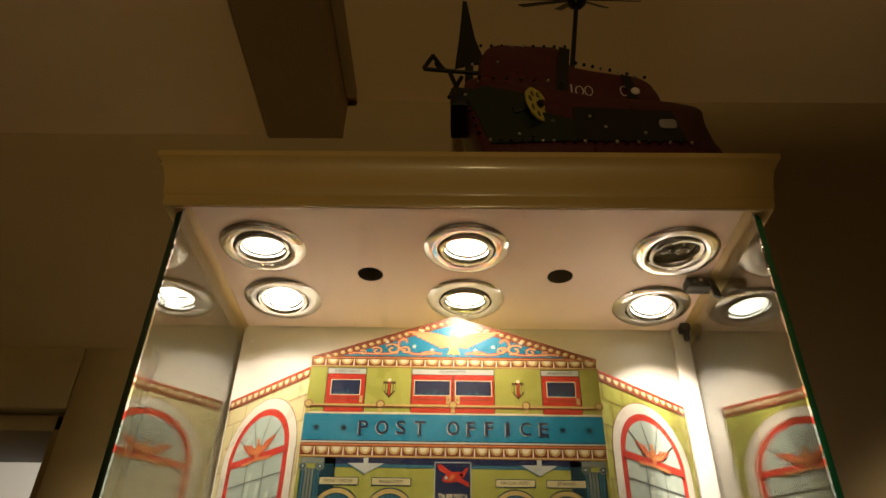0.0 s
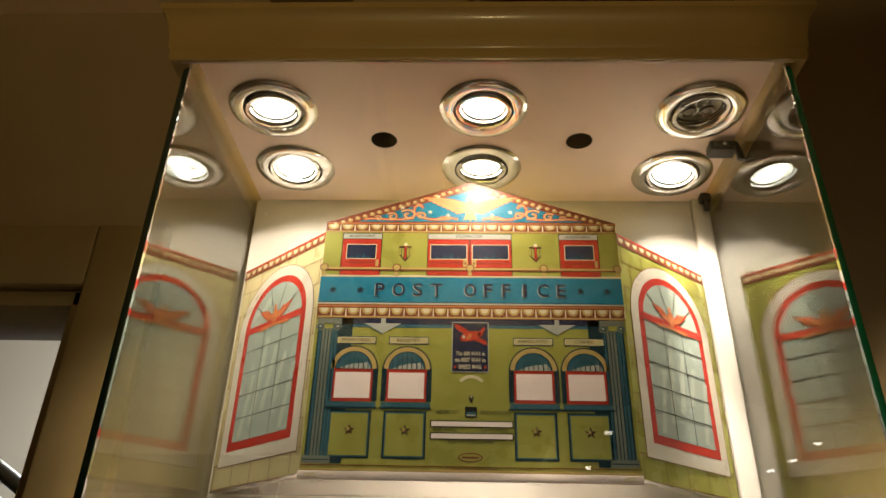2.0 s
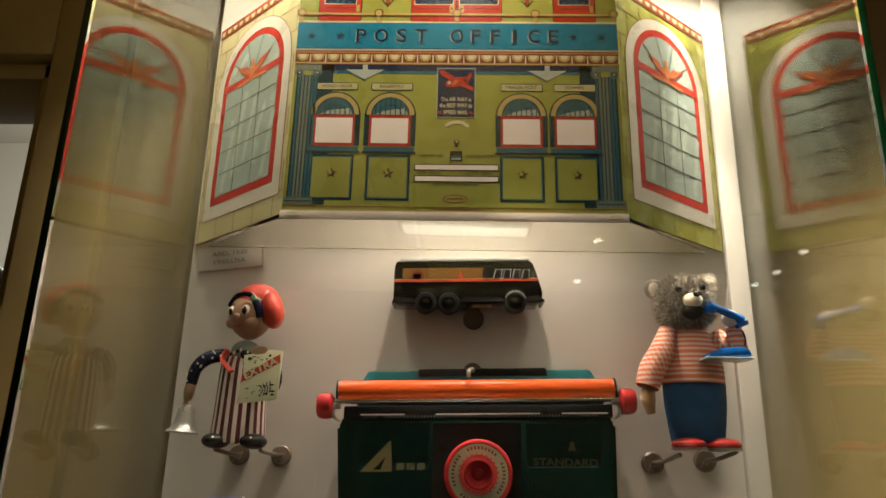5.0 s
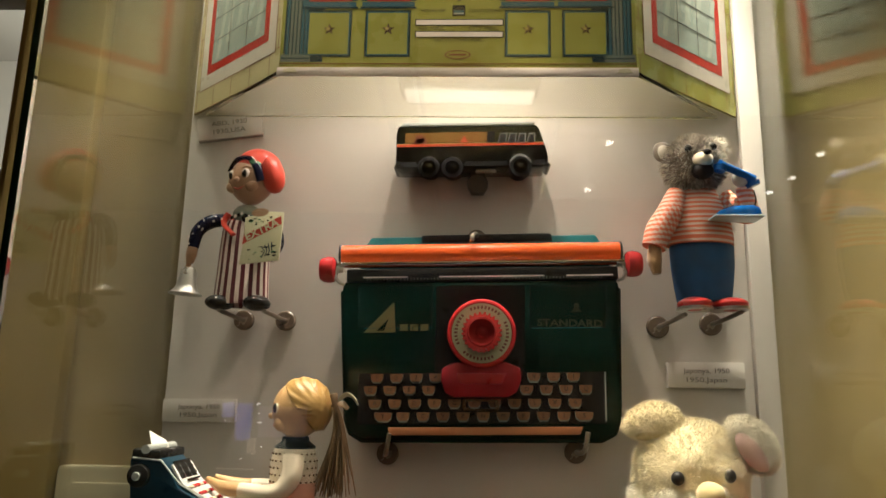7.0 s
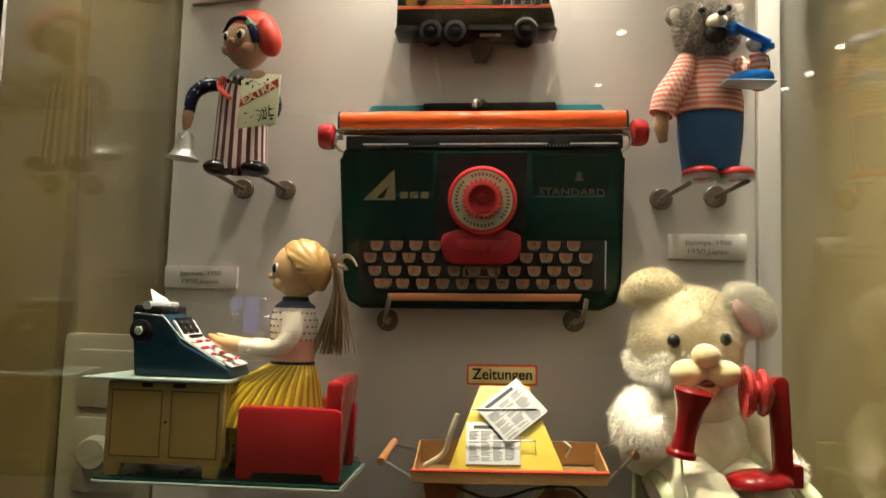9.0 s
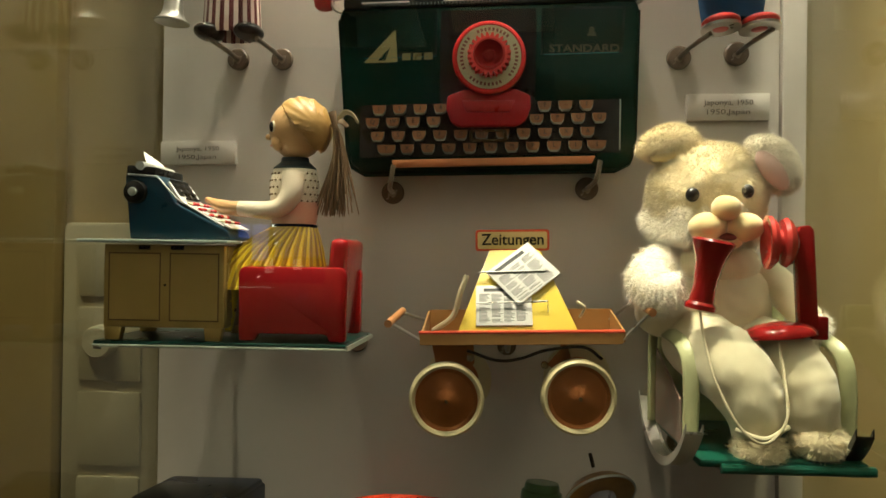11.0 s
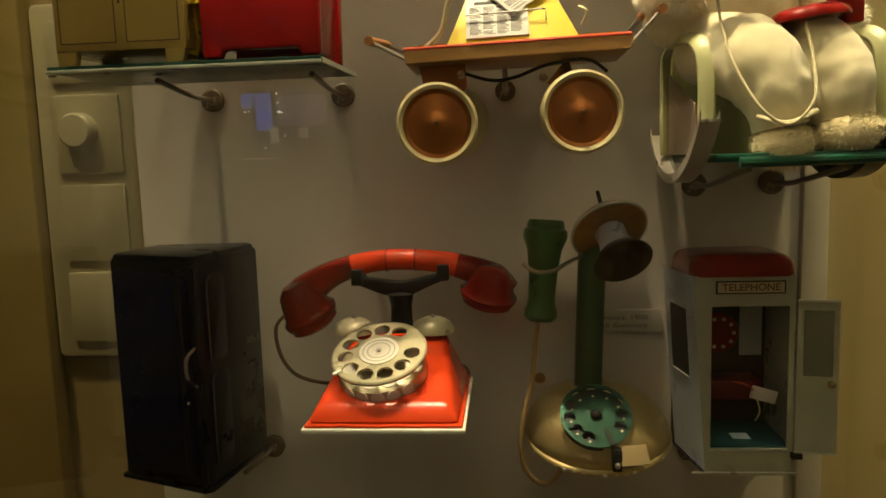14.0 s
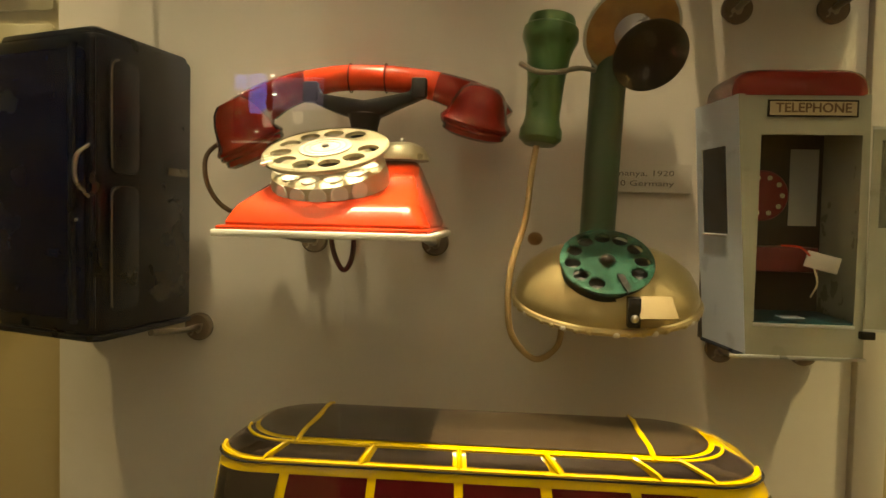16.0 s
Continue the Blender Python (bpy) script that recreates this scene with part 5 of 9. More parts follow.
# letter dial
D_MARK = tin("dial_brown_red_print", (0.13, 0.045, 0.03), 0.35)
DX, DZ = TW + 0.0005, 1.5165
dial = part("dial", lathe([(0.0, 0.000), (0.0270, 0.000), (0.0275, 0.002), (0.0275, 0.0150), (0.0262, 0.0168), (0.0245, 0.0172), (0.0240, 0.0164), (0.0, 0.0164)], 48, facing(DX, FY, DZ)), W_RED, tw, "red letter dial")
part("dial_ring", lathe([(0.0238, 0.0166), (0.0238, 0.0169), (0.0150, 0.0169), (0.0150, 0.0166)], 48, facing(DX, FY, DZ)), tin("dial_cream_green", (0.33, 0.33, 0.19), 0.35), dial, "cream dial ring with tiny letters")
for k in range(44):
    a = radians(360 * k / 44)
    if k % 11 in (4, 5):
        continue
    part("dial_letter", prism(rect(-0.0008, 0.0008, -0.0012, 0.0012), 0.0003, facing(DX + 0.0205 * math.cos(a), FY - 0.0169, DZ + 0.0205 * math.sin(a), roll=math.degrees(a) - 90)), D_MARK, dial, smooth=False)
cog = []
for k in range(24):
    a0 = 2 * math.pi * k / 24
    for da, rr in ((0, 0.0132), (0.07, 0.0160), (0.15, 0.0160), (0.22, 0.0132)):
        cog.append((rr * math.cos(a0 + da), rr * math.sin(a0 + da)))
kb = part("dial_knob", holed(cog, [circle(0, 0, 0.0102, 32)], 0.0085, facing(DX, FY - 0.0166, DZ)), mat("bright_red_plastic", (0.52, 0.05, 0.045), 0.25, vary=0.1, coat=0.3, bump=0.02), dial, "notched red dial knob")
# darker red than the knob's ring, to paint shade into the hollow
part("knob_cup", lathe([(0.0118, 0.0083), (0.0112, 0.0098), (0.0102, 0.0098), (0.0094, 0.0076), (0.0064, 0.0038), (0.0048, 0.0032), (0.0034, 0.0048), (0.0, 0.0052)], 36, facing(DX, FY - 0.0166, DZ)), mat("shaded_red_cup", (0.26, 0.015, 0.016), 0.25, coat=0.3), dial, "hollow dark red knob centre")
# red type lever housing under the dial
hs = [(-0.0315, 1.4895), (-0.0325, 1.4790), (-0.0290, 1.4690), (-0.0220, 1.4655), (0.0220, 1.4665), (0.0290, 1.4705), (0.0325, 1.4800), (0.0315, 1.4905), (0.020, 1.4950), (-0.020, 1.4940)]
part("lever_housing", prism([(DX + x, z) for x, z in hs], 0.0105, facing(0, FY, 0), bevel=0.0030), mat("ruby_plastic", (0.24, 0.013, 0.018), 0.22, vary=0.1, coat=0.3, bump=0.02), tw, "ruby red lever housing")
part("lever_recess", prism([(DX + x, z) for x, z in ((-0.020, 1.4850), (-0.016, 1.4765), (0.016, 1.4770), (0.020, 1.4855))], 0.0012, facing(0, FY - 0.0100, 0), bevel=0.0004), mat("deep_red_plastic", (0.28, 0.015, 0.015), 0.3), tw)
part("chrome_buckle", holed(round_rect(DX - 0.0145, DX + 0.0145, 1.4555, 1.4650, 0.003), [round_rect(DX - 0.0120, DX + 0.0120, 1.4575, 1.4632, 0.002)], 0.003, facing(0, FY - 0.0004, 0)), M_CHROME, tw, "chrome buckle")
for px, pz in ((-0.0600, 1.4190), (0.0965, 1.4235)):
    fixing("typewriter_mount", px, pz, [(px, BACK, pz), (px + 0.001, 0.212, pz + 0.001), (px + 0.003, 0.202, pz + 0.006), (px + 0.005, 0.2005, pz + 0.018)], "clear round mount with nickel hook under the typewriter", 0.0092)
fixing("typewriter_mount", 0.0125, 1.6035, [(0.0125, BACK, 1.6035), (0.012, 0.215, 1.603), (0.009, 0.205, 1.600), (0.0085, 0.203, 1.5945)], "clear round mount with nickel hook above the typewriter", 0.0085)

# ---- newsboy doll ----
D_SKIN = mat("painted_tin_skin", (0.36, 0.20, 0.11), 0.35, vary=0.12, scale=50, coat=0.3)
D_RED = tin("doll_red", (0.50, 0.05, 0.03), 0.3)
D_GREEN = tin("doll_green", (0.05, 0.16, 0.07), 0.3)
D_BLUE = tin("doll_dark_blue", (0.006, 0.008, 0.026), 0.22)
D_CAP = tin("doll_cap_blue", (0.010, 0.018, 0.065), 0.15, coat=0.6)
D_HAIR = mat("doll_auburn_hair", (0.20, 0.07, 0.025), 0.35, coat=0.3)
D_WHITE = tin("doll_cream_stripe", (0.62, 0.52, 0.43), 0.35)
D_STRIPE = tin("doll_dark_stripe", (0.10, 0.015, 0.02), 0.35)
D_BLACK = tin("doll_black", (0.015, 0.014, 0.013), 0.25)


def gather(pieces):
    """One bmesh with a material per piece: (bmesh, material) pairs."""
    bm, mats = bmesh.new(), []
    for piece, material in pieces:
        if material not in mats:
            mats.append(material)
        n = len(bm.faces)
        join(bm, piece)
        bm.faces.ensure_lookup_table()
        for f in bm.faces[n:]:
            f.material_index = mats.index(material)
    return bm, mats


cx, cy = -0.184, 0.205
pieces = []
# striped dungarees: an upright oval drum in vertical strips
N = 40
for k in range(N):
    a0, a1 = 2 * math.pi * k / N, 2 * math.pi * (k + 1) / N
    strip = bmesh.new()
    prof = [(0.0175, 0.0130, 1.608), (0.0200, 0.0150, 1.600), (0.0210, 0.0160, 1.585), (0.0220, 0.0170, 1.560), (0.0232, 0.0180, 1.540), (0.0225, 0.0175, 1.537)]
    cols = [[strip.verts.new((cx + rx * math.cos(a), cy + ry * math.sin(a), z)) for rx, ry, z in prof] for a in (a0, a1)]
    for i in range(len(prof) - 1):
        strip.faces.new((cols[0][i], cols[1][i], cols[1][i + 1], cols[0][i + 1]))
    pieces.append((strip, D_STRIPE if k % 2 else D_WHITE))
pieces.append((lathe([(0, 0.005), (0.015, 0.004), (0.0175, 0.0), (0.0, -0.001)], 24, Matrix.Translation((cx, cy, 1.607)) @ Matrix.Diagonal((1, 0.75, 1, 1))), D_RED))
pieces.append((tube(rounded([(cx - 0.012, cy - 0.012, 1.613), (cx - 0.015, cy - 0.0135, 1.604), (cx - 0.005, cy - 0.0175, 1.594)], 5), 0.0028, 8, flat=0.6), D_RED))
pieces.append((ball((cx + 0.002, cy - 0.008, 1.613), (0.012, 0.008, 0.009)), tin("doll_silver_collar", (0.30, 0.32, 0.27), 0.25, metal=0.4)))
pieces.append((ball((cx + 0.004, cy - 0.014, 1.609), (0.004, 0.003, 0.004)), D_BLACK))
# feet
for fx in (-0.199, -0.168):
    pieces.append((ball((fx, cy - 0.008, 1.5385), (0.0112, 0.015, 0.0065)), D_BLACK))
    pieces.append((ball((fx + 0.001, cy - 0.0185, 1.5400), (0.0038, 0.0036, 0.0022)), D_WHITE))
# arm with the bell
pieces.append((tube(rounded([(-0.202, cy - 0.002, 1.610), (-0.212, cy - 0.010, 1.606), (-0.220, cy - 0.014, 1.597), (-0.2225, cy - 0.015, 1.583)], 6), [0.0056, 0.0058, 0.0052, 0.0044], 14), D_BLUE))
pieces.append((tube(rounded([(-0.2225, cy - 0.015, 1.584), (-0.2235, cy - 0.015, 1.577), (-0.2240, cy - 0.015, 1.570)], 4), [0.0042, 0.0046, 0.0030], 12), D_SKIN))
pieces.append((tube(rounded([(-0.170, cy - 0.006, 1.610), (-0.158, cy - 0.010, 1.602), (-0.152, cy - 0.016, 1.588), (-0.1535, cy - 0.020, 1.577)], 6), [0.0065, 0.0062, 0.0055, 0.0042], 14), D_BLUE))
pieces.append((ball((-0.1535, cy - 0.022, 1.574), 0.0042), M_CHROME))
# head with cap
hx, hy, hz = -0.1815, cy - 0.004, 1.6435
fwd, rgt = Vector((-0.36, -0.93, 0)).normalized(), Vector((0.93, -0.36, 0)).normalized()


def on_face(a, h, out=0.0):
    """A point on the doll's face: a across, h up from the middle of the head."""
    depth = math.sqrt(max(0.05, 1 - (a / 0.0190) ** 2 - (h / 0.0205) ** 2))
    return Vector((hx, hy, hz)) + rgt * a + fwd * (0.0186 * depth + out) + Vector((0, 0, h))


skull = ball((hx, hy, hz), (0.0190, 0.0186, 0.0205), 32, 22)
for v in skull.verts:
    if v.co.z < hz:
        k = 1 - 0.20 * ((hz - v.co.z) / 0.0205) ** 2
        v.co.x, v.co.y = hx + (v.co.x - hx) * k, hy + (v.co.y - hy) * k
pieces.append((skull, D_SKIN))
pieces.append((ball(on_face(0, -0.0030, 0.0006), (0.0026, 0.0024, 0.0022)), D_SKIN))
for a in (-0.0095, 0.0095):
    pieces.append((ball(on_face(a, -0.0072, -0.0034), (0.0058, 0.0040, 0.0052)), D_SKIN))
pieces.append((ball(Vector((hx, hy, hz)) + rgt * 0.0190 + Vector((0, 0, -0.004)), (0.0030, 0.0042, 0.0050)), D_SKIN))
for a in (-0.0070, 0.0068):
    pieces.append((ball(on_face(a, 0.0022, -0.0008), (0.0034, 0.0018, 0.0042)), D_WHITE))
    pieces.append((ball(on_face(a - 0.0004, 0.0018, -0.0002), (0.0026, 0.0016, 0.0036)), D_BLACK))
    pieces.append((ball(on_face(a - 0.0012, 0.0034, 0.0012), 0.0006), D_WHITE))
    pieces.append((tube(rounded([on_face(a - 0.0034, 0.0070), on_face(a, 0.0084), on_face(a + 0.0034, 0.0070)], 4), 0.0005, 6), D_HAIR))
pieces.append((tube(rounded([on_face(-0.0050, -0.0088, 0.0004), on_face(0.0, -0.0108, 0.0006), on_face(0.0055, -0.0086, 0.0004)], 5), [0.0004, 0.0010, 0.0004], 8), D_RED))
pieces.append((ball(Vector((hx, hy, hz)) + rgt * 0.0150 + Vector((0, 0, 0.0010)), (0.0050, 0.0085, 0.0095)), D_HAIR))
# slouched beret: a glossy band slung across the brow, the crown hanging over one ear
UP = Vector((0, 0, 1))
pieces.append((ball(Vector((hx, hy, hz)) + rgt * 0.0030 - fwd * 0.0050 + UP * 0.0110, (0.0205, 0.0195, 0.0190), 32, 20), D_RED))
pieces.append((ball(Vector((hx, hy, hz)) + rgt * 0.0190 - fwd * 0.0030 + UP * 0.0050, (0.0105, 0.013, 0.0165), 28, 18, rot=(0, -16, 0)), D_RED))
brow = rounded([on_face(a, h, 0.0004) for a, h in ((-0.0172, 0.0092), (-0.0130, 0.0135), (-0.0055, 0.0165), (0.0030, 0.0168), (0.0105, 0.0135), (0.0150, 0.0065), (0.0172, -0.0030))], 6)
n_ = len(brow)
for f0, f1, m_ in ((0.0, 0.62, D_BLUE), (0.60, 0.76, D_GREEN), (0.75, 1.0, D_BLUE)):
    seg = brow[int(f0 * n_):min(n_, int(f1 * n_) + 1)]
    pieces.append((tube(seg, 0.0048, 12, flat=0.6), m_))
pieces.append((tube([p + fwd * 0.0022 + UP * 0.0012 for p in brow[1:int(0.40 * n_)]], 0.0014, 8, flat=0.6), mat("doll_bright_blue", (0.03, 0.07, 0.30), 0.2, coat=0.5)))
pieces.append((tube([p + fwd * 0.0024 + UP * 0.0026 for p in brow[int(0.62 * n_):int(0.80 * n_)]], 0.0007, 6), D_WHITE))
# bright printed dots and highlights on the dark sleeves and the collar
rnd = random.Random(8)
for k in range(26):
    q = rnd.random()
    px_, pz_ = float(np.interp(q, [0, 0.35, 0.7, 1], [-0.202, -0.212, -0.220, -0.2225])), float(np.interp(q, [0, 0.35, 0.7, 1], [1.610, 1.606, 1.597, 1.583]))
    pieces.append((ball((px_ + rnd.uniform(-0.005, 0.005), cy - 0.0195 + 0.002 * rnd.random(), pz_ + rnd.uniform(-0.004, 0.005)), rnd.uniform(0.0006, 0.0010), 6, 5), D_WHITE if k % 3 else D_CAP))
for k in range(7):
    pieces.append((ball((cx - 0.008 + 0.0028 * k, cy - 0.0155, 1.6125 - 0.0012 * abs(k - 3)), (0.0012, 0.0010, 0.0016), 8, 6), D_WHITE if k % 2 else D_BLACK))
bm, mats_ = gather(pieces)
solid("newsboy_doll", bm, mats_, (cx, cy, 1.533), "tin newsboy doll in red cap and striped dungarees", "doll")
bell = thing("toy_bell", (-0.2255, cy - 0.015, 1.545), "small silver-grey bell held by the newsboy doll", "bell")
part("cup", lathe([(0.0, 0.022), (0.0045, 0.0215), (0.0065, 0.018), (0.0075, 0.008), (0.0095, 0.003), (0.0132, 0.0), (0.0128, -0.001), (0.0, 0.006)], 30, Matrix.Translation((-0.2255, cy - 0.015, 1.5445)) @ pose(0, 0, 0, 0, 4, 0)), mat("bell_grey_metal", (0.55, 0.52, 0.47), 0.3, 0.8, vary=0.1), bell)
part("handle", tube([(-0.2255, cy - 0.015, 1.565), (-0.2245, cy - 0.015, 1.573)], 0.0022, 8), D_SKIN, bell)
news = thing("toy_newspaper", (-0.170, cy - 0.024, 1.573), "cream tin newspaper with red banner held by the newsboy", "newspaper")
M_NEWS = tin("newspaper_yellowed", (0.60, 0.55, 0.34), 0.4, 0.2)
nm = facing(-0.1630, cy - 0.0265, 1.5890, rz=-8, roll=4)
part("sheet", prism([(-0.0185, -0.0205), (0.0160, -0.0195), (0.0205, 0.0195), (0.010, 0.0215), (-0.0130, 0.0185), (-0.0140, 0.0)], 0.0012, nm, bevel=0.0003), M_NEWS, news)
P = Print(news, nm @ Matrix.Translation((0, 0, 0.0011)))
P.put("red_banner", D_RED, [(-0.0155, -0.0040), (0.0185, 0.0100), (0.0182, 0.0170), (-0.0140, 0.0035)], 1)
P.done()
rnd = random.Random(21)
PN = Print(news, nm @ Matrix.Translation((0, 0, 0.0011)))
for k in range(26):
    u, v = rnd.uniform(-0.012, 0.014), rnd.choice((rnd.uniform(-0.017, -0.007), rnd.uniform(0.011, 0.017)))
    w_, h_ = rnd.uniform(0.0008, 0.0028), rnd.uniform(0.0004, 0.0012)
    PN.put("print_marks", D_BLACK if k % 3 else D_GREEN, [(u - w_, v - h_ * 0.4), (u + w_ * 0.2, v - h_), (u + w_, v + h_ * 0.3), (u - w_ * 0.3, v + h_)], 1)
PN.done()
part("extra_lettering", words("EXTRA", 0.0085, nm @ Matrix.Translation((0.0020, 0.0066, 0.0018)) @ pose(0, 0, 0, 0, 0, 22), 0.030, bold=0.0002), M_NEWS, news)
P = Print(news, nm @ Matrix.Translation((0, 0, 0.0011)))
for k in range(4):
    P.put("print_marks", T_TEAL, stroke([(0.001 + 0.003 * k, -0.0165 + 0.001 * k, 0), (0.004 + 0.002 * k, -0.011, 0), (0.001 + 0.003 * k, -0.007 + 0.001 * k, 0)], 0.0009), 1)
P.put("print_marks", D_SKIN, [(0.0 + 0.0075 * math.cos(a), 0.0215 + 0.0035 * math.sin(a)) for a in np.linspace(0, 2 * math.pi, 15)[:-1]], 1)
P.done()
for px in (-0.1905, -0.1535):
    fixing("doll_mount", px, 1.5285, [(px, BACK, 1.5285), (px - 0.001, 0.210, 1.529), (px - 0.006, 0.190, 1.5315)], "clear round mount with rod under the newsboy doll", 0.0088)

# ---- fur ----
def fur(surface, count, length, width, droop=0.3, seed=3, jitter=0.7):
    """Short tapered hairs standing on the faces of a bmesh, combed a little downwards."""
    rnd = random.Random(seed)
    faces = list(surface.faces)
    cum = np.cumsum([f.calc_area() for f in faces])
    out_v, out_f = [], []
    for _ in range(count):
        f = faces[int(np.searchsorted(cum, rnd.random() * cum[-1]))]
        vs = [v.co for v in f.verts]
        a, b = rnd.random(), rnd.random()
        if a + b > 1:
            a, b = 1 - a, 1 - b
        k = rnd.randrange(1, len(vs) - 1)
        p = vs[0] + a * (vs[k] - vs[0]) + b * (vs[k + 1] - vs[0])
        n = f.normal
        d = (n + Vector((rnd.uniform(-1, 1), rnd.uniform(-1, 1), rnd.uniform(-1, 1))) * jitter + Vector((0, 0, -droop))).normalized()
        ln = length * rnd.uniform(0.6, 1.3)
        s = d.cross(Vector((rnd.uniform(-1, 1), rnd.uniform(-1, 1), rnd.uniform(-1, 1)))).normalized() * width
        q = p + d * ln * 0.55
        tip = p + (d + Vector((0, 0, -droop * 0.6))).normalized() * ln
        i = len(out_v)
        out_v += [p - s, p + s, q - s * 0.7, q + s * 0.7, tip]
        out_f += [(i, i + 1, i + 3, i + 2), (i + 2, i + 3, i + 4)]
    me = bpy.data.meshes.new("fur")
    me.from_pydata([tuple(v) for v in out_v], [], out_f)
    bm = bmesh.new()
    bm.from_mesh(me)
    bpy.data.meshes.remove(me)
    return bm


def crumple(bm, amount, freq):
    """Soft folds in cloth: moves the vertices in and out by noise at two sizes."""
    bm.normal_update()
    for v in bm.verts:
        n = noise.noise(v.co * freq) + 0.5 * noise.noise(v.co * freq * 2.3 + Vector((3, 1, 2)))
        v.co += v.normal * amount * n
    return bm


def plush(name, color, tint=None, rough=0.9):
    return mat(name, color, rough, vary=0.2, scale=120, bump=0.6, fine=1400, sheen=0.4, tint=tint, spec=0.2)


# ---- grey bear with a telephone ----
G_FUR = plush("grizzled_grey_fur", (0.24, 0.19, 0.14), (0.08, 0.06, 0.045))
G_PALE = plush("pale_bear_plush", (0.50, 0.44, 0.34))
G_MUZZLE = plush("cream_muzzle_felt", (0.62, 0.50, 0.34))
G_SHIRT = mat("orange_striped_jersey", (0.58, 0.13, 0.06), 0.8, vary=0.15, bump=0.5, fine=1200)
G_SHIRT2 = mat("cream_jersey_stripe", (0.58, 0.42, 0.32), 0.8, vary=0.12, bump=0.5, fine=1200)
G_DENIM = mat("dark_blue_denim", (0.010, 0.060, 0.15), 0.8, vary=0.45, scale=75, bump=0.6, fine=1600, tint=(0.008, 0.018, 0.035))
G_SHOE = mat("red_shoe_paint", (0.50, 0.03, 0.025), 0.3, coat=0.4)
G_HAND = plush("tan_felt_hand", (0.28, 0.15, 0.06))
M_BLUETOY = mat("bright_blue_plastic", (0.008, 0.10, 0.34), 0.25, vary=0.12, coat=0.3, bump=0.02)


def striped(bm, axis, width, m1, m2, out):
    """Splits a bmesh's faces into two materials by bands along an axis."""
    a, b = bm, bm.copy()
    da = [f for f in a.faces if int(math.floor(f.calc_center_median()[axis] / width)) % 2]
    bmesh.ops.delete(a, geom=da, context="FACES")
    db = [f for f in b.faces if not int(math.floor(f.calc_center_median()[axis] / width)) % 2]
    bmesh.ops.delete(b, geom=db, context="FACES")
    out += [(a, m1), (b, m2)]


bx, by = 0.197, 0.205
pc = []
striped(lathe([(0.0135, 0.045)] + [(0.0135 + 0.0115 * math.sin(min(1, t * 1.15) * math.pi / 2), 0.045 - 0.048 * t) for t in np.linspace(0.02, 1, 48)] + [(0.0, -0.004)], 30, Matrix.Translation((bx, by, 1.5955)) @ Matrix.Diagonal((1.08, 0.8, 1, 1))), 2, 0.0021, G_SHIRT, G_SHIRT2, pc)
pc.append((lathe([(0.0, 0.050), (0.0232, 0.050), (0.0250, 0.046), (0.0245, 0.030), (0.0225, 0.012), (0.0208, 0.001), (0.0, 0.0)], 28, Matrix.Translation((bx + 0.001, by, 1.545)) @ Matrix.Diagonal((1.04, 0.72, 1, 1))), G_DENIM))
for fx in (0.188, 0.216):
    pc.append((ball((fx, by - 0.007, 1.5435), (0.0135, 0.018, 0.0055)), G_SHOE))
    pc.append((prism([(fx + 0.014 * math.cos(a), -(by - 0.007) + 0.019 * math.sin(a)) for a in np.linspace(0, 2 * math.pi, 25)[:-1]], 0.002, Matrix.Translation((0, 0, 1.5385)) @ Matrix.Diagonal((1, -1, 1, 1))), M_STEEL))
arm = tube(rounded([(bx - 0.018, by - 0.003, 1.636), (0.1705, by - 0.010, 1.618), (0.1605, by - 0.013, 1.602), (0.1555, by - 0.014, 1.588)], 40), [0.0085, 0.0105, 0.0110, 0.0095], 18)
striped(arm, 2, 0.0021, G_SHIRT, G_SHIRT2, pc)
pc.append((tube(rounded([(0.1565, by - 0.014, 1.590), (0.1555, by - 0.015, 1.577), (0.1570, by - 0.016, 1.566)], 5), [0.0052, 0.0060, 0.0035], 14), G_HAND))
arm = tube(rounded([(bx + 0.020, by - 0.002, 1.634), (0.226, by - 0.008, 1.622), (0.2340, by - 0.010, 1.618), (0.2330, by - 0.013, 1.628), (0.229, by - 0.016, 1.639)], 34), [0.0085, 0.0085, 0.008, 0.0075, 0.006], 16)
striped(arm, 2, 0.0021, G_SHIRT, G_SHIRT2, pc)
pc.append((ball((0.2265, by - 0.019, 1.6455), (0.0065, 0.007, 0.0075)), G_PALE))
head = ball((0.194, by - 0.004, 1.661), (0.0250, 0.0215, 0.0235), 30, 20, rough=0.10, freq=90)
pc.append((fur(head, 5200, 0.0042, 0.00022, 0.15, 5), G_FUR))
pc.append((fur(head, 2600, 0.0056, 0.00026, 0.10, 6), G_PALE))
pc.append((head, G_FUR))
for ex, ez, rt in ((0.1705, 1.6745, -18), (0.2175, 1.6785, 16)):
    ear = ball((ex, by + 0.002, ez), (0.0085, 0.0045, 0.0095), 20, 14, rot=(0, rt, 0))
    if ex > 0.2:
        pc.append((fur(ear, 500, 0.005, 0.0002, -0.2, 7), G_PALE))
    pc.append((ear, G_PALE if ex > 0.2 else G_FUR))
    pc.append((ball((ex, by - 0.002, ez - 0.001), (0.0055, 0.002, 0.0065), 16, 10, rot=(0, rt, 0)), G_PALE))
pc.append((ball((0.1945, by - 0.0260, 1.6590), (0.0078, 0.0110, 0.0062), rot=(14, 0, 0)), G_MUZZLE))
pc.append((ball((0.1950, by - 0.0370, 1.6618), (0.0032, 0.0026, 0.0024)), D_BLACK))
pc.append((ball((0.1945, by - 0.0235, 1.6500), (0.0088, 0.0085, 0.0068)), M_DARK))
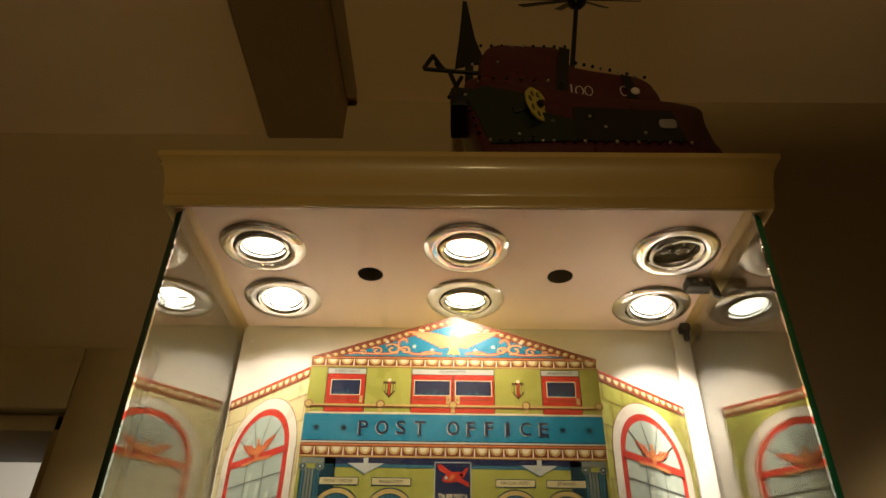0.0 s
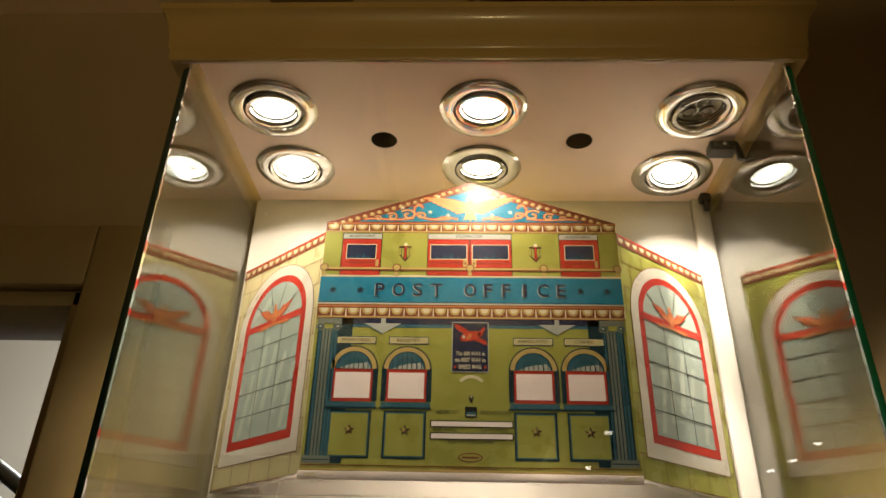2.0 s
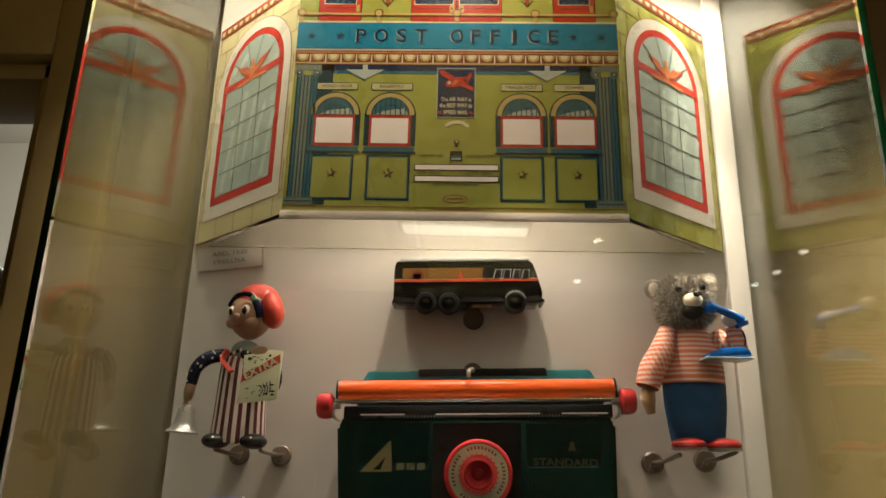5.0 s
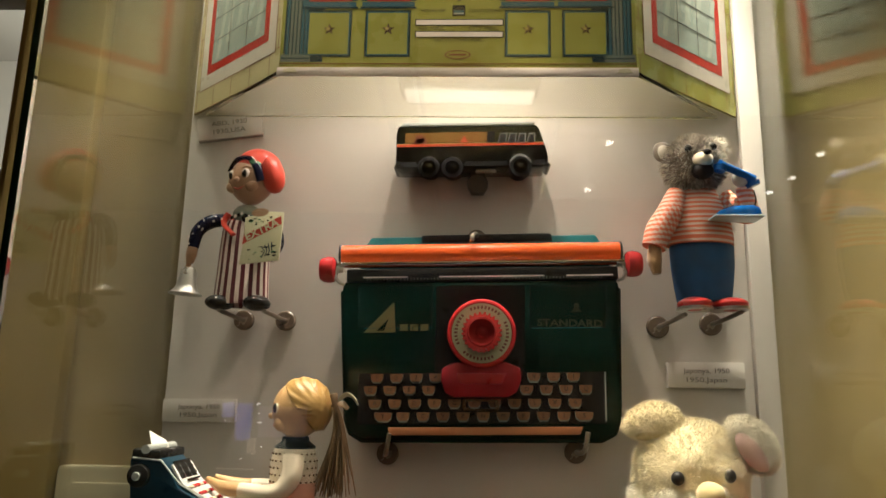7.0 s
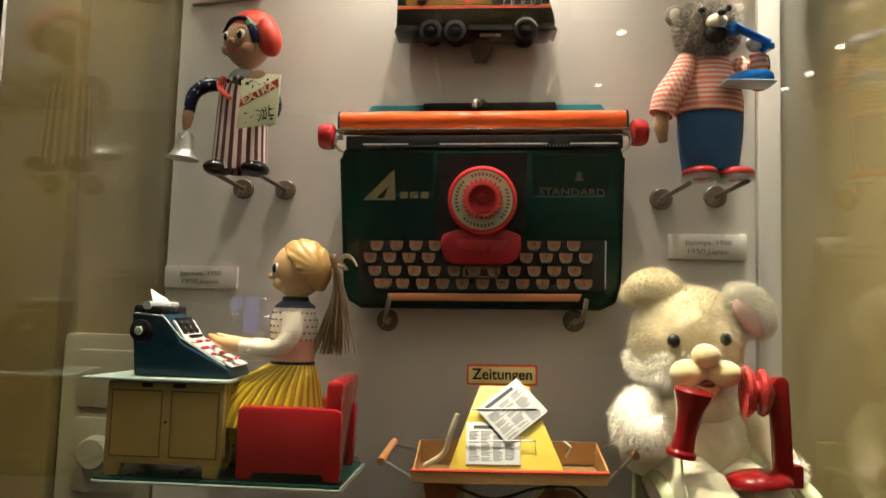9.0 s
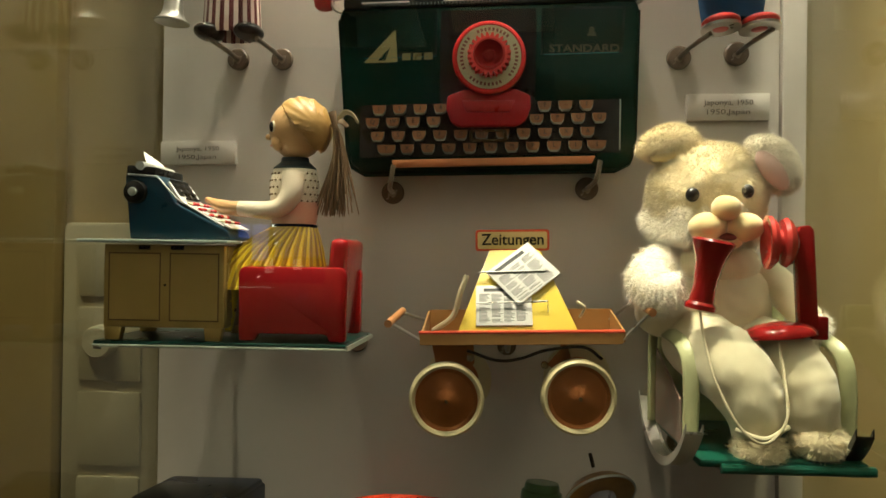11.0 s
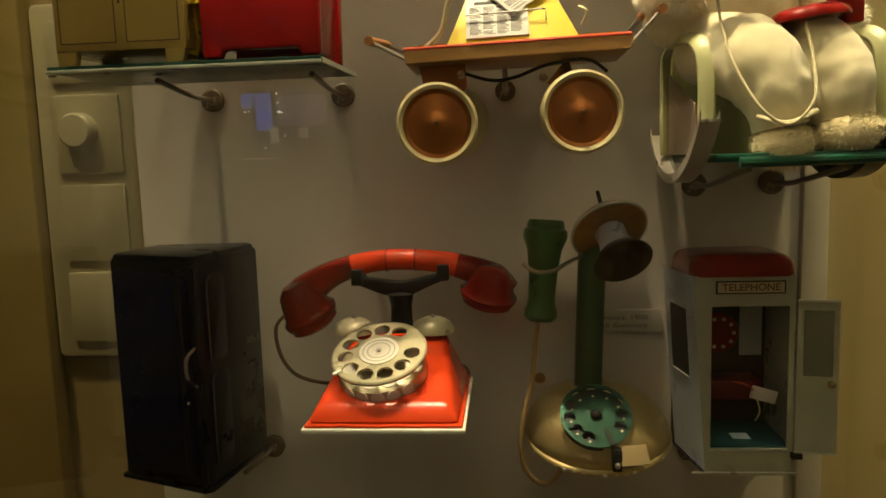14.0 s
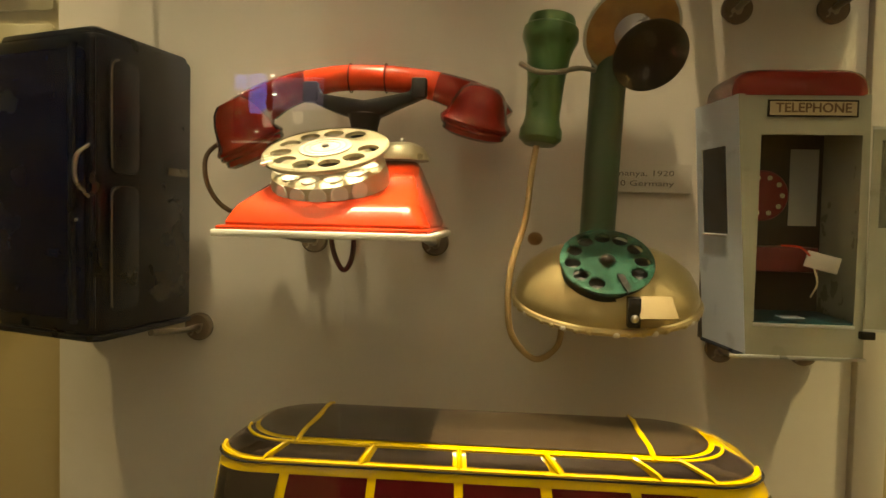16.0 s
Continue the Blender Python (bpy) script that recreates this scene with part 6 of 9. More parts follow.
for ex, ez in ((0.1840, 1.6690), (0.2040, 1.6705)):
    pc.append((ball((ex, by - 0.0245, ez), 0.0030), D_BLACK))
bm, mats_ = gather(pc)
solid("grey_plush_bear", bm, mats_, (bx, by, 1.5385), "grizzled grey plush bear in striped orange jersey and blue trousers", "toy bear")
def shrunk(at, k, shift):
    """Scales about a point, then shifts."""
    return Matrix.Translation(Vector(at) + Vector(shift)) @ Matrix.Diagonal((*k, 1)) @ Matrix.Translation(-Vector(at))


BASE_AT, SET_AT = shrunk((0.2225, by - 0.026, 1.6130), (0.80, 0.9, 0.78), (-0.0045, 0, -0.0012)), shrunk((0.224, by - 0.027, 1.6540), (0.72, 0.9, 0.75), (-0.0040, 0, -0.0065))
tel = thing("blue_toy_telephone", (0.223, by - 0.025, 1.613), "bright blue plastic toy telephone held by the grey bear", "toy telephone")
part("base", moved(prism([(0.2005, 1.6112), (0.2445, 1.6130), (0.2430, 1.6195), (0.236, 1.6225), (0.2160, 1.6212), (0.2030, 1.6160)], 0.020, facing(0, by - 0.016, 0), bevel=0.0012), BASE_AT), M_BLUETOY, tel, "blue telephone base")
part("tray", moved(box(0.198, 0.2465, by - 0.038, by - 0.014, 1.6098, 1.6116, 0.0006), BASE_AT), tin("pale_blue_edge", (0.45, 0.52, 0.55), 0.3), tel)
part("handset", moved(tube(rounded([(0.2035, by - 0.033, 1.6600), (0.210, by - 0.032, 1.6590), (0.222, by - 0.028, 1.6565), (0.235, by - 0.024, 1.6525), (0.2445, by - 0.022, 1.6480)], 6), [0.0062, 0.0042, 0.0040, 0.0044, 0.0058], 14), SET_AT), M_BLUETOY, tel, "blue handset")
part("earpiece", moved(lathe([(0, 0.005), (0.0072, 0.0045), (0.0078, 0.0), (0, -0.001)], 20, Matrix.Translation((0.2435, by - 0.022, 1.6455)) @ pose(0, 0, 0, 0, 160, 0)), SET_AT), M_BLUETOY, tel)
part("mouthpiece", moved(lathe([(0, 0.006), (0.0060, 0.0055), (0.0075, 0.0), (0, -0.001)], 20, Matrix.Translation((0.2045, by - 0.034, 1.6585)) @ pose(0, 0, 0, 0, 195, 0)), SET_AT), M_BLUETOY, tel)
part("cord", moved(tube(rounded([(0.2435, by - 0.022, 1.642), (0.2445, by - 0.024, 1.633), (0.2430, by - 0.024, 1.6255)], 5), 0.0007, 6), BASE_AT), D_BLACK, tel)
for px, pz in ((0.1680, 1.5285), (0.2130, 1.5315)):
    fixing("bear_mount", px, pz, [(px, BACK, pz), (px + 0.002, 0.212, pz + 0.001), (px + 0.012, 0.195, pz + 0.0065)], "clear round mount with rod under the grey bear", 0.0095)

# ---- white bear in a rocking chair ----
Y_FUR = plush("cream_plush_fur", (0.76, 0.68, 0.46), (0.66, 0.54, 0.30))
Y_WHITE = plush("white_plush_fur", (0.78, 0.73, 0.60), (0.68, 0.61, 0.45))
Y_SHINE = mat("shiny_white_fur", (0.80, 0.75, 0.62), 0.40, vary=0.1, bump=0, sheen=0.3)
Y_CLOTH = plush("cream_felt_suit", (0.68, 0.62, 0.42), (0.58, 0.50, 0.30))
Y_NOSE = plush("pale_yellow_felt", (0.60, 0.47, 0.22))
Y_PINK = plush("faded_pink_plush", (0.60, 0.40, 0.32))
Y_EYE = mat("black_glass_eye", (0.012, 0.010, 0.009), 0.3, coat=0.25, bump=0)
pc = []
ty = 0.185
head = ball((0.176, ty + 0.004, 1.4125), (0.0415, 0.034, 0.0405), 40, 28, rough=0.09, freq=60)
pc.append((fur(head, 26000, 0.0042, 0.00014, 0.35, 11, 0.9), Y_FUR))
low = ball((0.1745, ty + 0.002, 1.3945), (0.0400, 0.033, 0.0250), 36, 20, rough=0.16, freq=75)
pc.append((fur(low, 16000, 0.0050, 0.00015, 0.4, 12, 1.0), Y_WHITE))
pc.append((fur(low, 4200, 0.0072, 0.00024, 0.6, 31, 1.2), Y_SHINE))
pc.append((fur(head, 1600, 0.0050, 0.00020, 0.4, 32, 1.0), Y_SHINE))
pc += [(head, Y_FUR), (low, Y_WHITE)]
for place, size, rt, m_ in (((0.1475, ty - 0.002, 1.4515), (0.0215, 0.011, 0.0125), (0, -10, 0), Y_FUR), ((0.2195, ty - 0.007, 1.4365), (0.0155, 0.011, 0.0235), (0, -38, 0), Y_WHITE)):
    ear = ball(place, size, 28, 18, rot=rt, rough=0.12, freq=70)
    pc.append((fur(ear, 9000, 0.0042, 0.00014, 0.4, 13, 0.9), m_))
    pc.append((ear, m_))
pc.append((ball((0.2150, ty - 0.0165, 1.4310), (0.0078, 0.004, 0.0165), rot=(0, -38, 0)), Y_PINK))
pc.append((ball((0.1465, ty - 0.008, 1.4420), (0.0140, 0.004, 0.0045), rot=(0, -10, 0)), Y_NOSE))
pc.append((ball((0.1775, ty - 0.0360, 1.4030), (0.0098, 0.009, 0.0088), rough=0.05, freq=90), Y_NOSE))
for mx in (0.1668, 0.1905):
    pc.append((ball((mx, ty - 0.0315, 1.3905), (0.0132, 0.0105, 0.0098), rough=0.06, freq=90), Y_NOSE))
pc.append((ball((0.1775, ty - 0.0290, 1.3805), (0.0130, 0.009, 0.0066)), Y_NOSE))
pc.append((ball((0.1785, ty - 0.0350, 1.3832), (0.0065, 0.004, 0.0030)), mat("red_felt_mouth", (0.17, 0.03, 0.02), 0.8)))
for ex, ez in ((0.1575, 1.4125), (0.1940, 1.4150)):
    pc.append((ball((ex, ty - 0.0275, ez), (0.0047, 0.0042, 0.0050)), Y_EYE))
# body and limbs in a felt suit
pc.append((ball((0.182, ty + 0.006, 1.336), (0.0410, 0.030, 0.0440), 60, 44, rough=0.07, freq=80), Y_CLOTH))
pc.append((ball((0.180, ty + 0.000, 1.365), (0.0330, 0.028, 0.0180), 28, 18), Y_CLOTH))
arm = tube(rounded([(0.148, ty + 0.000, 1.368), (0.134, ty - 0.012, 1.356), (0.136, ty - 0.024, 1.345), (0.1515, ty - 0.030, 1.3475)], 7), [0.0150, 0.0165, 0.0160, 0.0120], 20)
pc.append((fur(arm, 11000, 0.0058, 0.00015, 0.4, 15), Y_WHITE))
pc.append((fur(arm, 900, 0.0075, 0.00024, 0.6, 33, 1.0), Y_SHINE))
pc.append((arm, Y_WHITE))
pc.append((ball((0.1430, ty - 0.006, 1.3290), (0.0190, 0.017, 0.0170), 24, 16, rough=0.08), Y_CLOTH))
arm = tube(rounded([(0.214, ty + 0.004, 1.362), (0.229, ty - 0.004, 1.346), (0.236, ty - 0.018, 1.332), (0.2395, ty - 0.024, 1.3235)], 7), [0.0120, 0.0125, 0.0110, 0.0090], 18)
pc.append((fur(ball((0.2400, ty - 0.026, 1.3225), (0.0100, 0.010, 0.0110)), 900, 0.0052, 0.0002, 0.3, 16), Y_WHITE))
pc.append((arm, Y_CLOTH))
pc.append((ball((0.2400, ty - 0.026, 1.3225), (0.0095, 0.0095, 0.0105)), Y_WHITE))
for pts, rr in (([(0.164, ty - 0.004, 1.312), (0.177, ty - 0.046, 1.2985), (0.1860, ty - 0.060, 1.280), (0.1900, ty - 0.062, 1.258)], [0.0230, 0.0250, 0.0205, 0.0150]), ([(0.206, ty - 0.002, 1.312), (0.2165, ty - 0.042, 1.3020), (0.2225, ty - 0.056, 1.283), (0.2250, ty - 0.058, 1.262)], [0.0195, 0.0205, 0.0190, 0.0160])):
    pc.append((crumple(tube(rounded(pts, 14), rr, 44), 0.0016, 75), Y_CLOTH))
for fx, fz, m_ in ((0.1900, 1.2480, Y_FUR), (0.2270, 1.2545, Y_FUR)):
    foot = ball((fx, ty - 0.064, fz), (0.0165, 0.015, 0.0125), 24, 16, rough=0.08)
    pc.append((fur(foot, 1500, 0.0034, 0.0002, 0.2, 17), m_))
    pc.append((foot, m_))
pc.append((tube(rounded([(0.171, ty - 0.077, 1.2640), (0.1865, ty - 0.083, 1.2600), (0.2030, ty - 0.077, 1.2665)], 5), 0.0016, 8), Y_CLOTH))
bm, mats_ = gather(pc)
solid("white_plush_bear", bm, mats_, (0.18, ty, 1.245), "cream and white plush bear seated in a rocking chair", "toy bear")

R_RED = mat("glossy_dark_red_plastic", (0.21, 0.007, 0.008), 0.18, vary=0.1, coat=0.5, bump=0.01)
rt = thing("red_candlestick_telephone", (0.215, ty - 0.050, 1.322), "glossy red toy candlestick telephone on the white bear's lap", "toy telephone")
part("base", lathe([(0, 0.0095), (0.006, 0.0090), (0.014, 0.0075), (0.0185, 0.0050), (0.0205, 0.002), (0.0205, 0.0), (0, 0)], 40, Matrix.Translation((0.2090, ty - 0.048, 1.3190)) @ pose(0, 0, 0, 0, -6, 0) @ Matrix.Diagonal((1.12, 0.95, 1, 1))), R_RED, rt, "round red base")
part("bracket", box(0.2285, 0.2390, ty - 0.050, ty - 0.038, 1.3170, 1.3320, 0.0012), R_RED, rt)
part("column", prism([(0.2200, 1.3240), (0.2320, 1.3225), (0.2285, 1.3880), (0.2255, 1.3915), (0.2195, 1.3905), (0.2165, 1.3840)], 0.008, facing(0, ty - 0.044, 0), bevel=0.0010), R_RED, rt, "flat red column")
horn_m = Matrix.Translation((0.2150, ty - 0.0480, 1.3800)) @ pose(0, 0, 0, 0, -90, -8)
part("transmitter", lathe([(0.0, -0.004), (0.0060, -0.004), (0.0145, 0.000), (0.0165, 0.0030), (0.0150, 0.0055), (0.0080, 0.0060), (0.0080, 0.0085), (0.0150, 0.0095), (0.0178, 0.0125), (0.0178, 0.0150), (0.0145, 0.0152), (0.0060, 0.0105), (0, 0.0100)], 36, horn_m), mat("worn_red_plastic", (0.45, 0.035, 0.03), 0.25, vary=0.2, coat=0.4), rt, "two-disc red transmitter")
part("receiver", lathe([(0.0, 0.046), (0.0120, 0.0462), (0.0138, 0.0445), (0.0130, 0.0420), (0.0092, 0.032), (0.0072, 0.016), (0.0082, 0.005), (0.0100, 0.003), (0.0100, 0.0), (0, -0.0005)], 34, Matrix.Translation((0.1560, ty - 0.052, 1.3360)) @ pose(0, 0, 0, 4, 10, 0)), R_RED, rt, "red bell-shaped receiver")
M_CORD = mat("cream_cord", (0.55, 0.48, 0.30), 0.7, bump=0.3)
part("cord", tube(rounded([(0.1560, ty - 0.052, 1.336), (0.1570, ty - 0.060, 1.316), (0.1600, ty - 0.075, 1.292), (0.1700, ty - 0.088, 1.268), (0.1840, ty - 0.090, 1.259), (0.1980, ty - 0.086, 1.272), (0.2025, ty - 0.072, 1.295), (0.2020, ty - 0.062, 1.316)], 7), 0.0009, 8), M_CORD, rt, "thin cream cord")

C_GREEN = tin("rocker_pale_green", (0.42, 0.42, 0.22), 0.35)
C_DKGREEN = tin("rocker_green", (0.012, 0.075, 0.045), 0.3)
C_SILVER = tin("rocker_bare_tin", (0.50, 0.47, 0.40), 0.3, metal=0.5)
ch = thing("rocking_chair", (0.195, ty, 1.235), "tin toy rocking chair, pale green with silver rockers", "rocking chair")
part("seat", box(0.150, 0.252, ty - 0.075, ty + 0.040, 1.2395, 1.2445, 0.0015), C_DKGREEN, ch, "green tin seat")
part("seat_front", tube([(0.163, ty - 0.076, 1.2395), (0.255, ty - 0.076, 1.2400)], 0.0032, 10), C_DKGREEN, ch)
part("backrest", box(0.150, 0.245, ty + 0.034, ty + 0.040, 1.243, 1.335, 0.002), C_GREEN, ch)
for sx, k in ((0.1450, -1), (0.2440, 1)):
    pts = [(sx, ty + 0.030, 1.245), (sx, ty + 0.030, 1.300), (sx, ty + 0.020, 1.3155), (sx, ty - 0.020, 1.3165), (sx + 0.004, ty - 0.045, 1.3090), (sx + 0.006, ty - 0.052, 1.290), (sx + 0.006, ty - 0.052, 1.250)]
    part("armrest", tube(rounded(pts, 6), 0.0052, 10, flat=0.45), C_GREEN, ch, "pale green tin armrest")
    part("side_panel", prism([(-ty - 0.028, 1.245), (-ty + 0.045, 1.245), (-ty + 0.040, 1.275), (-ty - 0.028, 1.300)], 0.0012, Matrix.Translation((sx - k * 0.002, 0, 0)) @ Matrix(((0, 0, 1, 0), (-1, 0, 0, 0), (0, 1, 0, 0), (0, 0, 0, 1)))), mat("litho_floral_panel", (0.22, 0.10, 0.08), 0.35, vary=0.6, scale=140, tint=(0.10, 0.16, 0.12)), ch, "small printed side panel")
    o = -1 if k < 0 else 1
    rx = sx - 0.001 * o
    arc = [Vector((rx + 0.003 * o * math.cos(a), ty - 0.016 + 0.080 * math.sin(a), 1.302 - 0.074 * math.cos(a))) for a in np.linspace(-0.95, 1.02, 22)]
    arc = [Vector((p.x, 2 * (ty - 0.016) - p.y, p.z)) for p in arc]
    rk = bmesh.new()
    rows_ = []
    for q in arc:
        rows_.append([rk.verts.new(q + Vector((dx, 0, dz))) for dx, dz in ((-0.0055, -0.0012), (0.0055, -0.0012), (0.0055, 0.0048), (0.0046, 0.0048), (0.0046, 0.0004), (-0.0046, 0.0004), (-0.0046, 0.0048), (-0.0055, 0.0048))])
    for a, b in zip(rows_, rows_[1:]):
        for j in range(8):
            rk.faces.new((a[j], a[(j + 1) % 8], b[(j + 1) % 8], b[j]))
    rk.faces.new(rows_[0])
    rk.faces.new(rows_[-1][::-1])
    part("rocker", rk, C_SILVER if k < 0 else tin("rocker_black", (0.02, 0.02, 0.02), 0.3), ch, "curved tin rocker")
for px in (0.171, 0.226):
    fixing("chair_mount", px, 1.2230, [(px, BACK, 1.2230), (px, 0.200, 1.2235), (px, 0.145, 1.2315), (px, 0.118, 1.2355)], "clear round mount with long rod under the rocking chair", 0.009)

# ---- typist doll at her desk ----
S_CREAM = tin("desk_tan", (0.30, 0.20, 0.055), 0.3)
S_TRIM = tin("desk_brown_line", (0.10, 0.05, 0.015), 0.4)
S_TOP = tin("desk_top_pale_green", (0.36, 0.40, 0.34), 0.3)
S_GREEN = tin("base_dark_green", (0.006, 0.030, 0.022), 0.3)
S_EDGE = tin("base_pale_edge", (0.36, 0.38, 0.30), 0.35, 0.3)
S_RED = tin("armchair_red", (0.30, 0.009, 0.012), 0.16, coat=0.6)
S_BLUE = tin("little_typewriter_blue", (0.007, 0.028, 0.045), 0.3)
GY = 0.117
base = thing("typist_toy_platform", (-0.158, 0.157, 1.305), "green tin base plate of the typist toy on wall mounts", "toy base")
part("plate", prism([(-0.2430, -0.117), (-0.0735, -0.117), (-0.0700, -0.196), (-0.2430, -0.196)], 0.0035, Matrix.Translation((0, 0, 1.3060)) @ Matrix.Diagonal((1, -1, 1, 1)), bevel=0.0008), S_GREEN, base, "dark green plate")
part("front_edge", box(-0.2435, -0.0735, GY - 0.0012, GY + 0.0006, 1.3052, 1.3072, 0.0004), S_EDGE, base, "worn pale front edge")
part("side_edge", prism([(-0.0735, -0.1175), (-0.0700, -0.196), (-0.0685, -0.196), (-0.0722, -0.1175)], 0.003, Matrix.Translation((0, 0, 1.3054)) @ Matrix.Diagonal((1, -1, 1, 1))), S_EDGE, base)
part("corner_tab", lathe([(0, 0.0012), (0.0022, 0.001), (0.0026, 0)], 12, Matrix.Translation((-0.241, GY + 0.002, 1.3045)) @ pose(0, 0, 0, 180, 0, 0)), M_STEEL, base)
for px in (-0.190, -0.088):
    fixing("typist_mount", px, 1.2975, [(px, BACK, 1.2975), (px, 0.200, 1.2980), (px, 0.150, 1.3030)], "clear round mount with rod under the typist toy", 0.0088)
desk = thing("tin_desk", (-0.198, 0.150, 1.310), "tan tin desk with two doors and a drawer end", "toy desk")
X0, X1 = -0.2385, -0.1560
part("carcass", box(X0, X1, GY + 0.004, 0.178, 1.3180, 1.3735, 0.0012), S_CREAM, desk, "tan tin carcass")
for fx in (X0 + 0.004, X1 - 0.010):
    for fy in (GY + 0.004, 0.170):
        part("foot", prism([(fx - 0.003, 1.3095), (fx + 0.007, 1.3095), (fx + 0.009, 1.3190), (fx - 0.004, 1.3190)], 0.006, facing(0, fy + 0.0065, 0), bevel=0.0006), S_CREAM, desk)
part("desk_top", prism([(-0.2535, -0.1135), (-0.1520, -0.1135), (-0.1500, -0.183), (-0.2400, -0.183)], 0.0022, Matrix.Translation((0, 0, 1.3745)) @ Matrix.Diagonal((1, -1, 1, 1)), bevel=0.0006), S_TOP, desk, "pale green overhanging top")
P = Print(desk, facing(0, GY + 0.004, 0))
mid = (X0 + X1) / 2 + 0.001
for k, (a, b) in enumerate(((X0 + 0.0035, mid - 0.0030), (mid + 0.0030, X1 - 0.0035))):
    P.put(f"door#{k}", S_TRIM, rect(a, b, 1.3225, 1.3680), 1)
    P.put(f"door#{k}", S_CREAM, rect(a + 0.0009, b - 0.0009, 1.3234, 1.3671), 2)
P.put("hinge_marks", D_BLACK, circle(mid, 1.3465, 0.0009, 10), 2)
P.put("top_marks", D_BLACK, rect(X0 + 0.024, X0 + 0.032, 1.3700, 1.3728), 2)
P.put("top_marks", D_BLACK, rect(X0 + 0.046, X0 + 0.055, 1.3700, 1.3728), 2)
P.done()
for k in range(4):
    z = 1.3240 + 0.0125 * k
    dr = part("drawer", box(X1 - 0.0002, X1 + 0.0008, GY + 0.008, GY + 0.034, z, z + 0.0112, 0.0003), S_CREAM, desk)
    part("drawer_knob", ball((X1 + 0.0015, GY + 0.020, z + 0.0055), 0.0014, 10, 8), S_TRIM, dr)
# little typewriter on the desk
lt = thing("little_tin_typewriter", (-0.192, 0.145, 1.3767), "small dark blue tin typewriter with a paper sheet", "toy typewriter")
body = [(-0.2225, 1.3770), (-0.1530, 1.3770), (-0.1560, 1.3835), (-0.1900, 1.4005), (-0.2000, 1.4150), (-0.2060, 1.4210), (-0.2240, 1.4225), (-0.2265, 1.4190)]
part("body", prism(body, 0.042, facing(0, 0.166, 0), bevel=0.0016), S_BLUE, lt, "dark blue tin body")
part("deck", prism([(-0.1985, 1.4152), (-0.1895, 1.4020), (-0.1545, 1.3845), (-0.1540, 1.3852), (-0.1885, 1.4032), (-0.1975, 1.4160)], 0.036, facing(0, 0.163, 0)), tin("typewriter_deck_white", (0.55, 0.52, 0.47), 0.35), lt, "white printed key deck")
for r in range(4):
    for k in range(6):
        x = -0.1835 + 0.0074 * r
        part("key", ball((x, 0.1295 + 0.0060 * k, 1.4015 - 0.0040 * r), (0.0021, 0.0020, 0.0013), 10, 6), W_RED if (r + k) % 3 else T_CREAM, lt)
part("carriage", moved(box(-0.010, 0.010, 0.1232, 0.1675, -0.0035, 0.0035, 0.0012), Matrix.Translation((-0.2150, 0, 1.4225)) @ pose(0, 0, 0, 0, 4, 0)), D_BLACK, lt, "black carriage")
part("roller", tube([(-0.2150, 0.1215, 1.4262), (-0.2150, 0.1690, 1.4262)], 0.0030, 12), T_GREY, lt, "pale paper roller")
for k, (a, b) in enumerate(((0.130, 0.138), (0.1395, 0.149), (0.1505, 0.159))):
    part("deck_panel", moved(box(-0.0060, 0.0060, a, b, 0, 0.0006), Matrix.Translation((-0.1945, 0, 1.4112)) @ pose(0, 0, 0, 0, 56, 0)), D_BLACK, lt, "printed dark panel")
for k in range(4):
    part("type_bar", box(-0.1985 + 0.003 * k, -0.1970 + 0.003 * k, 0.130 + 0.002 * k, 0.158, 1.4165 - 0.0040 * k, 1.4180 - 0.0040 * k, 0.0003), D_BLACK, lt)
kn = part("knob", lathe([(0, 0.0055), (0.0030, 0.0055), (0.0034, 0.0045), (0.0072, 0.0035), (0.0080, 0.0020), (0.0080, 0.0), (0, 0)], 26, facing(-0.2185, 0.1242, 1.4085)), D_BLACK, lt, "black roller knob")
part("knob_cap", lathe([(0, 0.0014), (0.0026, 0.0010), (0.0030, 0)], 18, facing(-0.2185, 0.1187, 1.4085)), T_GREY, kn)
part("paper", prism([(-0.014, 0.0), (0.012, 0.0), (0.008, 0.0190), (-0.007, 0.0270)], 0.0004, Matrix.Translation((-0.2075, 0.1430, 1.4140)) @ pose(0, 0, 0, 62, 0, 78)), mat("typing_paper", (0.74, 0.68, 0.60), 0.6, vary=0.06), lt, "curled white paper sheet")
part("rail", tube([(-0.224, 0.1235, 1.4205), (-0.204, 0.1235, 1.4190), (-0.190, 0.1235, 1.4040), (-0.158, 0.1235, 1.3860)], 0.0008, 6), T_GREY, lt, "pale edge line")
# armchair
ac = thing("red_tin_armchair", (-0.112, 0.150, 1.310), "glossy red tin armchair", "toy armchair")
side_o = [(-0.1460, 1.3105), (-0.1350, 1.3105), (-0.1340, 1.3155), (-0.0870, 1.3155), (-0.0860, 1.3105), (-0.0745, 1.3105), (-0.0740, 1.3560), (-0.0775, 1.3600), (-0.1430, 1.3600), (-0.1465, 1.3565)]
for y in (GY + 0.012, 0.184):
    part("arm_side", prism(side_o, 0.010, facing(0, y, 0), bevel=0.0022), S_RED, ac, "red arm side")
part("seat", box(-0.144, -0.080, GY + 0.011, 0.175, 1.3200, 1.3420, 0.003), S_RED, ac)
part("backrest", moved(box(-0.006, 0.006, GY + 0.004, 0.186, 0.0, 0.066, 0.0045, 3), Matrix.Translation((-0.0845, 0, 1.3130)) @ pose(0, 0, 0, 0, 4, 0)), S_RED, ac, "padded red back")
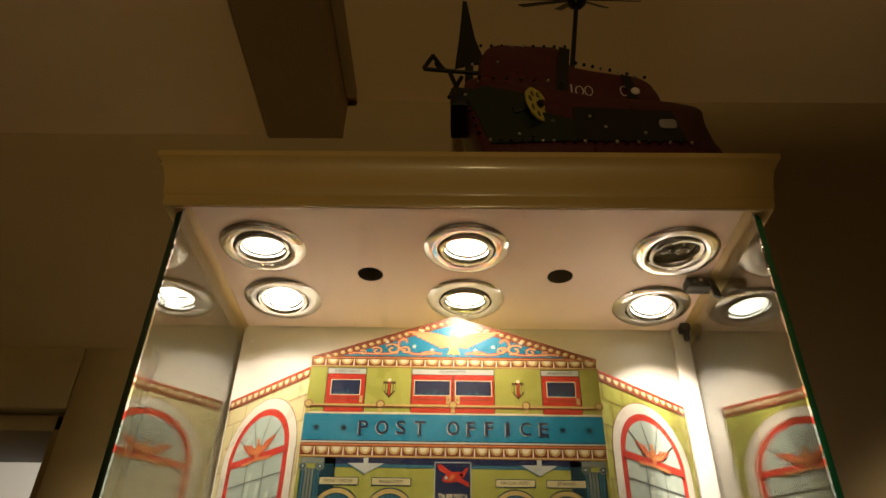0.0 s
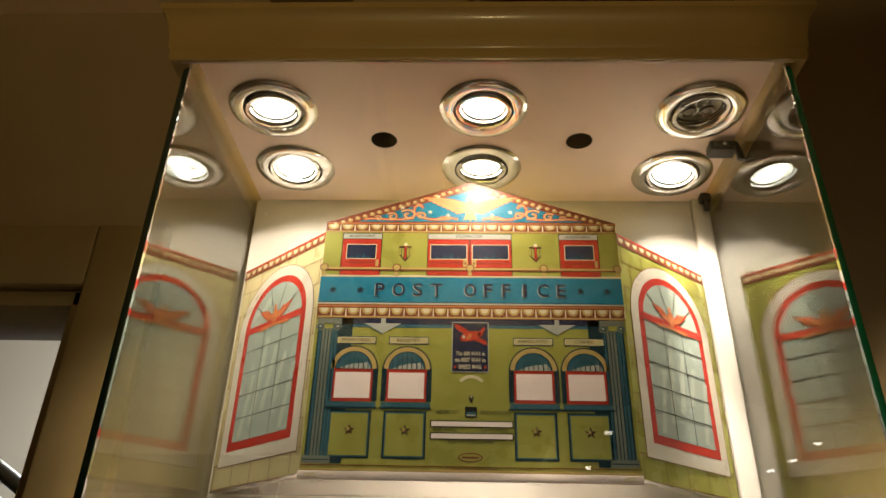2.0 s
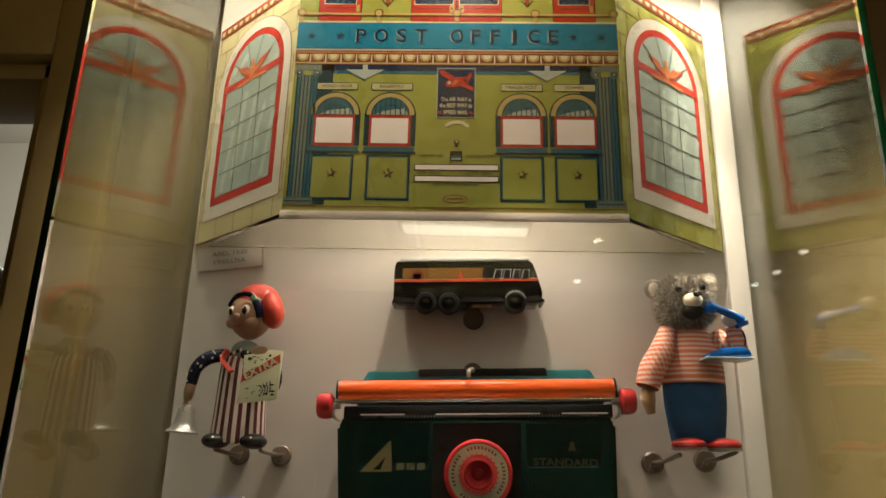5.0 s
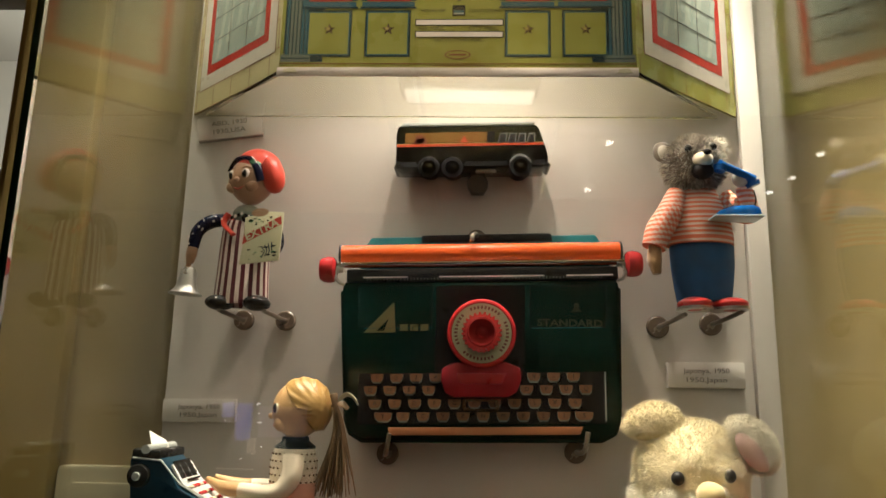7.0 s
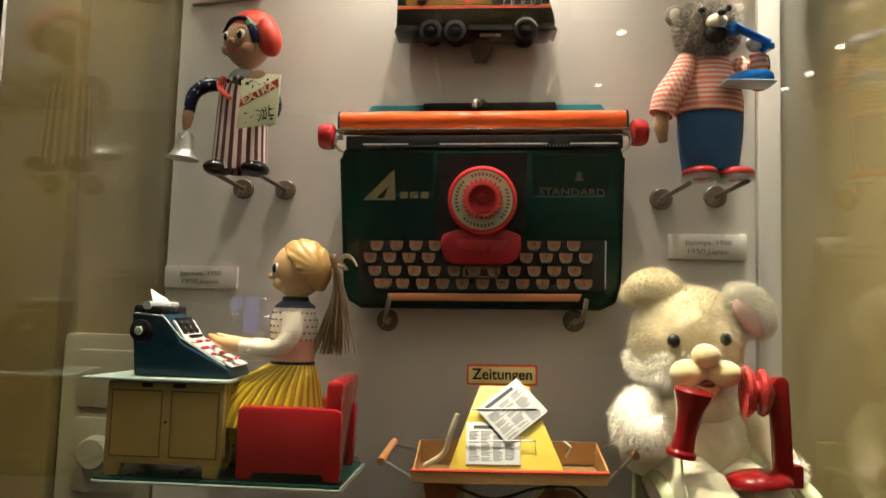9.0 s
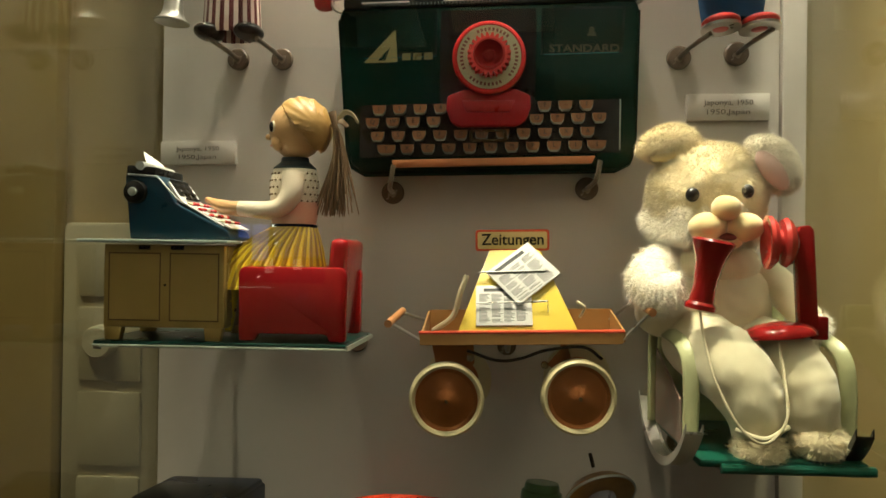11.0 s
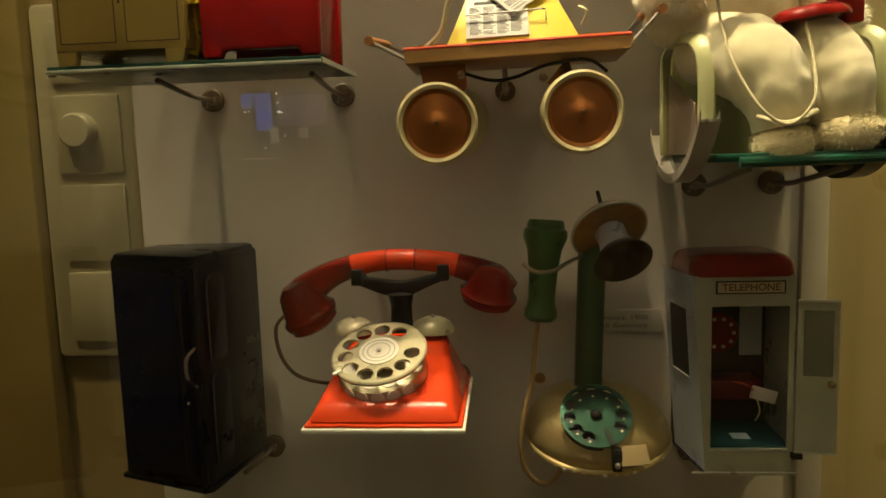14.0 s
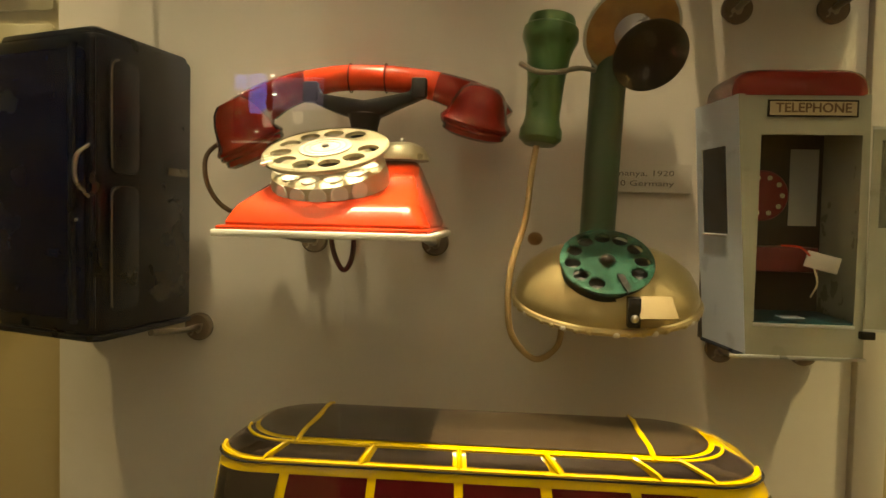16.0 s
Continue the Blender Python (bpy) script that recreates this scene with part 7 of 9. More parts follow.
# the doll
H_HAIR = mat("doll_blond_moulded_hair", (0.37, 0.215, 0.065), 0.35, vary=0.35, scale=60, coat=0.3, bump=0.2, fine=300)
H_SKIN = mat("doll_celluloid_skin", (0.46, 0.27, 0.115), 0.3, vary=0.12, coat=0.3, bump=0.02)
H_PONY = mat("brown_thread_hair", (0.15, 0.085, 0.035), 0.6, vary=0.35, scale=300)
H_BLOUSE = mat("doll_cream_blouse", (0.62, 0.54, 0.40), 0.35, vary=0.25, scale=35, coat=0.3, tint=(0.55, 0.42, 0.30))
H_BLUSH = mat("doll_blouse_red_spray", (0.55, 0.20, 0.13), 0.35, vary=0.35, scale=60, coat=0.3, tint=(0.60, 0.42, 0.30))
H_SKIRT = tin("doll_yellow_skirt", (0.62, 0.43, 0.02), 0.35)
# darker copy of the skirt's yellow, shade between the pleats put into colour
H_SKIRT2 = tin("doll_skirt_pleat_shade", (0.32, 0.19, 0.012), 0.4)
H_COLLAR = tin("doll_dark_collar", (0.02, 0.03, 0.035), 0.4)
gx, gy = -0.118, 0.152
pc = []
NP = 64
for k in range(NP):
    a0, a1 = 2 * math.pi * k / NP, 2 * math.pi * (k + 1) / NP
    strip = bmesh.new()
    prof = [(0.0155, 0.0145, 1.3870, 0), (0.0215, 0.0190, 1.3815, -0.004), (0.0305, 0.0230, 1.3725, -0.011), (0.0385, 0.0265, 1.3600, -0.017), (0.0420, 0.0290, 1.3440, -0.020)]
    cols = []
    for a, lift in ((a0, 1.0), ((a0 + a1) / 2, 1.035), (a1, 1.0)):
        cols.append([strip.verts.new((gx + dx + rx * lift * math.cos(a), gy + ry * lift * math.sin(a), z)) for rx, ry, z, dx in prof])
    for c0, c1 in zip(cols, cols[1:]):
        for i in range(len(prof) - 1):
            strip.faces.new((c0[i], c1[i], c1[i + 1], c0[i + 1]))
    pc.append((strip, H_SKIRT2 if k % 2 == 0 else H_SKIRT))
pc.append((tube(rounded([(gx - 0.030, gy - 0.012, 1.3560), (gx - 0.040, gy - 0.014, 1.3480), (gx - 0.0425, gy - 0.014, 1.3250), (gx - 0.043, gy - 0.016, 1.3150)], 5), [0.009, 0.008, 0.006, 0.005], 12), H_SKIRT))
torso = lathe([(0.0, 0.047), (0.0095, 0.046), (0.0150, 0.041), (0.0172, 0.032), (0.0168, 0.020), (0.0150, 0.008), (0.0148, 0.0), (0.0, 0.0)], 30, Matrix.Translation((gx, gy, 1.3860)) @ Matrix.Diagonal((1, 0.85, 1, 1)))
pc.append((torso, H_BLOUSE))
pc.append((lathe([(0.0172, 0.018), (0.0165, 0.010), (0.0153, 0.004), (0.0150, 0.0005)], 30, Matrix.Translation((gx, gy, 1.3860)) @ Matrix.Diagonal((1, 0.86, 1, 1))), H_BLUSH))
rnd = random.Random(4)
for r in range(7):
    for k in range(12):
        a, z = math.pi + (k + 0.5 * (r % 2)) * math.pi / 12, 0.009 + 0.0048 * r
        rr = np.interp(z, [0.0, 0.008, 0.020, 0.032, 0.041], [0.0148, 0.0150, 0.0168, 0.0172, 0.0150])
        pc.append((ball((gx + rr * math.cos(a), gy + rr * 0.86 * math.sin(a), 1.386 + z), 0.0008, 6, 4), S_TRIM))
pc.append((lathe([(0.0160, 0.0), (0.0162, 0.004), (0.0150, 0.0045)], 28, Matrix.Translation((gx, gy, 1.3845)) @ Matrix.Diagonal((1, 0.9, 1, 1))), D_BLUE))
pc.append((lathe([(0.0140, 0.0), (0.0150, 0.003), (0.0100, 0.007), (0.0095, 0.010)], 26, Matrix.Translation((gx, gy, 1.4255)) @ Matrix.Diagonal((1, 0.85, 1, 1))), H_COLLAR))
for k in range(26):
    q = rnd.random()
    pc.append((ball((gx - 0.004 - 0.028 * q, gy - 0.0215 + 0.006 * q + rnd.uniform(0, 0.0008), 1.3990 + rnd.uniform(-0.004, 0.005)), 0.0006, 6, 4), S_TRIM))
pc.append((tube([(gx, gy, 1.430), (gx - 0.001, gy, 1.441)], 0.0068, 14), H_SKIN))
for dy in (-0.0155, 0.0150):
    pc.append((tube(rounded([(gx + 0.003, gy + dy * 0.9, 1.4230), (gx + 0.002, gy + dy * 1.15, 1.4080), (gx - 0.008, gy + dy * 1.2, 1.3985), (gx - 0.034, gy + dy * 0.9, 1.3990)], 7), [0.0078, 0.0072, 0.0062, 0.0052], 16), H_BLOUSE))
    pc.append((tube(rounded([(gx - 0.034, gy + dy * 0.9, 1.3990), (gx - 0.046, gy + dy * 0.75, 1.4000), (gx - 0.060, gy + dy * 0.5, 1.4055)], 6), [0.0048, 0.0052, 0.0020], 12), H_SKIN))
hx, hz = -0.1145, 1.4560
pc.append((ball((hx - 0.0025, gy, hz - 0.001), (0.0192, 0.0180, 0.0205), 32, 24), H_SKIN))
hair = bmesh.new()
bmesh.ops.create_uvsphere(hair, u_segments=72, v_segments=52, radius=1)
for v in list(hair.verts):
    if v.co.x < 0.30 - 0.80 * (v.co.z + 0.45) or v.co.z < -0.72:
        hair.verts.remove(v)
for v in hair.verts:
    swept = math.atan2(v.co.z + 0.15, v.co.x - 0.9)
    ridge = 1 + 0.016 * math.sin(26 * swept) + 0.010 * math.sin(47 * swept + 1.0)
    v.co = Vector((hx + 0.0008 + 0.0214 * ridge * v.co.x, gy + 0.0196 * ridge * v.co.y, hz + 0.0224 * ridge * v.co.z))
bmesh.ops.solidify(hair, geom=hair.faces[:], thickness=0.0014)
pc.append((hair, H_HAIR))
pc.append((ball((hx - 0.0218, gy - 0.002, hz - 0.0060), (0.0026, 0.0022, 0.0022)), H_SKIN))
pc.append((ball((hx - 0.0125, gy - 0.0085, hz - 0.0110), (0.0055, 0.0062, 0.0060)), H_SKIN))
pc.append((ball((hx - 0.0155, gy - 0.0122, hz - 0.0005), (0.0030, 0.0016, 0.0040), rot=(0, 0, -40)), T_CREAM))
pc.append((ball((hx - 0.0166, gy - 0.0124, hz - 0.0005), (0.0023, 0.0017, 0.0036), rot=(0, 0, -40)), D_BLACK))
pc.append((ball((hx - 0.0186, gy - 0.0050, hz - 0.0125), (0.0010, 0.0022, 0.0009)), D_RED))
# pony tail of threads with a pale bow
rnd = random.Random(9)
for k in range(170):
    dx, dy = rnd.gauss(0, 0.0017), rnd.gauss(0, 0.0022)
    e = rnd.uniform(1.394, 1.412)
    pc.append((tube(rounded([(-0.0935, gy - 0.002, 1.4580), (-0.0890 + dx * 0.3, gy - 0.004 + dy * 0.5, 1.4560), (-0.0865 + dx, gy - 0.004 + dy, 1.4350), (-0.0895 + 3.0 * dx, gy - 0.004 + 1.8 * dy, e)], 4), [0.0009, 0.0010, 0.0004], 5), H_PONY))
for pts in ([(-0.0890, gy - 0.005, 1.4590), (-0.0820, gy - 0.008, 1.4660), (-0.0760, gy - 0.009, 1.4645), (-0.0720, gy - 0.010, 1.4590)], [(-0.0890, gy - 0.005, 1.4590), (-0.0845, gy - 0.009, 1.4600), (-0.0790, gy - 0.010, 1.4560)], [(-0.0890, gy - 0.005, 1.4590), (-0.0900, gy - 0.010, 1.4660), (-0.0870, gy - 0.011, 1.4540)]):
    pc.append((tube(rounded(pts, 5), [0.0012, 0.0030, 0.0016], 8, flat=0.3), Y_CLOTH if pts[1][0] > -0.083 else H_PONY))
bm, mats_ = gather(pc)
solid("typist_doll", bm, mats_, (gx, gy, 1.3420), "blond doll in spotted blouse and yellow pleated skirt typing", "doll")

# ---- newspaper cart ----
K_BROWN = tin("cart_tan_tin", (0.34, 0.18, 0.06), 0.35)
K_RED = tin("cart_red_edge", (0.42, 0.05, 0.02), 0.35)
K_YEL = tin("cart_yellow_board", (0.56, 0.42, 0.05), 0.35)
K_TYRE = mat("cream_rubber_tyre", (0.52, 0.44, 0.24), 0.5, vary=0.15, scale=80)
K_HUB = mat("copper_brown_wheel", (0.32, 0.11, 0.03), 0.32, 0.55, vary=0.25, scale=60, coat=0.2)
cart = thing("newspaper_cart", (0.042, 0.17, 1.247), "tin newspaper cart with yellow board and cream-tyred wheels", "toy cart")
lift = lambda x: 0.026 * (x - 0.041)
tray = prism([(-0.0280, 1.3085 + lift(-0.028)), (0.1100, 1.3085 + lift(0.11)), (0.1105, 1.3165 + lift(0.11)), (-0.0285, 1.3165 + lift(-0.0285))], 0.002, facing(0, 0.150, 0))
part("tray_front", tray, K_BROWN, cart, "tan tray front")
part("tray_rim", tube([(-0.0290, 0.1490, 1.3168 + lift(-0.029)), (0.1110, 0.1490, 1.3168 + lift(0.111))], 0.0014, 8), K_RED, cart, "red tray rim")
part("tray_floor", moved(box(-0.069, 0.069, 0.150, 0.206, -0.0016, 0.0, 0.0004), Matrix.Translation((0.041, 0, 1.3095)) @ pose(0, 0, 0, 0, -1.5, 0)), K_BROWN, cart)
part("tray_back", prism([(-0.0260, 1.3095), (0.1120, 1.3130), (0.1120, 1.3300), (-0.0260, 1.3265)], 0.0016, facing(0, 0.207, 0)), K_BROWN, cart, "tan tray back")
for x, s in ((-0.0275, -1), (0.1105, 1)):
    part("tray_end", prism([(-0.150, 1.3095 + lift(x)), (-0.207, 1.3105 + lift(x)), (-0.207, 1.3275 + lift(x)), (-0.150, 1.3168 + lift(x))], 0.0014, Matrix.Translation((x, 0, 0)) @ Matrix(((0, 0, 1, 0), (-1, 0, 0, 0), (0, 1, 0, 0), (0, 0, 0, 1)))), K_BROWN, cart)
    xe, ze = (-0.0500, 1.3215) if s < 0 else (0.1290, 1.3325)
    part("handle_wire", tube([(x, 0.151, 1.3110 + lift(x)), (xe, 0.151, ze)], 0.0012, 8), M_STEEL, cart, "thin handle wire")
    part("handle_wire", tube([(x, 0.205, 1.3200 + lift(x)), (xe + 0.004 * -s, 0.190, ze + 0.004)], 0.0012, 8), M_STEEL, cart)
    part("handle_grip", tube([(xe, 0.146, ze - 0.0005), (xe + 0.004 * -s, 0.196, ze + 0.0045)], 0.0029, 10), mat("wooden_grip", (0.38, 0.17, 0.06), 0.45, vary=0.25), cart, "turned wooden grip")
# the sloping board and its papers, and the sign
bt = Matrix.Translation((0.0385, 0.1525, 1.3170)) @ pose(0, 0, 0, 0, -1.5, 0) @ pose(0, 0, 0, 90 - 33, 0, 0)
board = part("board", prism([(-0.0405, 0), (0.0415, 0), (0.0185, 0.0660), (-0.0180, 0.0660)], 0.0015, bt, bevel=0.0004), K_YEL, cart, "yellow sloping board")
part("board_back", box(0.019, 0.058, 0.188, 0.1905, 1.318, 1.3720, 0.0005), K_YEL, cart)
sg = facing(0.0360, 0.1945, 1.3805, roll=1.2)
sign = part("sign", prism(round_rect(-0.0275, 0.0275, -0.0080, 0.0080, 0.0022), 0.0012, sg), K_RED, cart, "red-edged sign board")
part("sign_face", prism(round_rect(-0.0258, 0.0258, -0.0063, 0.0063, 0.0015), 0.0004, sg @ Matrix.Translation((0, 0, 0.0012))), tin("sign_cream_yellow", (0.50, 0.38, 0.16), 0.35), sign)
part("sign_lettering", words("Zeitungen", 0.0118, sg @ Matrix.Translation((0, 0.0002, 0.0018)), 0.0465, bold=0.0002), D_BLACK, sign, "black lettering")
part("sign_post", box(0.030, 0.041, 0.1955, 0.1965, 1.365, 1.380), K_RED, sign)
M_PAPER = mat("newsprint_white", (0.52, 0.50, 0.45), 0.7, vary=0.08, scale=40)
M_TYPE = mat("newsprint_type", (0.05, 0.05, 0.048), 0.7, vary=0.3, scale=400)


def sheet(name, w, h, m, cols, seed, head):
    """A folded newspaper with columns of unreadable type as bars."""
    ob = thing(name, m.translation, "folded toy newspaper on the cart's yellow board", "newspaper", "toy newspapers")
    part("paper", prism(rect(-w / 2, w / 2, -h / 2, h / 2), 0.0014, m, bevel=0.0003), M_PAPER, ob)
    P = Print(ob, m @ Matrix.Translation((0, 0, 0.0013)))
    rnd = random.Random(seed)
    P.put("heading_bar", M_TYPE, rect(-w * 0.36, w * 0.30, h * 0.34, h * 0.42), 1)
    cw = w * 0.88 / cols
    for c in range(cols):
        v = h * 0.28
        while v > -h * 0.44:
            if rnd.random() < 0.88:
                a = -w * 0.44 + c * cw
                P.put("type_lines", M_TYPE, rect(a, a + cw * rnd.uniform(0.55, 0.9), v - 0.0005, v), 1)
            v -= 0.00105
    P.done()
    return ob


sheet("toy_newspaper_sheet", 0.0390, 0.0320, bt @ Matrix.Translation((-0.0085, 0.0190, 0.0018)) @ pose(0, 0, 0, 0, 0, 0), 4, 1, 0)
sheet("toy_newspaper_sheet", 0.0400, 0.0350, bt @ Matrix.Translation((0.0060, 0.0440, 0.0042)) @ pose(0, 0, 0, 0, 0, 40), 3, 2, 1)
for v, a, b in ((0.0440, -0.026, 0.024), (0.0190, -0.028, 0.022)):
    part("wire_clip", tube([bt @ Vector((a, v, 0.0062)), bt @ Vector((b, v + 0.001, 0.0062)), bt @ Vector((b, v - 0.0055, 0.003))], 0.0006, 6), M_STEEL, cart, "thin wire clip")
part("cord_loop", tube(rounded([(-0.020, 0.165, 1.3150), (-0.006, 0.158, 1.3260), (-0.0010, 0.155, 1.3420), (0.0035, 0.155, 1.3550)], 6), 0.0020, 8), M_CORD, cart, "pale cord")
part("cord_loop", tube(rounded([(0.082, 0.158, 1.3270), (0.085, 0.155, 1.3340), (0.080, 0.158, 1.3380)], 5), 0.0010, 8), M_CORD, cart)
# wheels
for wx, wz in ((-0.0095, 1.2690), (0.0810, 1.2730)):
    m = facing(wx, 0.152, wz, rz=4)
    R = 0.0258
    w = part("wheel", lathe([(0.0215, 0.001), (0.0222, 0.0042), (0.0240, 0.0052), (R, 0.0030), (R + 0.0002, 0.0), (R, -0.004), (0.0235, -0.006), (0.0215, -0.004), (0.0215, 0.001)], 48, m), K_TYRE, cart, "cream rubber tyre")
    part("disc", lathe([(0.0216, 0.002), (0.0190, 0.0006), (0.0115, 0.0022), (0.0050, 0.0050), (0.0028, 0.0062), (0, 0.0064)], 44, m), K_HUB, w, "domed copper-brown disc")
    part("axle_nut", lathe([(0, 0.0022), (0.0013, 0.0020), (0.0016, 0)], 12, m @ Matrix.Translation((0, 0, 0.0060))), M_CHROME, w)
    ax = 0.0065 if wx < 0.03 else 0.0575
    part("bracket", prism([(wx - 0.012, 1.3085), (wx + 0.018 * (1 if wx < 0 else -0.4), 1.3085), (ax + 0.003, 1.293), (wx + 0.004, wz), (wx - 0.004, wz)], 0.0016, facing(0, 0.166, 0)), K_HUB, cart)
    part("bolt", lathe([(0, 0.004), (0.0022, 0.0036), (0.0028, 0.002), (0.0028, 0)], 16, facing(ax, 0.1505, 1.2985 if wx < 0.03 else 1.2945)), M_CHROME, cart, "bright round bolt")
    part("axle", tube([(wx, 0.150, wz), (wx, 0.205, wz)], 0.0018, 8), M_STEEL, cart)
    wheel(cart, wx + 0.006, 0.207, wz + 0.004, 0.0255, 0.006, K_HUB, K_TYRE, "rear_wheel")
part("spring_wire", tube(rounded([(0.004, 0.160, 1.302), (0.025, 0.160, 1.2955), (0.041, 0.160, 1.2970), (0.060, 0.160, 1.3035), (0.085, 0.160, 1.3060), (0.098, 0.160, 1.298)], 6), 0.0011, 8), D_BLACK, cart, "dark spring wire")
fixing("cart_mount", 0.034, 1.2960, [(0.034, BACK, 1.296), (0.034, 0.205, 1.2965), (0.034, 0.186, 1.3045)], "clear round mount with rod under the cart", 0.0075)

# ---- dark refrigerator bank ----
F_GREEN = tin("fridge_near_black_green", (0.003, 0.005, 0.011), 0.3, 0.1)
F_DOOR = tin("fridge_door_blue_black", (0.003, 0.005, 0.020), 0.25, 0.15)
F_LINE = tin("fridge_bronze_and_highlight", (0.13, 0.115, 0.085), 0.3, metal=0.4)
fr = thing("toy_refrigerator", (-0.19, 0.18, 1.028), "near-black tin toy refrigerator with rounded front", "toy refrigerator")
FC = Vector((-0.1710, 0.140))          # front corner between the door and the side
u_door = Vector((-0.0725, 0.0265)).normalized()   # door runs away to the left
u_side = Vector((0.0145, 0.0820)).normalized()    # side runs back to the right
DW, SW = 0.0772, 0.0833
FZ0, FZ1 = 1.0300, 1.1860
a_, b_, c_ = FC + u_door * DW, FC, FC + u_side * SW
d_ = a_ + u_side * 0.055
body = bmesh.new()
plan = [(a_.x, a_.y), (b_.x - 0.004, b_.y + 0.0015), (b_.x + 0.0015, b_.y + 0.005), (c_.x, min(c_.y, 0.236)), (d_.x, min(d_.y, 0.236))]
part("body", prism(plan, FZ1 - FZ0, Matrix.Translation((0, 0, FZ0)), bevel=0.0032), F_GREEN, fr, "near-black green tin body")
top = [((x - (-0.20)) * 0.965 - 0.20, (y - 0.18) * 0.965 + 0.18) for x, y in plan]
part("crown", prism(top, 0.0080, Matrix.Translation((0, 0, FZ1 - 0.0045)), bevel=0.0036), F_GREEN, fr, "domed top")
part("foot_plate", prism([((x + 0.20) * 1.05 - 0.20, (y - 0.18) * 1.05 + 0.18) for x, y in plan[:3]] + plan[3:], 0.003, Matrix.Translation((0, 0, FZ0 - 0.003)), bevel=0.0006), F_GREEN, fr, "turned-out foot plate")
rz_d = math.degrees(math.atan2(-u_door.y, -u_door.x))
dm = Matrix.Translation((a_.x, a_.y, FZ0)) @ pose(0, 0, 0, 0, 0, rz_d) @ pose(0, 0, 0, 90, 0, 0)
door = part("door", prism(round_rect(0.004, DW - 0.006, 0.008, 0.148, 0.004), 0.0022, dm @ Matrix.Translation((0, 0, -0.0004)), bevel=0.0008), F_DOOR, fr, "blue-black door")
part("handle", tube(rounded([dm @ Vector((DW - 0.002, 0.0985, 0.001)), dm @ Vector((DW - 0.0045, 0.092, 0.0065)), dm @ Vector((DW - 0.0045, 0.080, 0.0068)), dm @ Vector((DW - 0.002, 0.0715, 0.001))], 6), [0.0008, 0.0013, 0.0013, 0.0008], 10), mat("handle_grey_metal", (0.30, 0.29, 0.26), 0.3, 0.8), door, "curved grey handle")
for u, v in ((DW - 0.010, 0.060),):
    part("rivet", ball(dm @ Vector((u, v, 0.0022)), 0.0010, 8, 6), M_CARD, door)
rz_s = math.degrees(math.atan2(u_side.y, u_side.x))
sm = Matrix.Translation((b_.x + 0.0015, b_.y + 0.005, FZ0)) @ pose(0, 0, 0, 0, 0, rz_s) @ pose(0, 0, 0, 90, 0, 0)
for v0, v1 in ((0.083, 0.146), (0.010, 0.0795)):
    part("panel_field", prism(round_rect(0.0050, 0.0270, v0 + 0.0015, v1 - 0.0015, 0.005), 0.0012, sm, bevel=0.0005), F_GREEN, fr, "raised side panel")
    # the highlight along the panel's edge, built as a thin bronze line
    edge_ = rounded([sm @ Vector((0.0110, v1 - 0.0020, 0.0014)), sm @ Vector((0.0065, v1 - 0.0045, 0.0016)), sm @ Vector((0.0053, v1 - 0.012, 0.0016)), sm @ Vector((0.0053, v0 + 0.010, 0.0016)), sm @ Vector((0.0060, v0 + 0.004, 0.0014))], 5)
    part("edge_highlight", tube(edge_, 0.0006, 6), F_LINE, fr, "thin bronze edge line")
part("hinge_post", tube([dm @ Vector((DW - 0.013, 0.006, 0.002)), dm @ Vector((DW - 0.013, 0.150, 0.002))], 0.0024, 10), F_GREEN, fr, "rounded upright post beside the door")
part("name_bar", prism(rect(0.054, 0.072, 0.0860, 0.0905), 0.0004, sm), F_LINE, fr, "small bronze name bar")
part("corner_bead", tube([(b_.x - 0.0015, b_.y + 0.0012, FZ0 + 0.004), (b_.x - 0.0015, b_.y + 0.0012, FZ1 - 0.004)], 0.0016, 8), F_GREEN, fr)
for px, pz in ((-0.1585, 1.0210), (-0.226, 1.0200)):
    fixing("refrigerator_mount", px, pz, [(px, BACK, pz), (px, 0.215, pz + 0.001), (px, 0.175, pz + 0.006)], "clear round mount with rod under the toy refrigerator", 0.009)

# ---- red toy telephone ----
P_RED = mat("orange_red_enamel", (0.58, 0.046, 0.016), 0.2, vary=0.1, scale=50, coat=0.5, bump=0.02)
P_DKRED = mat("translucent_dark_red", (0.17, 0.010, 0.008), 0.2, vary=0.15, coat=0.5, bump=0.02)
P_WHITE = tin("base_white_edge", (0.66, 0.62, 0.52), 0.35)
P_BRASS = mat("aged_pale_brass", (0.46, 0.41, 0.27), 0.3, 0.35, vary=0.2, scale=70)
ph = thing("red_toy_telephone", (-0.045, 0.15, 1.087), "orange-red tin toy telephone with pale brass dial", "toy telephone")
# stepped base: lower rim, sloping top
part("rim", box(-0.0930, 0.0062, 0.0998, 0.2055, 1.0848, 1.0880, 0.0010), P_WHITE, ph, "white lower rim")
part("flange", box(-0.0915, 0.0045, 0.1015, 0.204, 1.0878, 1.0900, 0.001), P_RED, ph)
bm = bmesh.new()
lv = [bm.verts.new(p) for p in ((-0.0908, 0.1020, 1.0895), (0.0038, 0.1020, 1.0895), (0.0038, 0.203, 1.0895), (-0.0908, 0.203, 1.0895))]
hv = [bm.verts.new(p) for p in ((-0.0840, 0.1090, 1.1005), (-0.0030, 0.1090, 1.1005), (-0.0110, 0.1880, 1.1270), (-0.0760, 0.1880, 1.1270))]
for k in range(4):
    bm.faces.new((lv[k], lv[(k + 1) % 4], hv[(k + 1) % 4], hv[k]))
bm.faces.new(hv)
bm.faces.new(lv)
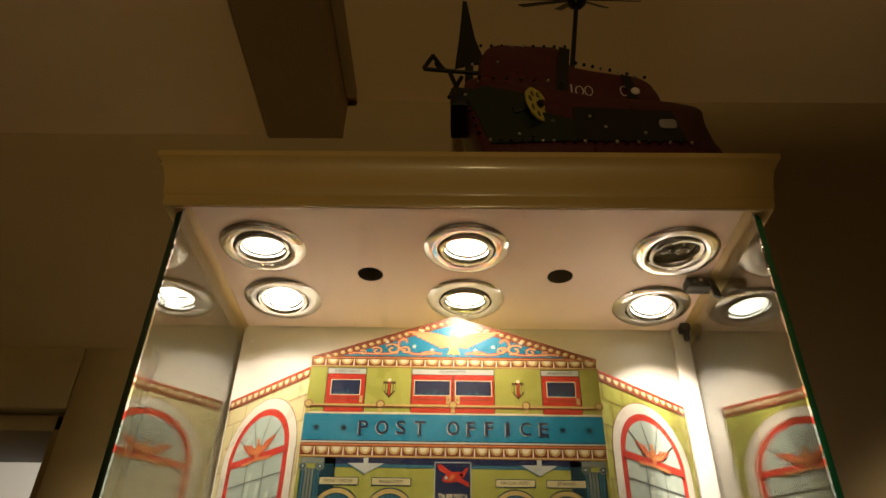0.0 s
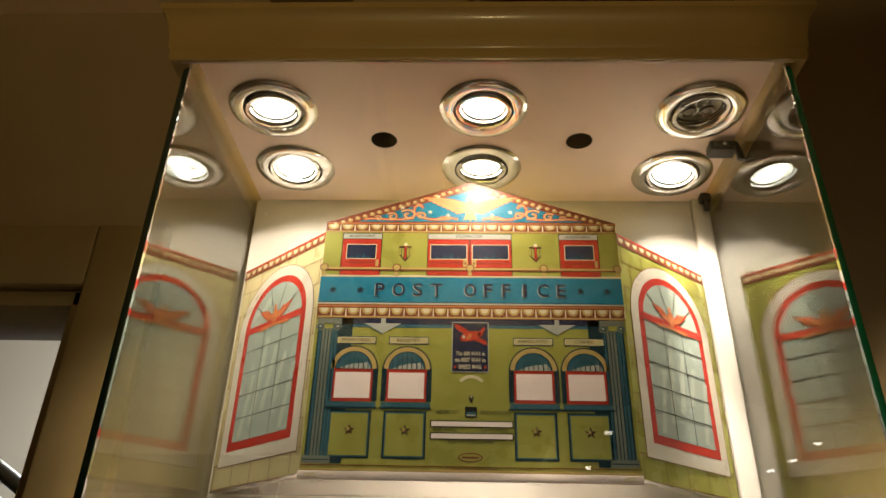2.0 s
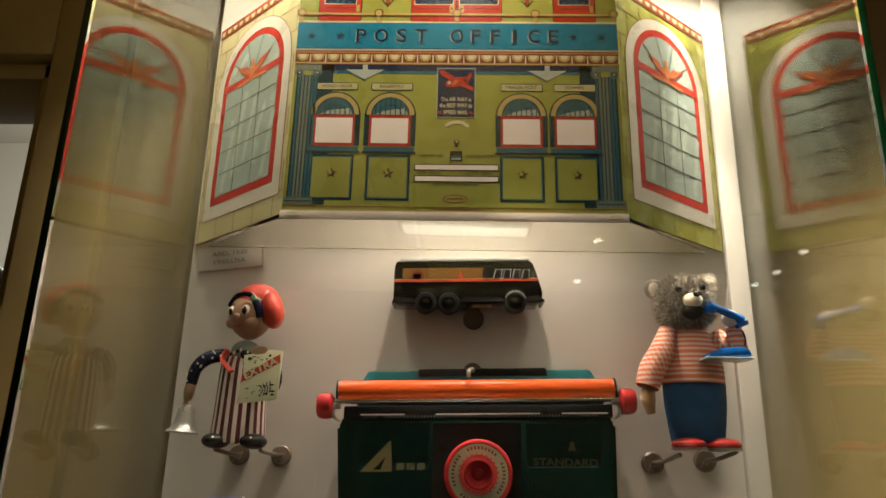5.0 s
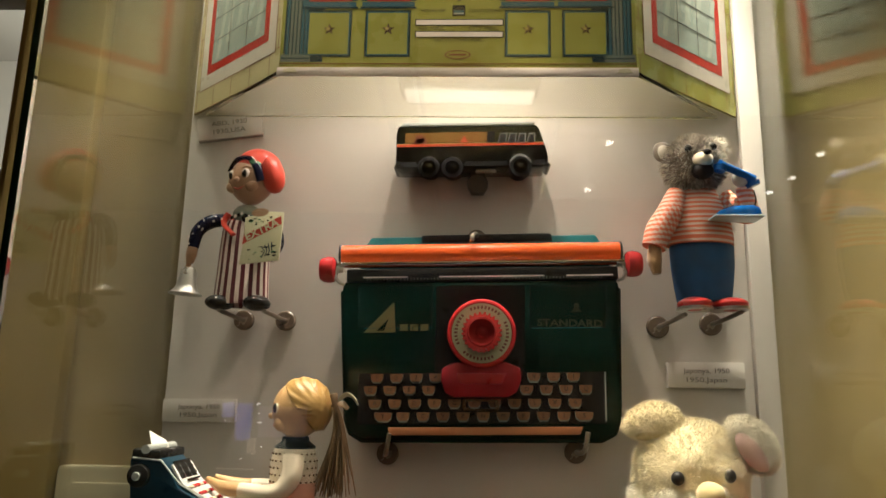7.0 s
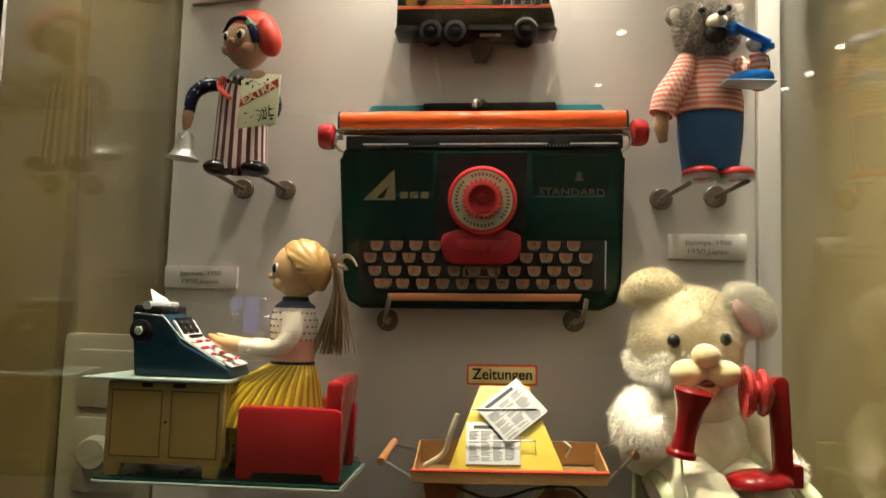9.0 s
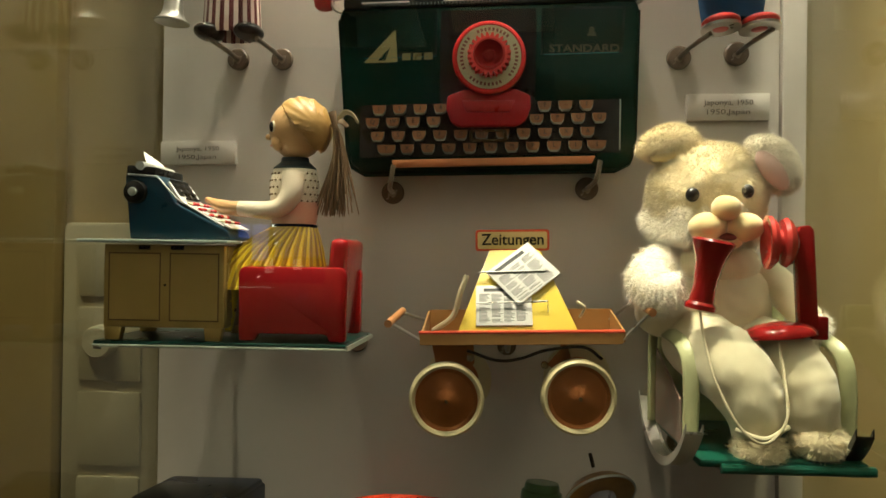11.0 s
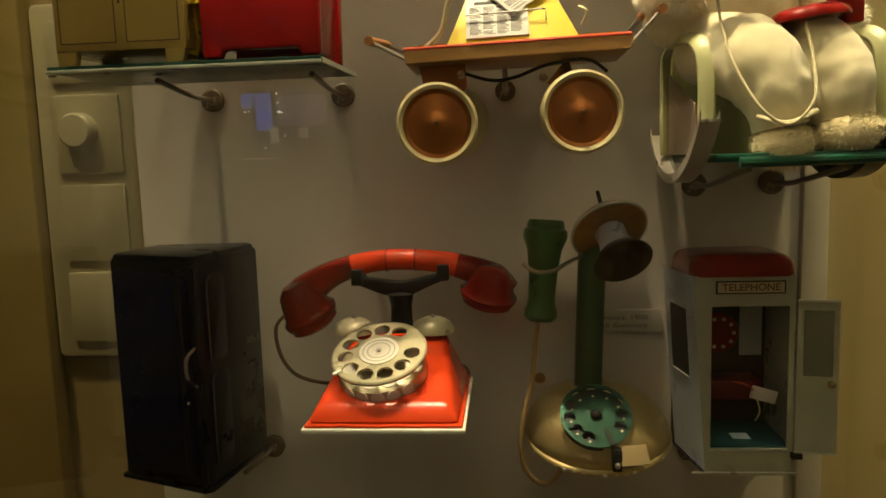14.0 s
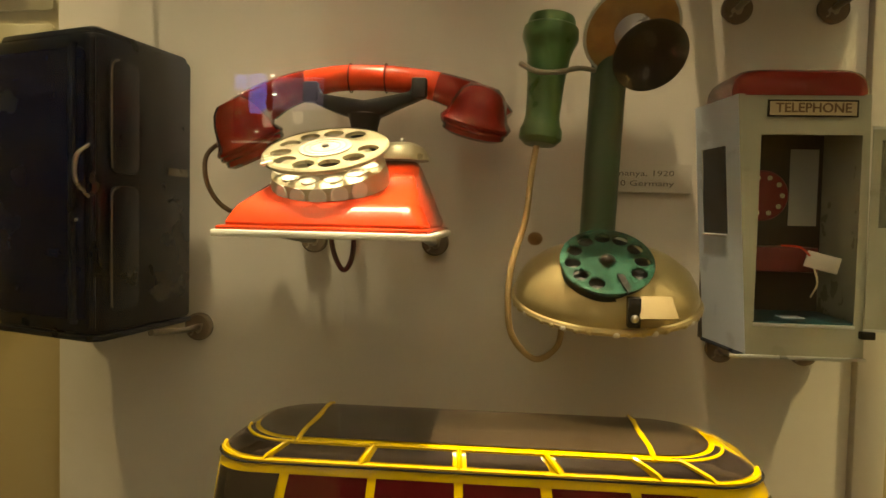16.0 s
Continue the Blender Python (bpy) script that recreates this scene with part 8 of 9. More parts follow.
bmesh.ops.bevel(bm, geom=bm.edges[:], offset=0.0042, segments=3, profile=0.5, affect="EDGES")
part("body", bm, P_RED, ph, "orange-red enamelled body")
# dial on the sloping top
dn = Matrix.Translation((-0.0480, 0.1400, 1.1090)) @ pose(0, 0, 0, 25, 0, 0) @ pose(0, 0, 0, 0, -3, 0)
R = 0.0295
drum = part("dial_drum", lathe([(0.0, 0.0), (R * 0.96, 0.0), (R * 0.98, 0.003), (R * 0.94, 0.0105), (R * 0.85, 0.0120), (0, 0.0120)], 48, dn), P_BRASS, ph, "pale brass dial drum")
for k in range(10):
    a = radians(200 + 30 * k)
    part("number_spot", lathe([(0.0046, 0), (0.0046, 0.0005), (0, 0.0006)], 16, dn @ Matrix.Translation((R * 0.72 * math.cos(a), R * 0.72 * math.sin(a), 0.0119))), P_WHITE, drum)
for k in range(5):
    a = radians(232 + 20 * k)
    part("side_spot", lathe([(0.0042, 0), (0.0041, 0.0005), (0, 0.0006)], 18, dn @ pose(0, 0, 0, 0, 0, math.degrees(a)) @ Matrix.Translation((R * 0.957, 0, 0.0066)) @ pose(0, 0, 0, 0, 84, 0)), P_WHITE, drum)
holes_ = [circle(R * 0.73 * math.cos(radians(60 + 32.5 * k)), R * 0.73 * math.sin(radians(60 + 32.5 * k)), 0.0052, 18) for k in range(10)]
part("finger_wheel", holed(circle(0, 0, R * 1.02, 56), holes_, 0.0018, dn @ Matrix.Translation((0, 0, 0.0185))), P_BRASS, drum, "finger wheel with ten holes")
part("wheel_edge", lathe([(R * 1.0, -0.0006), (R * 1.035, 0.0002), (R * 1.035, 0.0016), (R * 1.0, 0.0024)], 56, dn @ Matrix.Translation((0, 0, 0.0185))), P_BRASS, drum)
card = part("dial_card", lathe([(R * 0.43, 0.0), (R * 0.43, 0.0008), (0, 0.0009)], 32, dn @ Matrix.Translation((0, 0, 0.0203))), P_WHITE, drum, "white dial card")
for rr in (0.36, 0.26):
    part("card_ring", lathe([(R * rr, 0.0), (R * rr, 0.0002), (R * rr - 0.0008, 0.0002), (R * rr - 0.0008, 0)], 30, dn @ Matrix.Translation((0, 0, 0.0211))), T_GREY, card)
part("dial_pin", lathe([(0.0018, 0), (0.0016, 0.0010), (0, 0.0012)], 12, dn @ Matrix.Translation((0, 0, 0.0211))), M_STEEL, drum)
part("spacer", lathe([(0.010, 0.0118), (0.010, 0.0186)], 20, dn), M_DARK, drum)
part("finger_stop", moved(box(-0.0010, 0.0010, -0.003, 0.003, 0, 0.0016, 0.0004), dn @ Matrix.Translation((-R * 0.80, -R * 0.62, 0.0195)) @ pose(0, 0, 0, 0, 0, -50)), P_WHITE, drum)
for bx_ in (-0.0770, -0.0205):
    part("bell", lathe([(0, 0.0105), (0.0070, 0.0098), (0.0125, 0.0070), (0.0150, 0.0025), (0.0152, 0.0), (0, 0)], 32, Matrix.Translation((bx_, 0.189, 1.1262))), P_BRASS, ph, "round pale brass bell")
    part("bell_screw", ball((bx_, 0.189, 1.1370), 0.0018, 10, 8), M_STEEL, ph)
# cradle and handset
part("stem", lathe([(0.0095, 0.0), (0.0080, 0.004), (0.0076, 0.020), (0.0095, 0.028), (0.0, 0.030)], 24, Matrix.Translation((-0.0435, 0.196, 1.1245))), M_BLACK, ph, "black cradle stem")
cr = part("cradle", prism([(-0.0770, 1.1680), (-0.0715, 1.1690), (-0.0690, 1.1640), (-0.0435, 1.1605), (-0.0180, 1.1655), (-0.0155, 1.1715), (-0.0095, 1.1715), (-0.0105, 1.1625), (-0.0250, 1.1565), (-0.0370, 1.1505), (-0.0500, 1.1500), (-0.0630, 1.1545), (-0.0760, 1.1600)], 0.011, facing(0, 0.2045, 0), bevel=0.0012), M_BLACK, ph, "black forked cradle")
for px, pz in ((-0.0745, 1.1690), (-0.0125, 1.1715)):
    part("cradle_prong", box(px - 0.0042, px + 0.0042, 0.1915, 0.1985, pz - 0.010, pz + 0.0015, 0.0012), M_BLACK, cr)
hsx = [(-0.1270, 0.208, 1.1400), (-0.1160, 0.208, 1.1530), (-0.0950, 0.208, 1.1660), (-0.0680, 0.208, 1.1740), (-0.0440, 0.208, 1.1755), (-0.0180, 0.208, 1.1735), (0.0060, 0.208, 1.1675), (0.0220, 0.208, 1.1590), (0.0320, 0.208, 1.1490)]
line_ = rounded(hsx, 7)
radii = [float(np.interp(k / (len(line_) - 1), np.linspace(0, 1, 9), [0.0120, 0.0135, 0.0100, 0.0082, 0.0080, 0.0082, 0.0100, 0.0135, 0.0120])) for k in range(len(line_))]
a_, b_ = len(line_) // 3 - 1, 2 * len(line_) // 3 + 1
hsob = part("handset", tube(line_[a_:b_ + 1], radii[a_:b_ + 1], 22, flat=0.9), P_RED, ph, "orange-red handset grip")
part("grip_end", tube(line_[:a_ + 1], radii[:a_ + 1], 22, flat=0.9), P_DKRED, hsob, "dark red translucent grip end")
part("grip_end", tube(line_[b_:], radii[b_:], 22, flat=0.9), P_DKRED, hsob, "dark red translucent grip end")
for x in (-0.0545, -0.0335):
    part("grip_seam", tube([Vector((x, 0.208 + 0.0083 * math.cos(a), 1.1752 + 0.0083 * math.sin(a))) for a in np.linspace(0, 2 * math.pi, 25)], 0.0005, 5), P_DKRED, hsob, "dark seam round the grip")
for m_, lab in ((Matrix.Translation((-0.1165, 0.203, 1.1435)) @ pose(0, 0, 0, 14, -24, 0), "cup-shaped mouthpiece"), (Matrix.Translation((0.0205, 0.203, 1.1560)) @ pose(0, 0, 0, 14, 14, 0) @ Matrix.Diagonal((1.0, 1.0, 0.80, 1)), "cup-shaped earpiece")):
    cup = [(0.0, 0.0190), (0.0085, 0.0180), (0.0125, 0.0140), (0.0150, 0.0080), (0.0168, 0.0015), (0.0180, -0.0035), (0.0198, -0.0060), (0.0208, -0.0072), (0.0208, -0.0088), (0.0198, -0.0096), (0.0202, -0.0108), (0.0196, -0.0122), (0.0182, -0.0130), (0.0182, -0.0160), (0.0150, -0.0182), (0.0, -0.0172)]
    part("cup", lathe(cup, 40, m_), P_DKRED, hsob, lab)
part("cord", tube(rounded([(-0.1300, 0.205, 1.1380), (-0.1380, 0.200, 1.1280), (-0.1310, 0.185, 1.1120), (-0.1200, 0.180, 1.0990), (-0.1050, 0.180, 1.0930), (-0.0900, 0.185, 1.0895)], 6), 0.0014, 8), mat("brown_cloth_cord", (0.12, 0.07, 0.035), 0.7, bump=0.5), ph, "thin brown cord")
part("cord", tube(rounded([(-0.0560, 0.170, 1.0865), (-0.0530, 0.168, 1.0740), (-0.0480, 0.168, 1.0660), (-0.0440, 0.170, 1.0720), (-0.0430, 0.172, 1.0865)], 6), 0.0014, 8), D_STRIPE, ph, "brown cord loop")
for px in (-0.083, -0.006):
    fixing("telephone_mount", px, 1.0795, [(px, BACK, 1.0795), (px, 0.215, 1.0800), (px, 0.170, 1.0840)], "clear round mount with rod under the red telephone", 0.0085)

# ---- green candlestick telephone ----
C_GRN = mat("green_painted_wood", (0.032, 0.085, 0.026), 0.3, vary=0.4, scale=55, coat=0.35, tint=(0.030, 0.050, 0.016))
C_DGRN = mat("dark_green_painted_wood", (0.020, 0.046, 0.020), 0.4, vary=0.35, scale=40, coat=0.15)
C_GOLD = mat("pale_gold_tin", (0.42, 0.33, 0.16), 0.34, 0.6, vary=0.16, scale=120, rough_vary=0.1)
C_DIAL = mat("green_dial_enamel", (0.022, 0.085, 0.055), 0.18, vary=0.4, scale=60, coat=0.5, metal=0.5)
C_RUST = mat("worn_gold_brown", (0.30, 0.17, 0.06), 0.4, 0.6, vary=0.45, scale=70, tint=(0.10, 0.05, 0.02))
cs = thing("candlestick_telephone", (0.090, 0.195, 1.045), "green candlestick toy telephone with pale gold base", "toy telephone")
part("base", lathe([(0, 0.0235), (0.013, 0.0235), (0.025, 0.0222), (0.035, 0.0190), (0.0425, 0.0130), (0.0465, 0.0060), (0.0478, 0.0), (0.0468, -0.0030), (0, -0.0030)], 60, Matrix.Translation((0.0930, 0.190, 1.0560)) @ pose(0, 0, 0, 16, 0, 0) @ Matrix.Diagonal((1.04, 0.96, 1, 1))), C_GOLD, cs, "domed pale gold base")
rimp = [Vector((0.0930 + 0.0497 * math.cos(a), 0.190 + 0.0457 * math.sin(a) * math.cos(radians(16)), 1.0535 + 0.0457 * math.sin(a) * math.sin(radians(16)))) for a in np.linspace(0, 2 * math.pi, 49)]
part("rim", tube(rimp, 0.0020, 8), C_GOLD, cs, "crimped base rim")
# every third crimp is white, a painted highlight on the gold rim
for k in range(40):
    q = rimp[int(k * 48 / 40)]
    part("crimp", ball(q + Vector((0, -0.0006, -0.0008)), (0.0021, 0.0019, 0.0017), 8, 6), P_WHITE if k % 3 == 0 else C_GOLD, cs)
part("stem", tube([(0.0885, 0.200, 1.0760), (0.0900, 0.1985, 1.125), (0.0925, 0.1965, 1.1900)], 0.0098, 24), C_DGRN, cs, "dark green wooden stem")
part("stem_collar", lathe([(0.0155, 0.0), (0.0140, 0.003), (0.0110, 0.006), (0.0, 0.006)], 28, Matrix.Translation((0.0885, 0.200, 1.0775))), C_GOLD, cs)
cd = Matrix.Translation((0.0894, 0.1640, 1.0705)) @ pose(0, 0, 0, 40, 0, 0) @ Matrix.Diagonal((0.92, 0.92, 1, 1))
part("dial_boss", lathe([(0.0245, -0.006), (0.0245, 0.0), (0.022, 0.0015), (0, 0.0015)], 40, cd), D_BLACK, cs)
hol = [circle(0.0190 * math.cos(radians(-30 + 31 * k)), 0.0190 * math.sin(radians(-30 + 31 * k)), 0.0045, 16) for k in range(10)]
dd = part("dial", holed(circle(0, 0, 0.0258, 48), hol, 0.0016, cd @ Matrix.Translation((0, 0, 0.0050))), C_DIAL, cs, "green dial with finger holes")
plate = part("dial_plate", lathe([(0.0235, 0.002), (0.0235, 0.0030), (0, 0.0031)], 40, cd), RUBBER, dd, "black number plate")
for k in range(10):
    a = radians(-30 + 31 * k)
    part("number_spot", prism(circle(0.0190 * math.cos(a) + 0.0010, 0.0190 * math.sin(a) - 0.0018, 0.0010, 12), 0.0004, cd @ Matrix.Translation((0, 0, 0.0031))), T_CREAM, dd, "cream number spot")
part("dial_hub", ball(cd @ Vector((0, 0, 0.0070)), (0.0042, 0.0042, 0.003), 16, 10), D_BLACK, dd)
part("finger_stop", prism([(0.004, -0.012), (0.0085, -0.0265), (0.0105, -0.0215), (0.0075, -0.0125)], 0.0012, cd @ Matrix.Translation((0, 0, 0.0072))), D_BLACK, dd)
part("maker_card", moved(box(-0.0095, 0.0095, -0.0006, 0.0006, -0.0065, 0.0065, 0.0003), Matrix.Translation((0.1115, 0.1440, 1.0540)) @ pose(0, 0, 0, -40, 0, 12)), tin("tan_label", (0.27, 0.20, 0.10), 0.5), cs, "small tan label")
part("bracket", box(0.0975, 0.1035, 0.1395, 0.1475, 1.0445, 1.0590, 0.0006), D_BLACK, cs)
part("bracket_screw", ball((0.1005, 0.1392, 1.0490), 0.0020, 10, 8), M_STEEL, cs)
# mouthpiece
disc_m = Matrix.Translation((0.1012, 0.1830, 1.1968)) @ Matrix.Diagonal((1.06, 1.06, 1.06, 1)) @ (Vector((0.20, -0.72, -0.60)).normalized()).to_track_quat("Z", "Y").to_matrix().to_4x4()
mp = part("transmitter", lathe([(0, -0.006), (0.020, -0.005), (0.0245, 0.0), (0.0245, 0.0018), (0.0235, 0.0022), (0.0130, 0.0030), (0, 0.0035)], 44, disc_m), C_RUST, cs, "worn brown-gold transmitter disc")
part("disc_edge", lathe([(0.0238, 0.0005), (0.0252, 0.0012), (0.0250, 0.0026), (0.0236, 0.0024)], 44, disc_m), T_GREY, mp)
part("neck", lathe([(0.0098, 0.003), (0.0094, 0.010), (0.0104, 0.016), (0.0132, 0.0220)], 44, disc_m), mat("bluish_grey_metal", (0.34, 0.34, 0.38), 0.3, 0.5, vary=0.2, scale=90), mp, "bluish grey horn neck")
part("horn", lathe([(0.0130, 0.0212), (0.0150, 0.0240), (0.0180, 0.0272), (0.0184, 0.0288), (0.0174, 0.0284), (0.0125, 0.0235), (0.0075, 0.016), (0, 0.0140)], 44, disc_m), mat("black_horn", (0.008, 0.006, 0.008), 0.2, vary=0.3, coat=0.5), mp, "black flared horn")
part("pin", tube([(0.0985, 0.198, 1.212), (0.0960, 0.199, 1.222)], 0.0014, 8), D_BLACK, cs)
# receiver on its hook
rc = part("receiver", lathe([(0.0, 0.0690), (0.0118, 0.0690), (0.0128, 0.0665), (0.0128, 0.0640), (0.0148, 0.0625), (0.0152, 0.0575), (0.0140, 0.0545), (0.0118, 0.0490), (0.0098, 0.0330), (0.0090, 0.0150), (0.0100, 0.0100), (0.0112, 0.0080), (0.0112, 0.0030), (0.0080, 0.0), (0, -0.0008)], 32, Matrix.Translation((0.0545, 0.178, 1.1350)) @ pose(0, 0, 0, -6, 4.5, 0)), C_GRN, cs, "turned green wooden receiver")
part("receiver_mouth", lathe([(0.0108, 0.0692), (0.0100, 0.0660), (0, 0.0655)], 28, Matrix.Translation((0.0545, 0.178, 1.1350)) @ pose(0, 0, 0, -6, 4.5, 0)), C_DGRN, rc)
part("hook", tube(rounded([(0.0430, 0.169, 1.1760), (0.0520, 0.1655, 1.1710), (0.0640, 0.168, 1.1715), (0.0740, 0.178, 1.1755), (0.0840, 0.192, 1.1770)], 6), 0.0014, 8), M_HOUSING, cs, "thin wire hook")
M_STRAP = mat("tan_cloth_cord", (0.26, 0.17, 0.07), 0.8, vary=0.3, scale=200, bump=0.6)
part("cord", tube(rounded([(0.0530, 0.178, 1.1350), (0.0505, 0.176, 1.1180), (0.0480, 0.172, 1.0950), (0.0420, 0.165, 1.0740), (0.0400, 0.162, 1.0560), (0.0425, 0.164, 1.0350), (0.0550, 0.172, 1.0215), (0.0670, 0.180, 1.0270), (0.0700, 0.186, 1.0400)], 8), 0.0017, 8), M_STRAP, cs, "tan cord")
part("rear_knob", ball((0.0550, 0.214, 1.0840), (0.0045, 0.0045, 0.0040), 14, 10), C_RUST, cs)
fixing("candlestick_mount", 0.0905, 1.0440, [(0.0905, BACK, 1.0440), (0.0905, 0.220, 1.0445), (0.0905, 0.195, 1.0500)], "clear round mount with rod under the candlestick telephone", 0.0085)

# ---- tin telephone booth ----
O_GREY = tin("booth_grey_enamel", (0.26, 0.25, 0.19), 0.3, 0.2)
# paler copy of the booth enamel: the light on the side wall is in the colour
O_SIDE = tin("booth_pale_lit", (0.60, 0.64, 0.70), 0.3)
O_RED = tin("booth_dark_red_roof", (0.15, 0.012, 0.012), 0.22, coat=0.4)
O_SILVER = tin("booth_bare_tin_edge", (0.45, 0.44, 0.40), 0.3, metal=0.5)
O_FLOOR = tin("booth_teal_floor", (0.012, 0.06, 0.07), 0.4)
bo = thing("tin_telephone_booth", (0.19, 0.21, 1.026), "grey tin telephone booth with dark red roof and open door", "toy telephone booth")
BFY = 0.182
bx0, bx1, bz0, bz1 = 0.1600, 0.2235, 1.0265, 1.1635
# left side leans outwards to the back; the front has a door opening
front_o = [(bx0 + 0.006, bz0), (bx1 + 0.002, bz0), (bx1, bz1), (bx0 - 0.003, bz1)]
part("front", holed(front_o, [rect(0.1695, 0.2200, 1.0435, 1.1425)], 0.0012, facing(0, BFY + 0.0012, 0)), O_GREY, bo, "grey front with door opening", smooth=False)
part("door_sill", box(0.1690, 0.2205, BFY - 0.0008, BFY + 0.003, 1.0418, 1.0436, 0.0004), O_SILVER, bo)
sm_ = bmesh.new()
win_z0, win_z1 = 1.0890, 1.1380
sv = lambda t, z: Vector((bx0 + 0.006 * (bz1 - z) / (bz1 - bz0) - 0.003 * (z - bz0) / (bz1 - bz0) + t * (0.1545 - bx0 - 0.003), BFY + t * (0.2355 - BFY), z))
for t0, t1, z0, z1 in ((0, 0.30, bz0, bz1), (0.86, 1, bz0, bz1), (0.30, 0.86, bz0, win_z0), (0.30, 0.86, win_z1, bz1)):
    vs = [sm_.verts.new(sv(*q)) for q in ((t0, z0), (t1, z0), (t1, z1), (t0, z1))]
    sm_.faces.new(vs)
bmesh.ops.solidify(sm_, geom=sm_.faces[:], thickness=0.0010)
part("side_wall", sm_, O_SIDE, bo, "pale grey side wall with window", smooth=False)
pane_b = bmesh.new()
pane_b.faces.new([pane_b.verts.new(sv(t, z) + Vector((0.0006, 0, 0))) for t, z in ((0.30, win_z0), (0.86, win_z0), (0.86, win_z1), (0.30, win_z1))])
bmesh.ops.solidify(pane_b, geom=pane_b.faces[:], thickness=0.0006)
part("side_window", pane_b, mat("dark_celluloid", (0.03, 0.035, 0.04), 0.15, coat=0.6), bo, "dark side window")
part("window_edge", tube([sv(0.30, win_z0) + Vector((-0.0006, 0, 0)), sv(0.86, win_z0) + Vector((-0.0006, 0, 0))], 0.0008, 6), O_SILVER, bo)
part("far_wall", box(bx1 - 0.0008, bx1 + 0.0004, BFY + 0.001, 0.2355, bz0, bz1), O_GREY, bo, smooth=False)
part("back_wall", box(0.1550, bx1, 0.2345, 0.2358, bz0, bz1), tin("booth_interior_brown", (0.05, 0.04, 0.03), 0.4), bo, smooth=False)
part("booth_floor", box(0.1685, bx1, BFY + 0.0012, 0.2345, bz0, 1.0445), O_FLOOR, bo, "teal booth floor", smooth=False)
part("bottom_edge", box(0.1575, bx1 + 0.003, BFY - 0.0012, BFY + 0.0003, bz0 - 0.0018, bz0 + 0.0002, 0.0004), O_SILVER, bo)
part("bottom_edge", tube([sv(0, bz0 - 0.0008), sv(1, bz0 - 0.0008)], 0.0012, 6), F_GREEN, bo)
def fillet(corners, radius, n=5):
    """A polygon with its corners rounded."""
    out = []
    for k, c in enumerate(corners):
        p, c, q = Vector(corners[k - 1]), Vector(c), Vector(corners[(k + 1) % len(corners)])
        a, b = c + (p - c).normalized() * radius, c + (q - c).normalized() * radius
        out += [a * (1 - t) ** 2 + c * (2 * t * (1 - t)) + b * (t * t) for t in (k / (n - 1) for k in range(n))]
    return out


roof = bmesh.new()
rings = []
for inset, h in ((0.0, -0.0008), (0.0, 0.0030), (0.0006, 0.0075), (0.0022, 0.0108), (0.0050, 0.0130), (0.0095, 0.0142)):
    o = fillet([(bx0 - 0.0038 + inset, BFY - 0.0008 + inset), (bx1 + 0.0008 - inset, BFY - 0.0008 + inset), (bx1 + 0.0008 - inset, 0.2370 - inset), (0.1535 + inset, 0.2370 - inset)], 0.0085)
    rings.append([roof.verts.new((p.x, p.y, bz1 + h)) for p in o])
for r0, r1 in zip(rings, rings[1:]):
    for k in range(len(r0)):
        roof.faces.new((r0[k], r0[(k + 1) % len(r0)], r1[(k + 1) % len(r0)], r1[k]))
roof.faces.new(rings[-1])
roof.faces.new(rings[0][::-1])
part("roof", roof, O_RED, bo, "rounded dark red roof")
sgm = facing(0.1940, BFY - 0.0012, 1.1558)
sgn = part("sign", prism(rect(-0.0225, 0.0225, -0.0044, 0.0044), 0.0008, sgm), D_BLACK, bo, "cream sign with black edge")
part("sign_face", prism(rect(-0.0215, 0.0215, -0.0035, 0.0035), 0.0003, sgm @ Matrix.Translation((0, 0, 0.0008))), tin("sign_tan", (0.36, 0.27, 0.16), 0.4), sgn)
part("sign_lettering", words("TELEPHONE", 0.0068, sgm @ Matrix.Translation((0, 0, 0.0013)), 0.0375, bold=0.0001), S_TRIM, sgn, "dark red-brown lettering")
# inside: dial disc, counter with wires
dl = part("inside_dial", lathe([(0, 0.002), (0.014, 0.002), (0.0150, 0.0005), (0, 0)], 30, facing(0.1885, 0.2335, 1.1125)), tin("inside_dark_red", (0.22, 0.02, 0.02), 0.35), bo, "dark red printed dial")
for k in range(10):
    a = radians(36 * k)
    part("dial_dot", prism(circle(0.1885 + 0.0108 * math.cos(a), 1.1125 + 0.0108 * math.sin(a), 0.0015, 8), 0.0003, facing(0, 0.2312, 0)), T_CREAM, dl)
part("inside_window", box(0.2040, 0.2200, 0.2335, 0.2342, 1.0950, 1.1400), tin("inside_pale_print", (0.42, 0.42, 0.36), 0.4), bo)
part("counter", box(0.1760, 0.2120, 0.2080, 0.2330, 1.0690, 1.0830, 0.0012), tin("counter_dark_red", (0.12, 0.02, 0.02), 0.4), bo)
part("battery_tag", moved(box(-0.0085, 0.0085, -0.0012, 0.0012, -0.0045, 0.0045, 0.0004), Matrix.Translation((0.2105, 0.2000, 1.0755)) @ pose(0, 0, 0, 0, 14, -10)), M_CARD, bo, "cream paper tag")
part("wire", tube(rounded([(0.1905, 0.205, 1.0840), (0.1975, 0.198, 1.0835), (0.2035, 0.199, 1.0790)], 5), 0.0006, 6), D_RED, bo, "thin red wire")
part("wire", tube(rounded([(0.2060, 0.199, 1.0720), (0.2075, 0.198, 1.0640), (0.2055, 0.201, 1.0560)], 5), 0.0005, 6), T_CREAM, bo)
part("floor_card", box(0.1890, 0.2010, 0.1960, 0.2060, 1.0446, 1.0452), O_SIDE, bo)
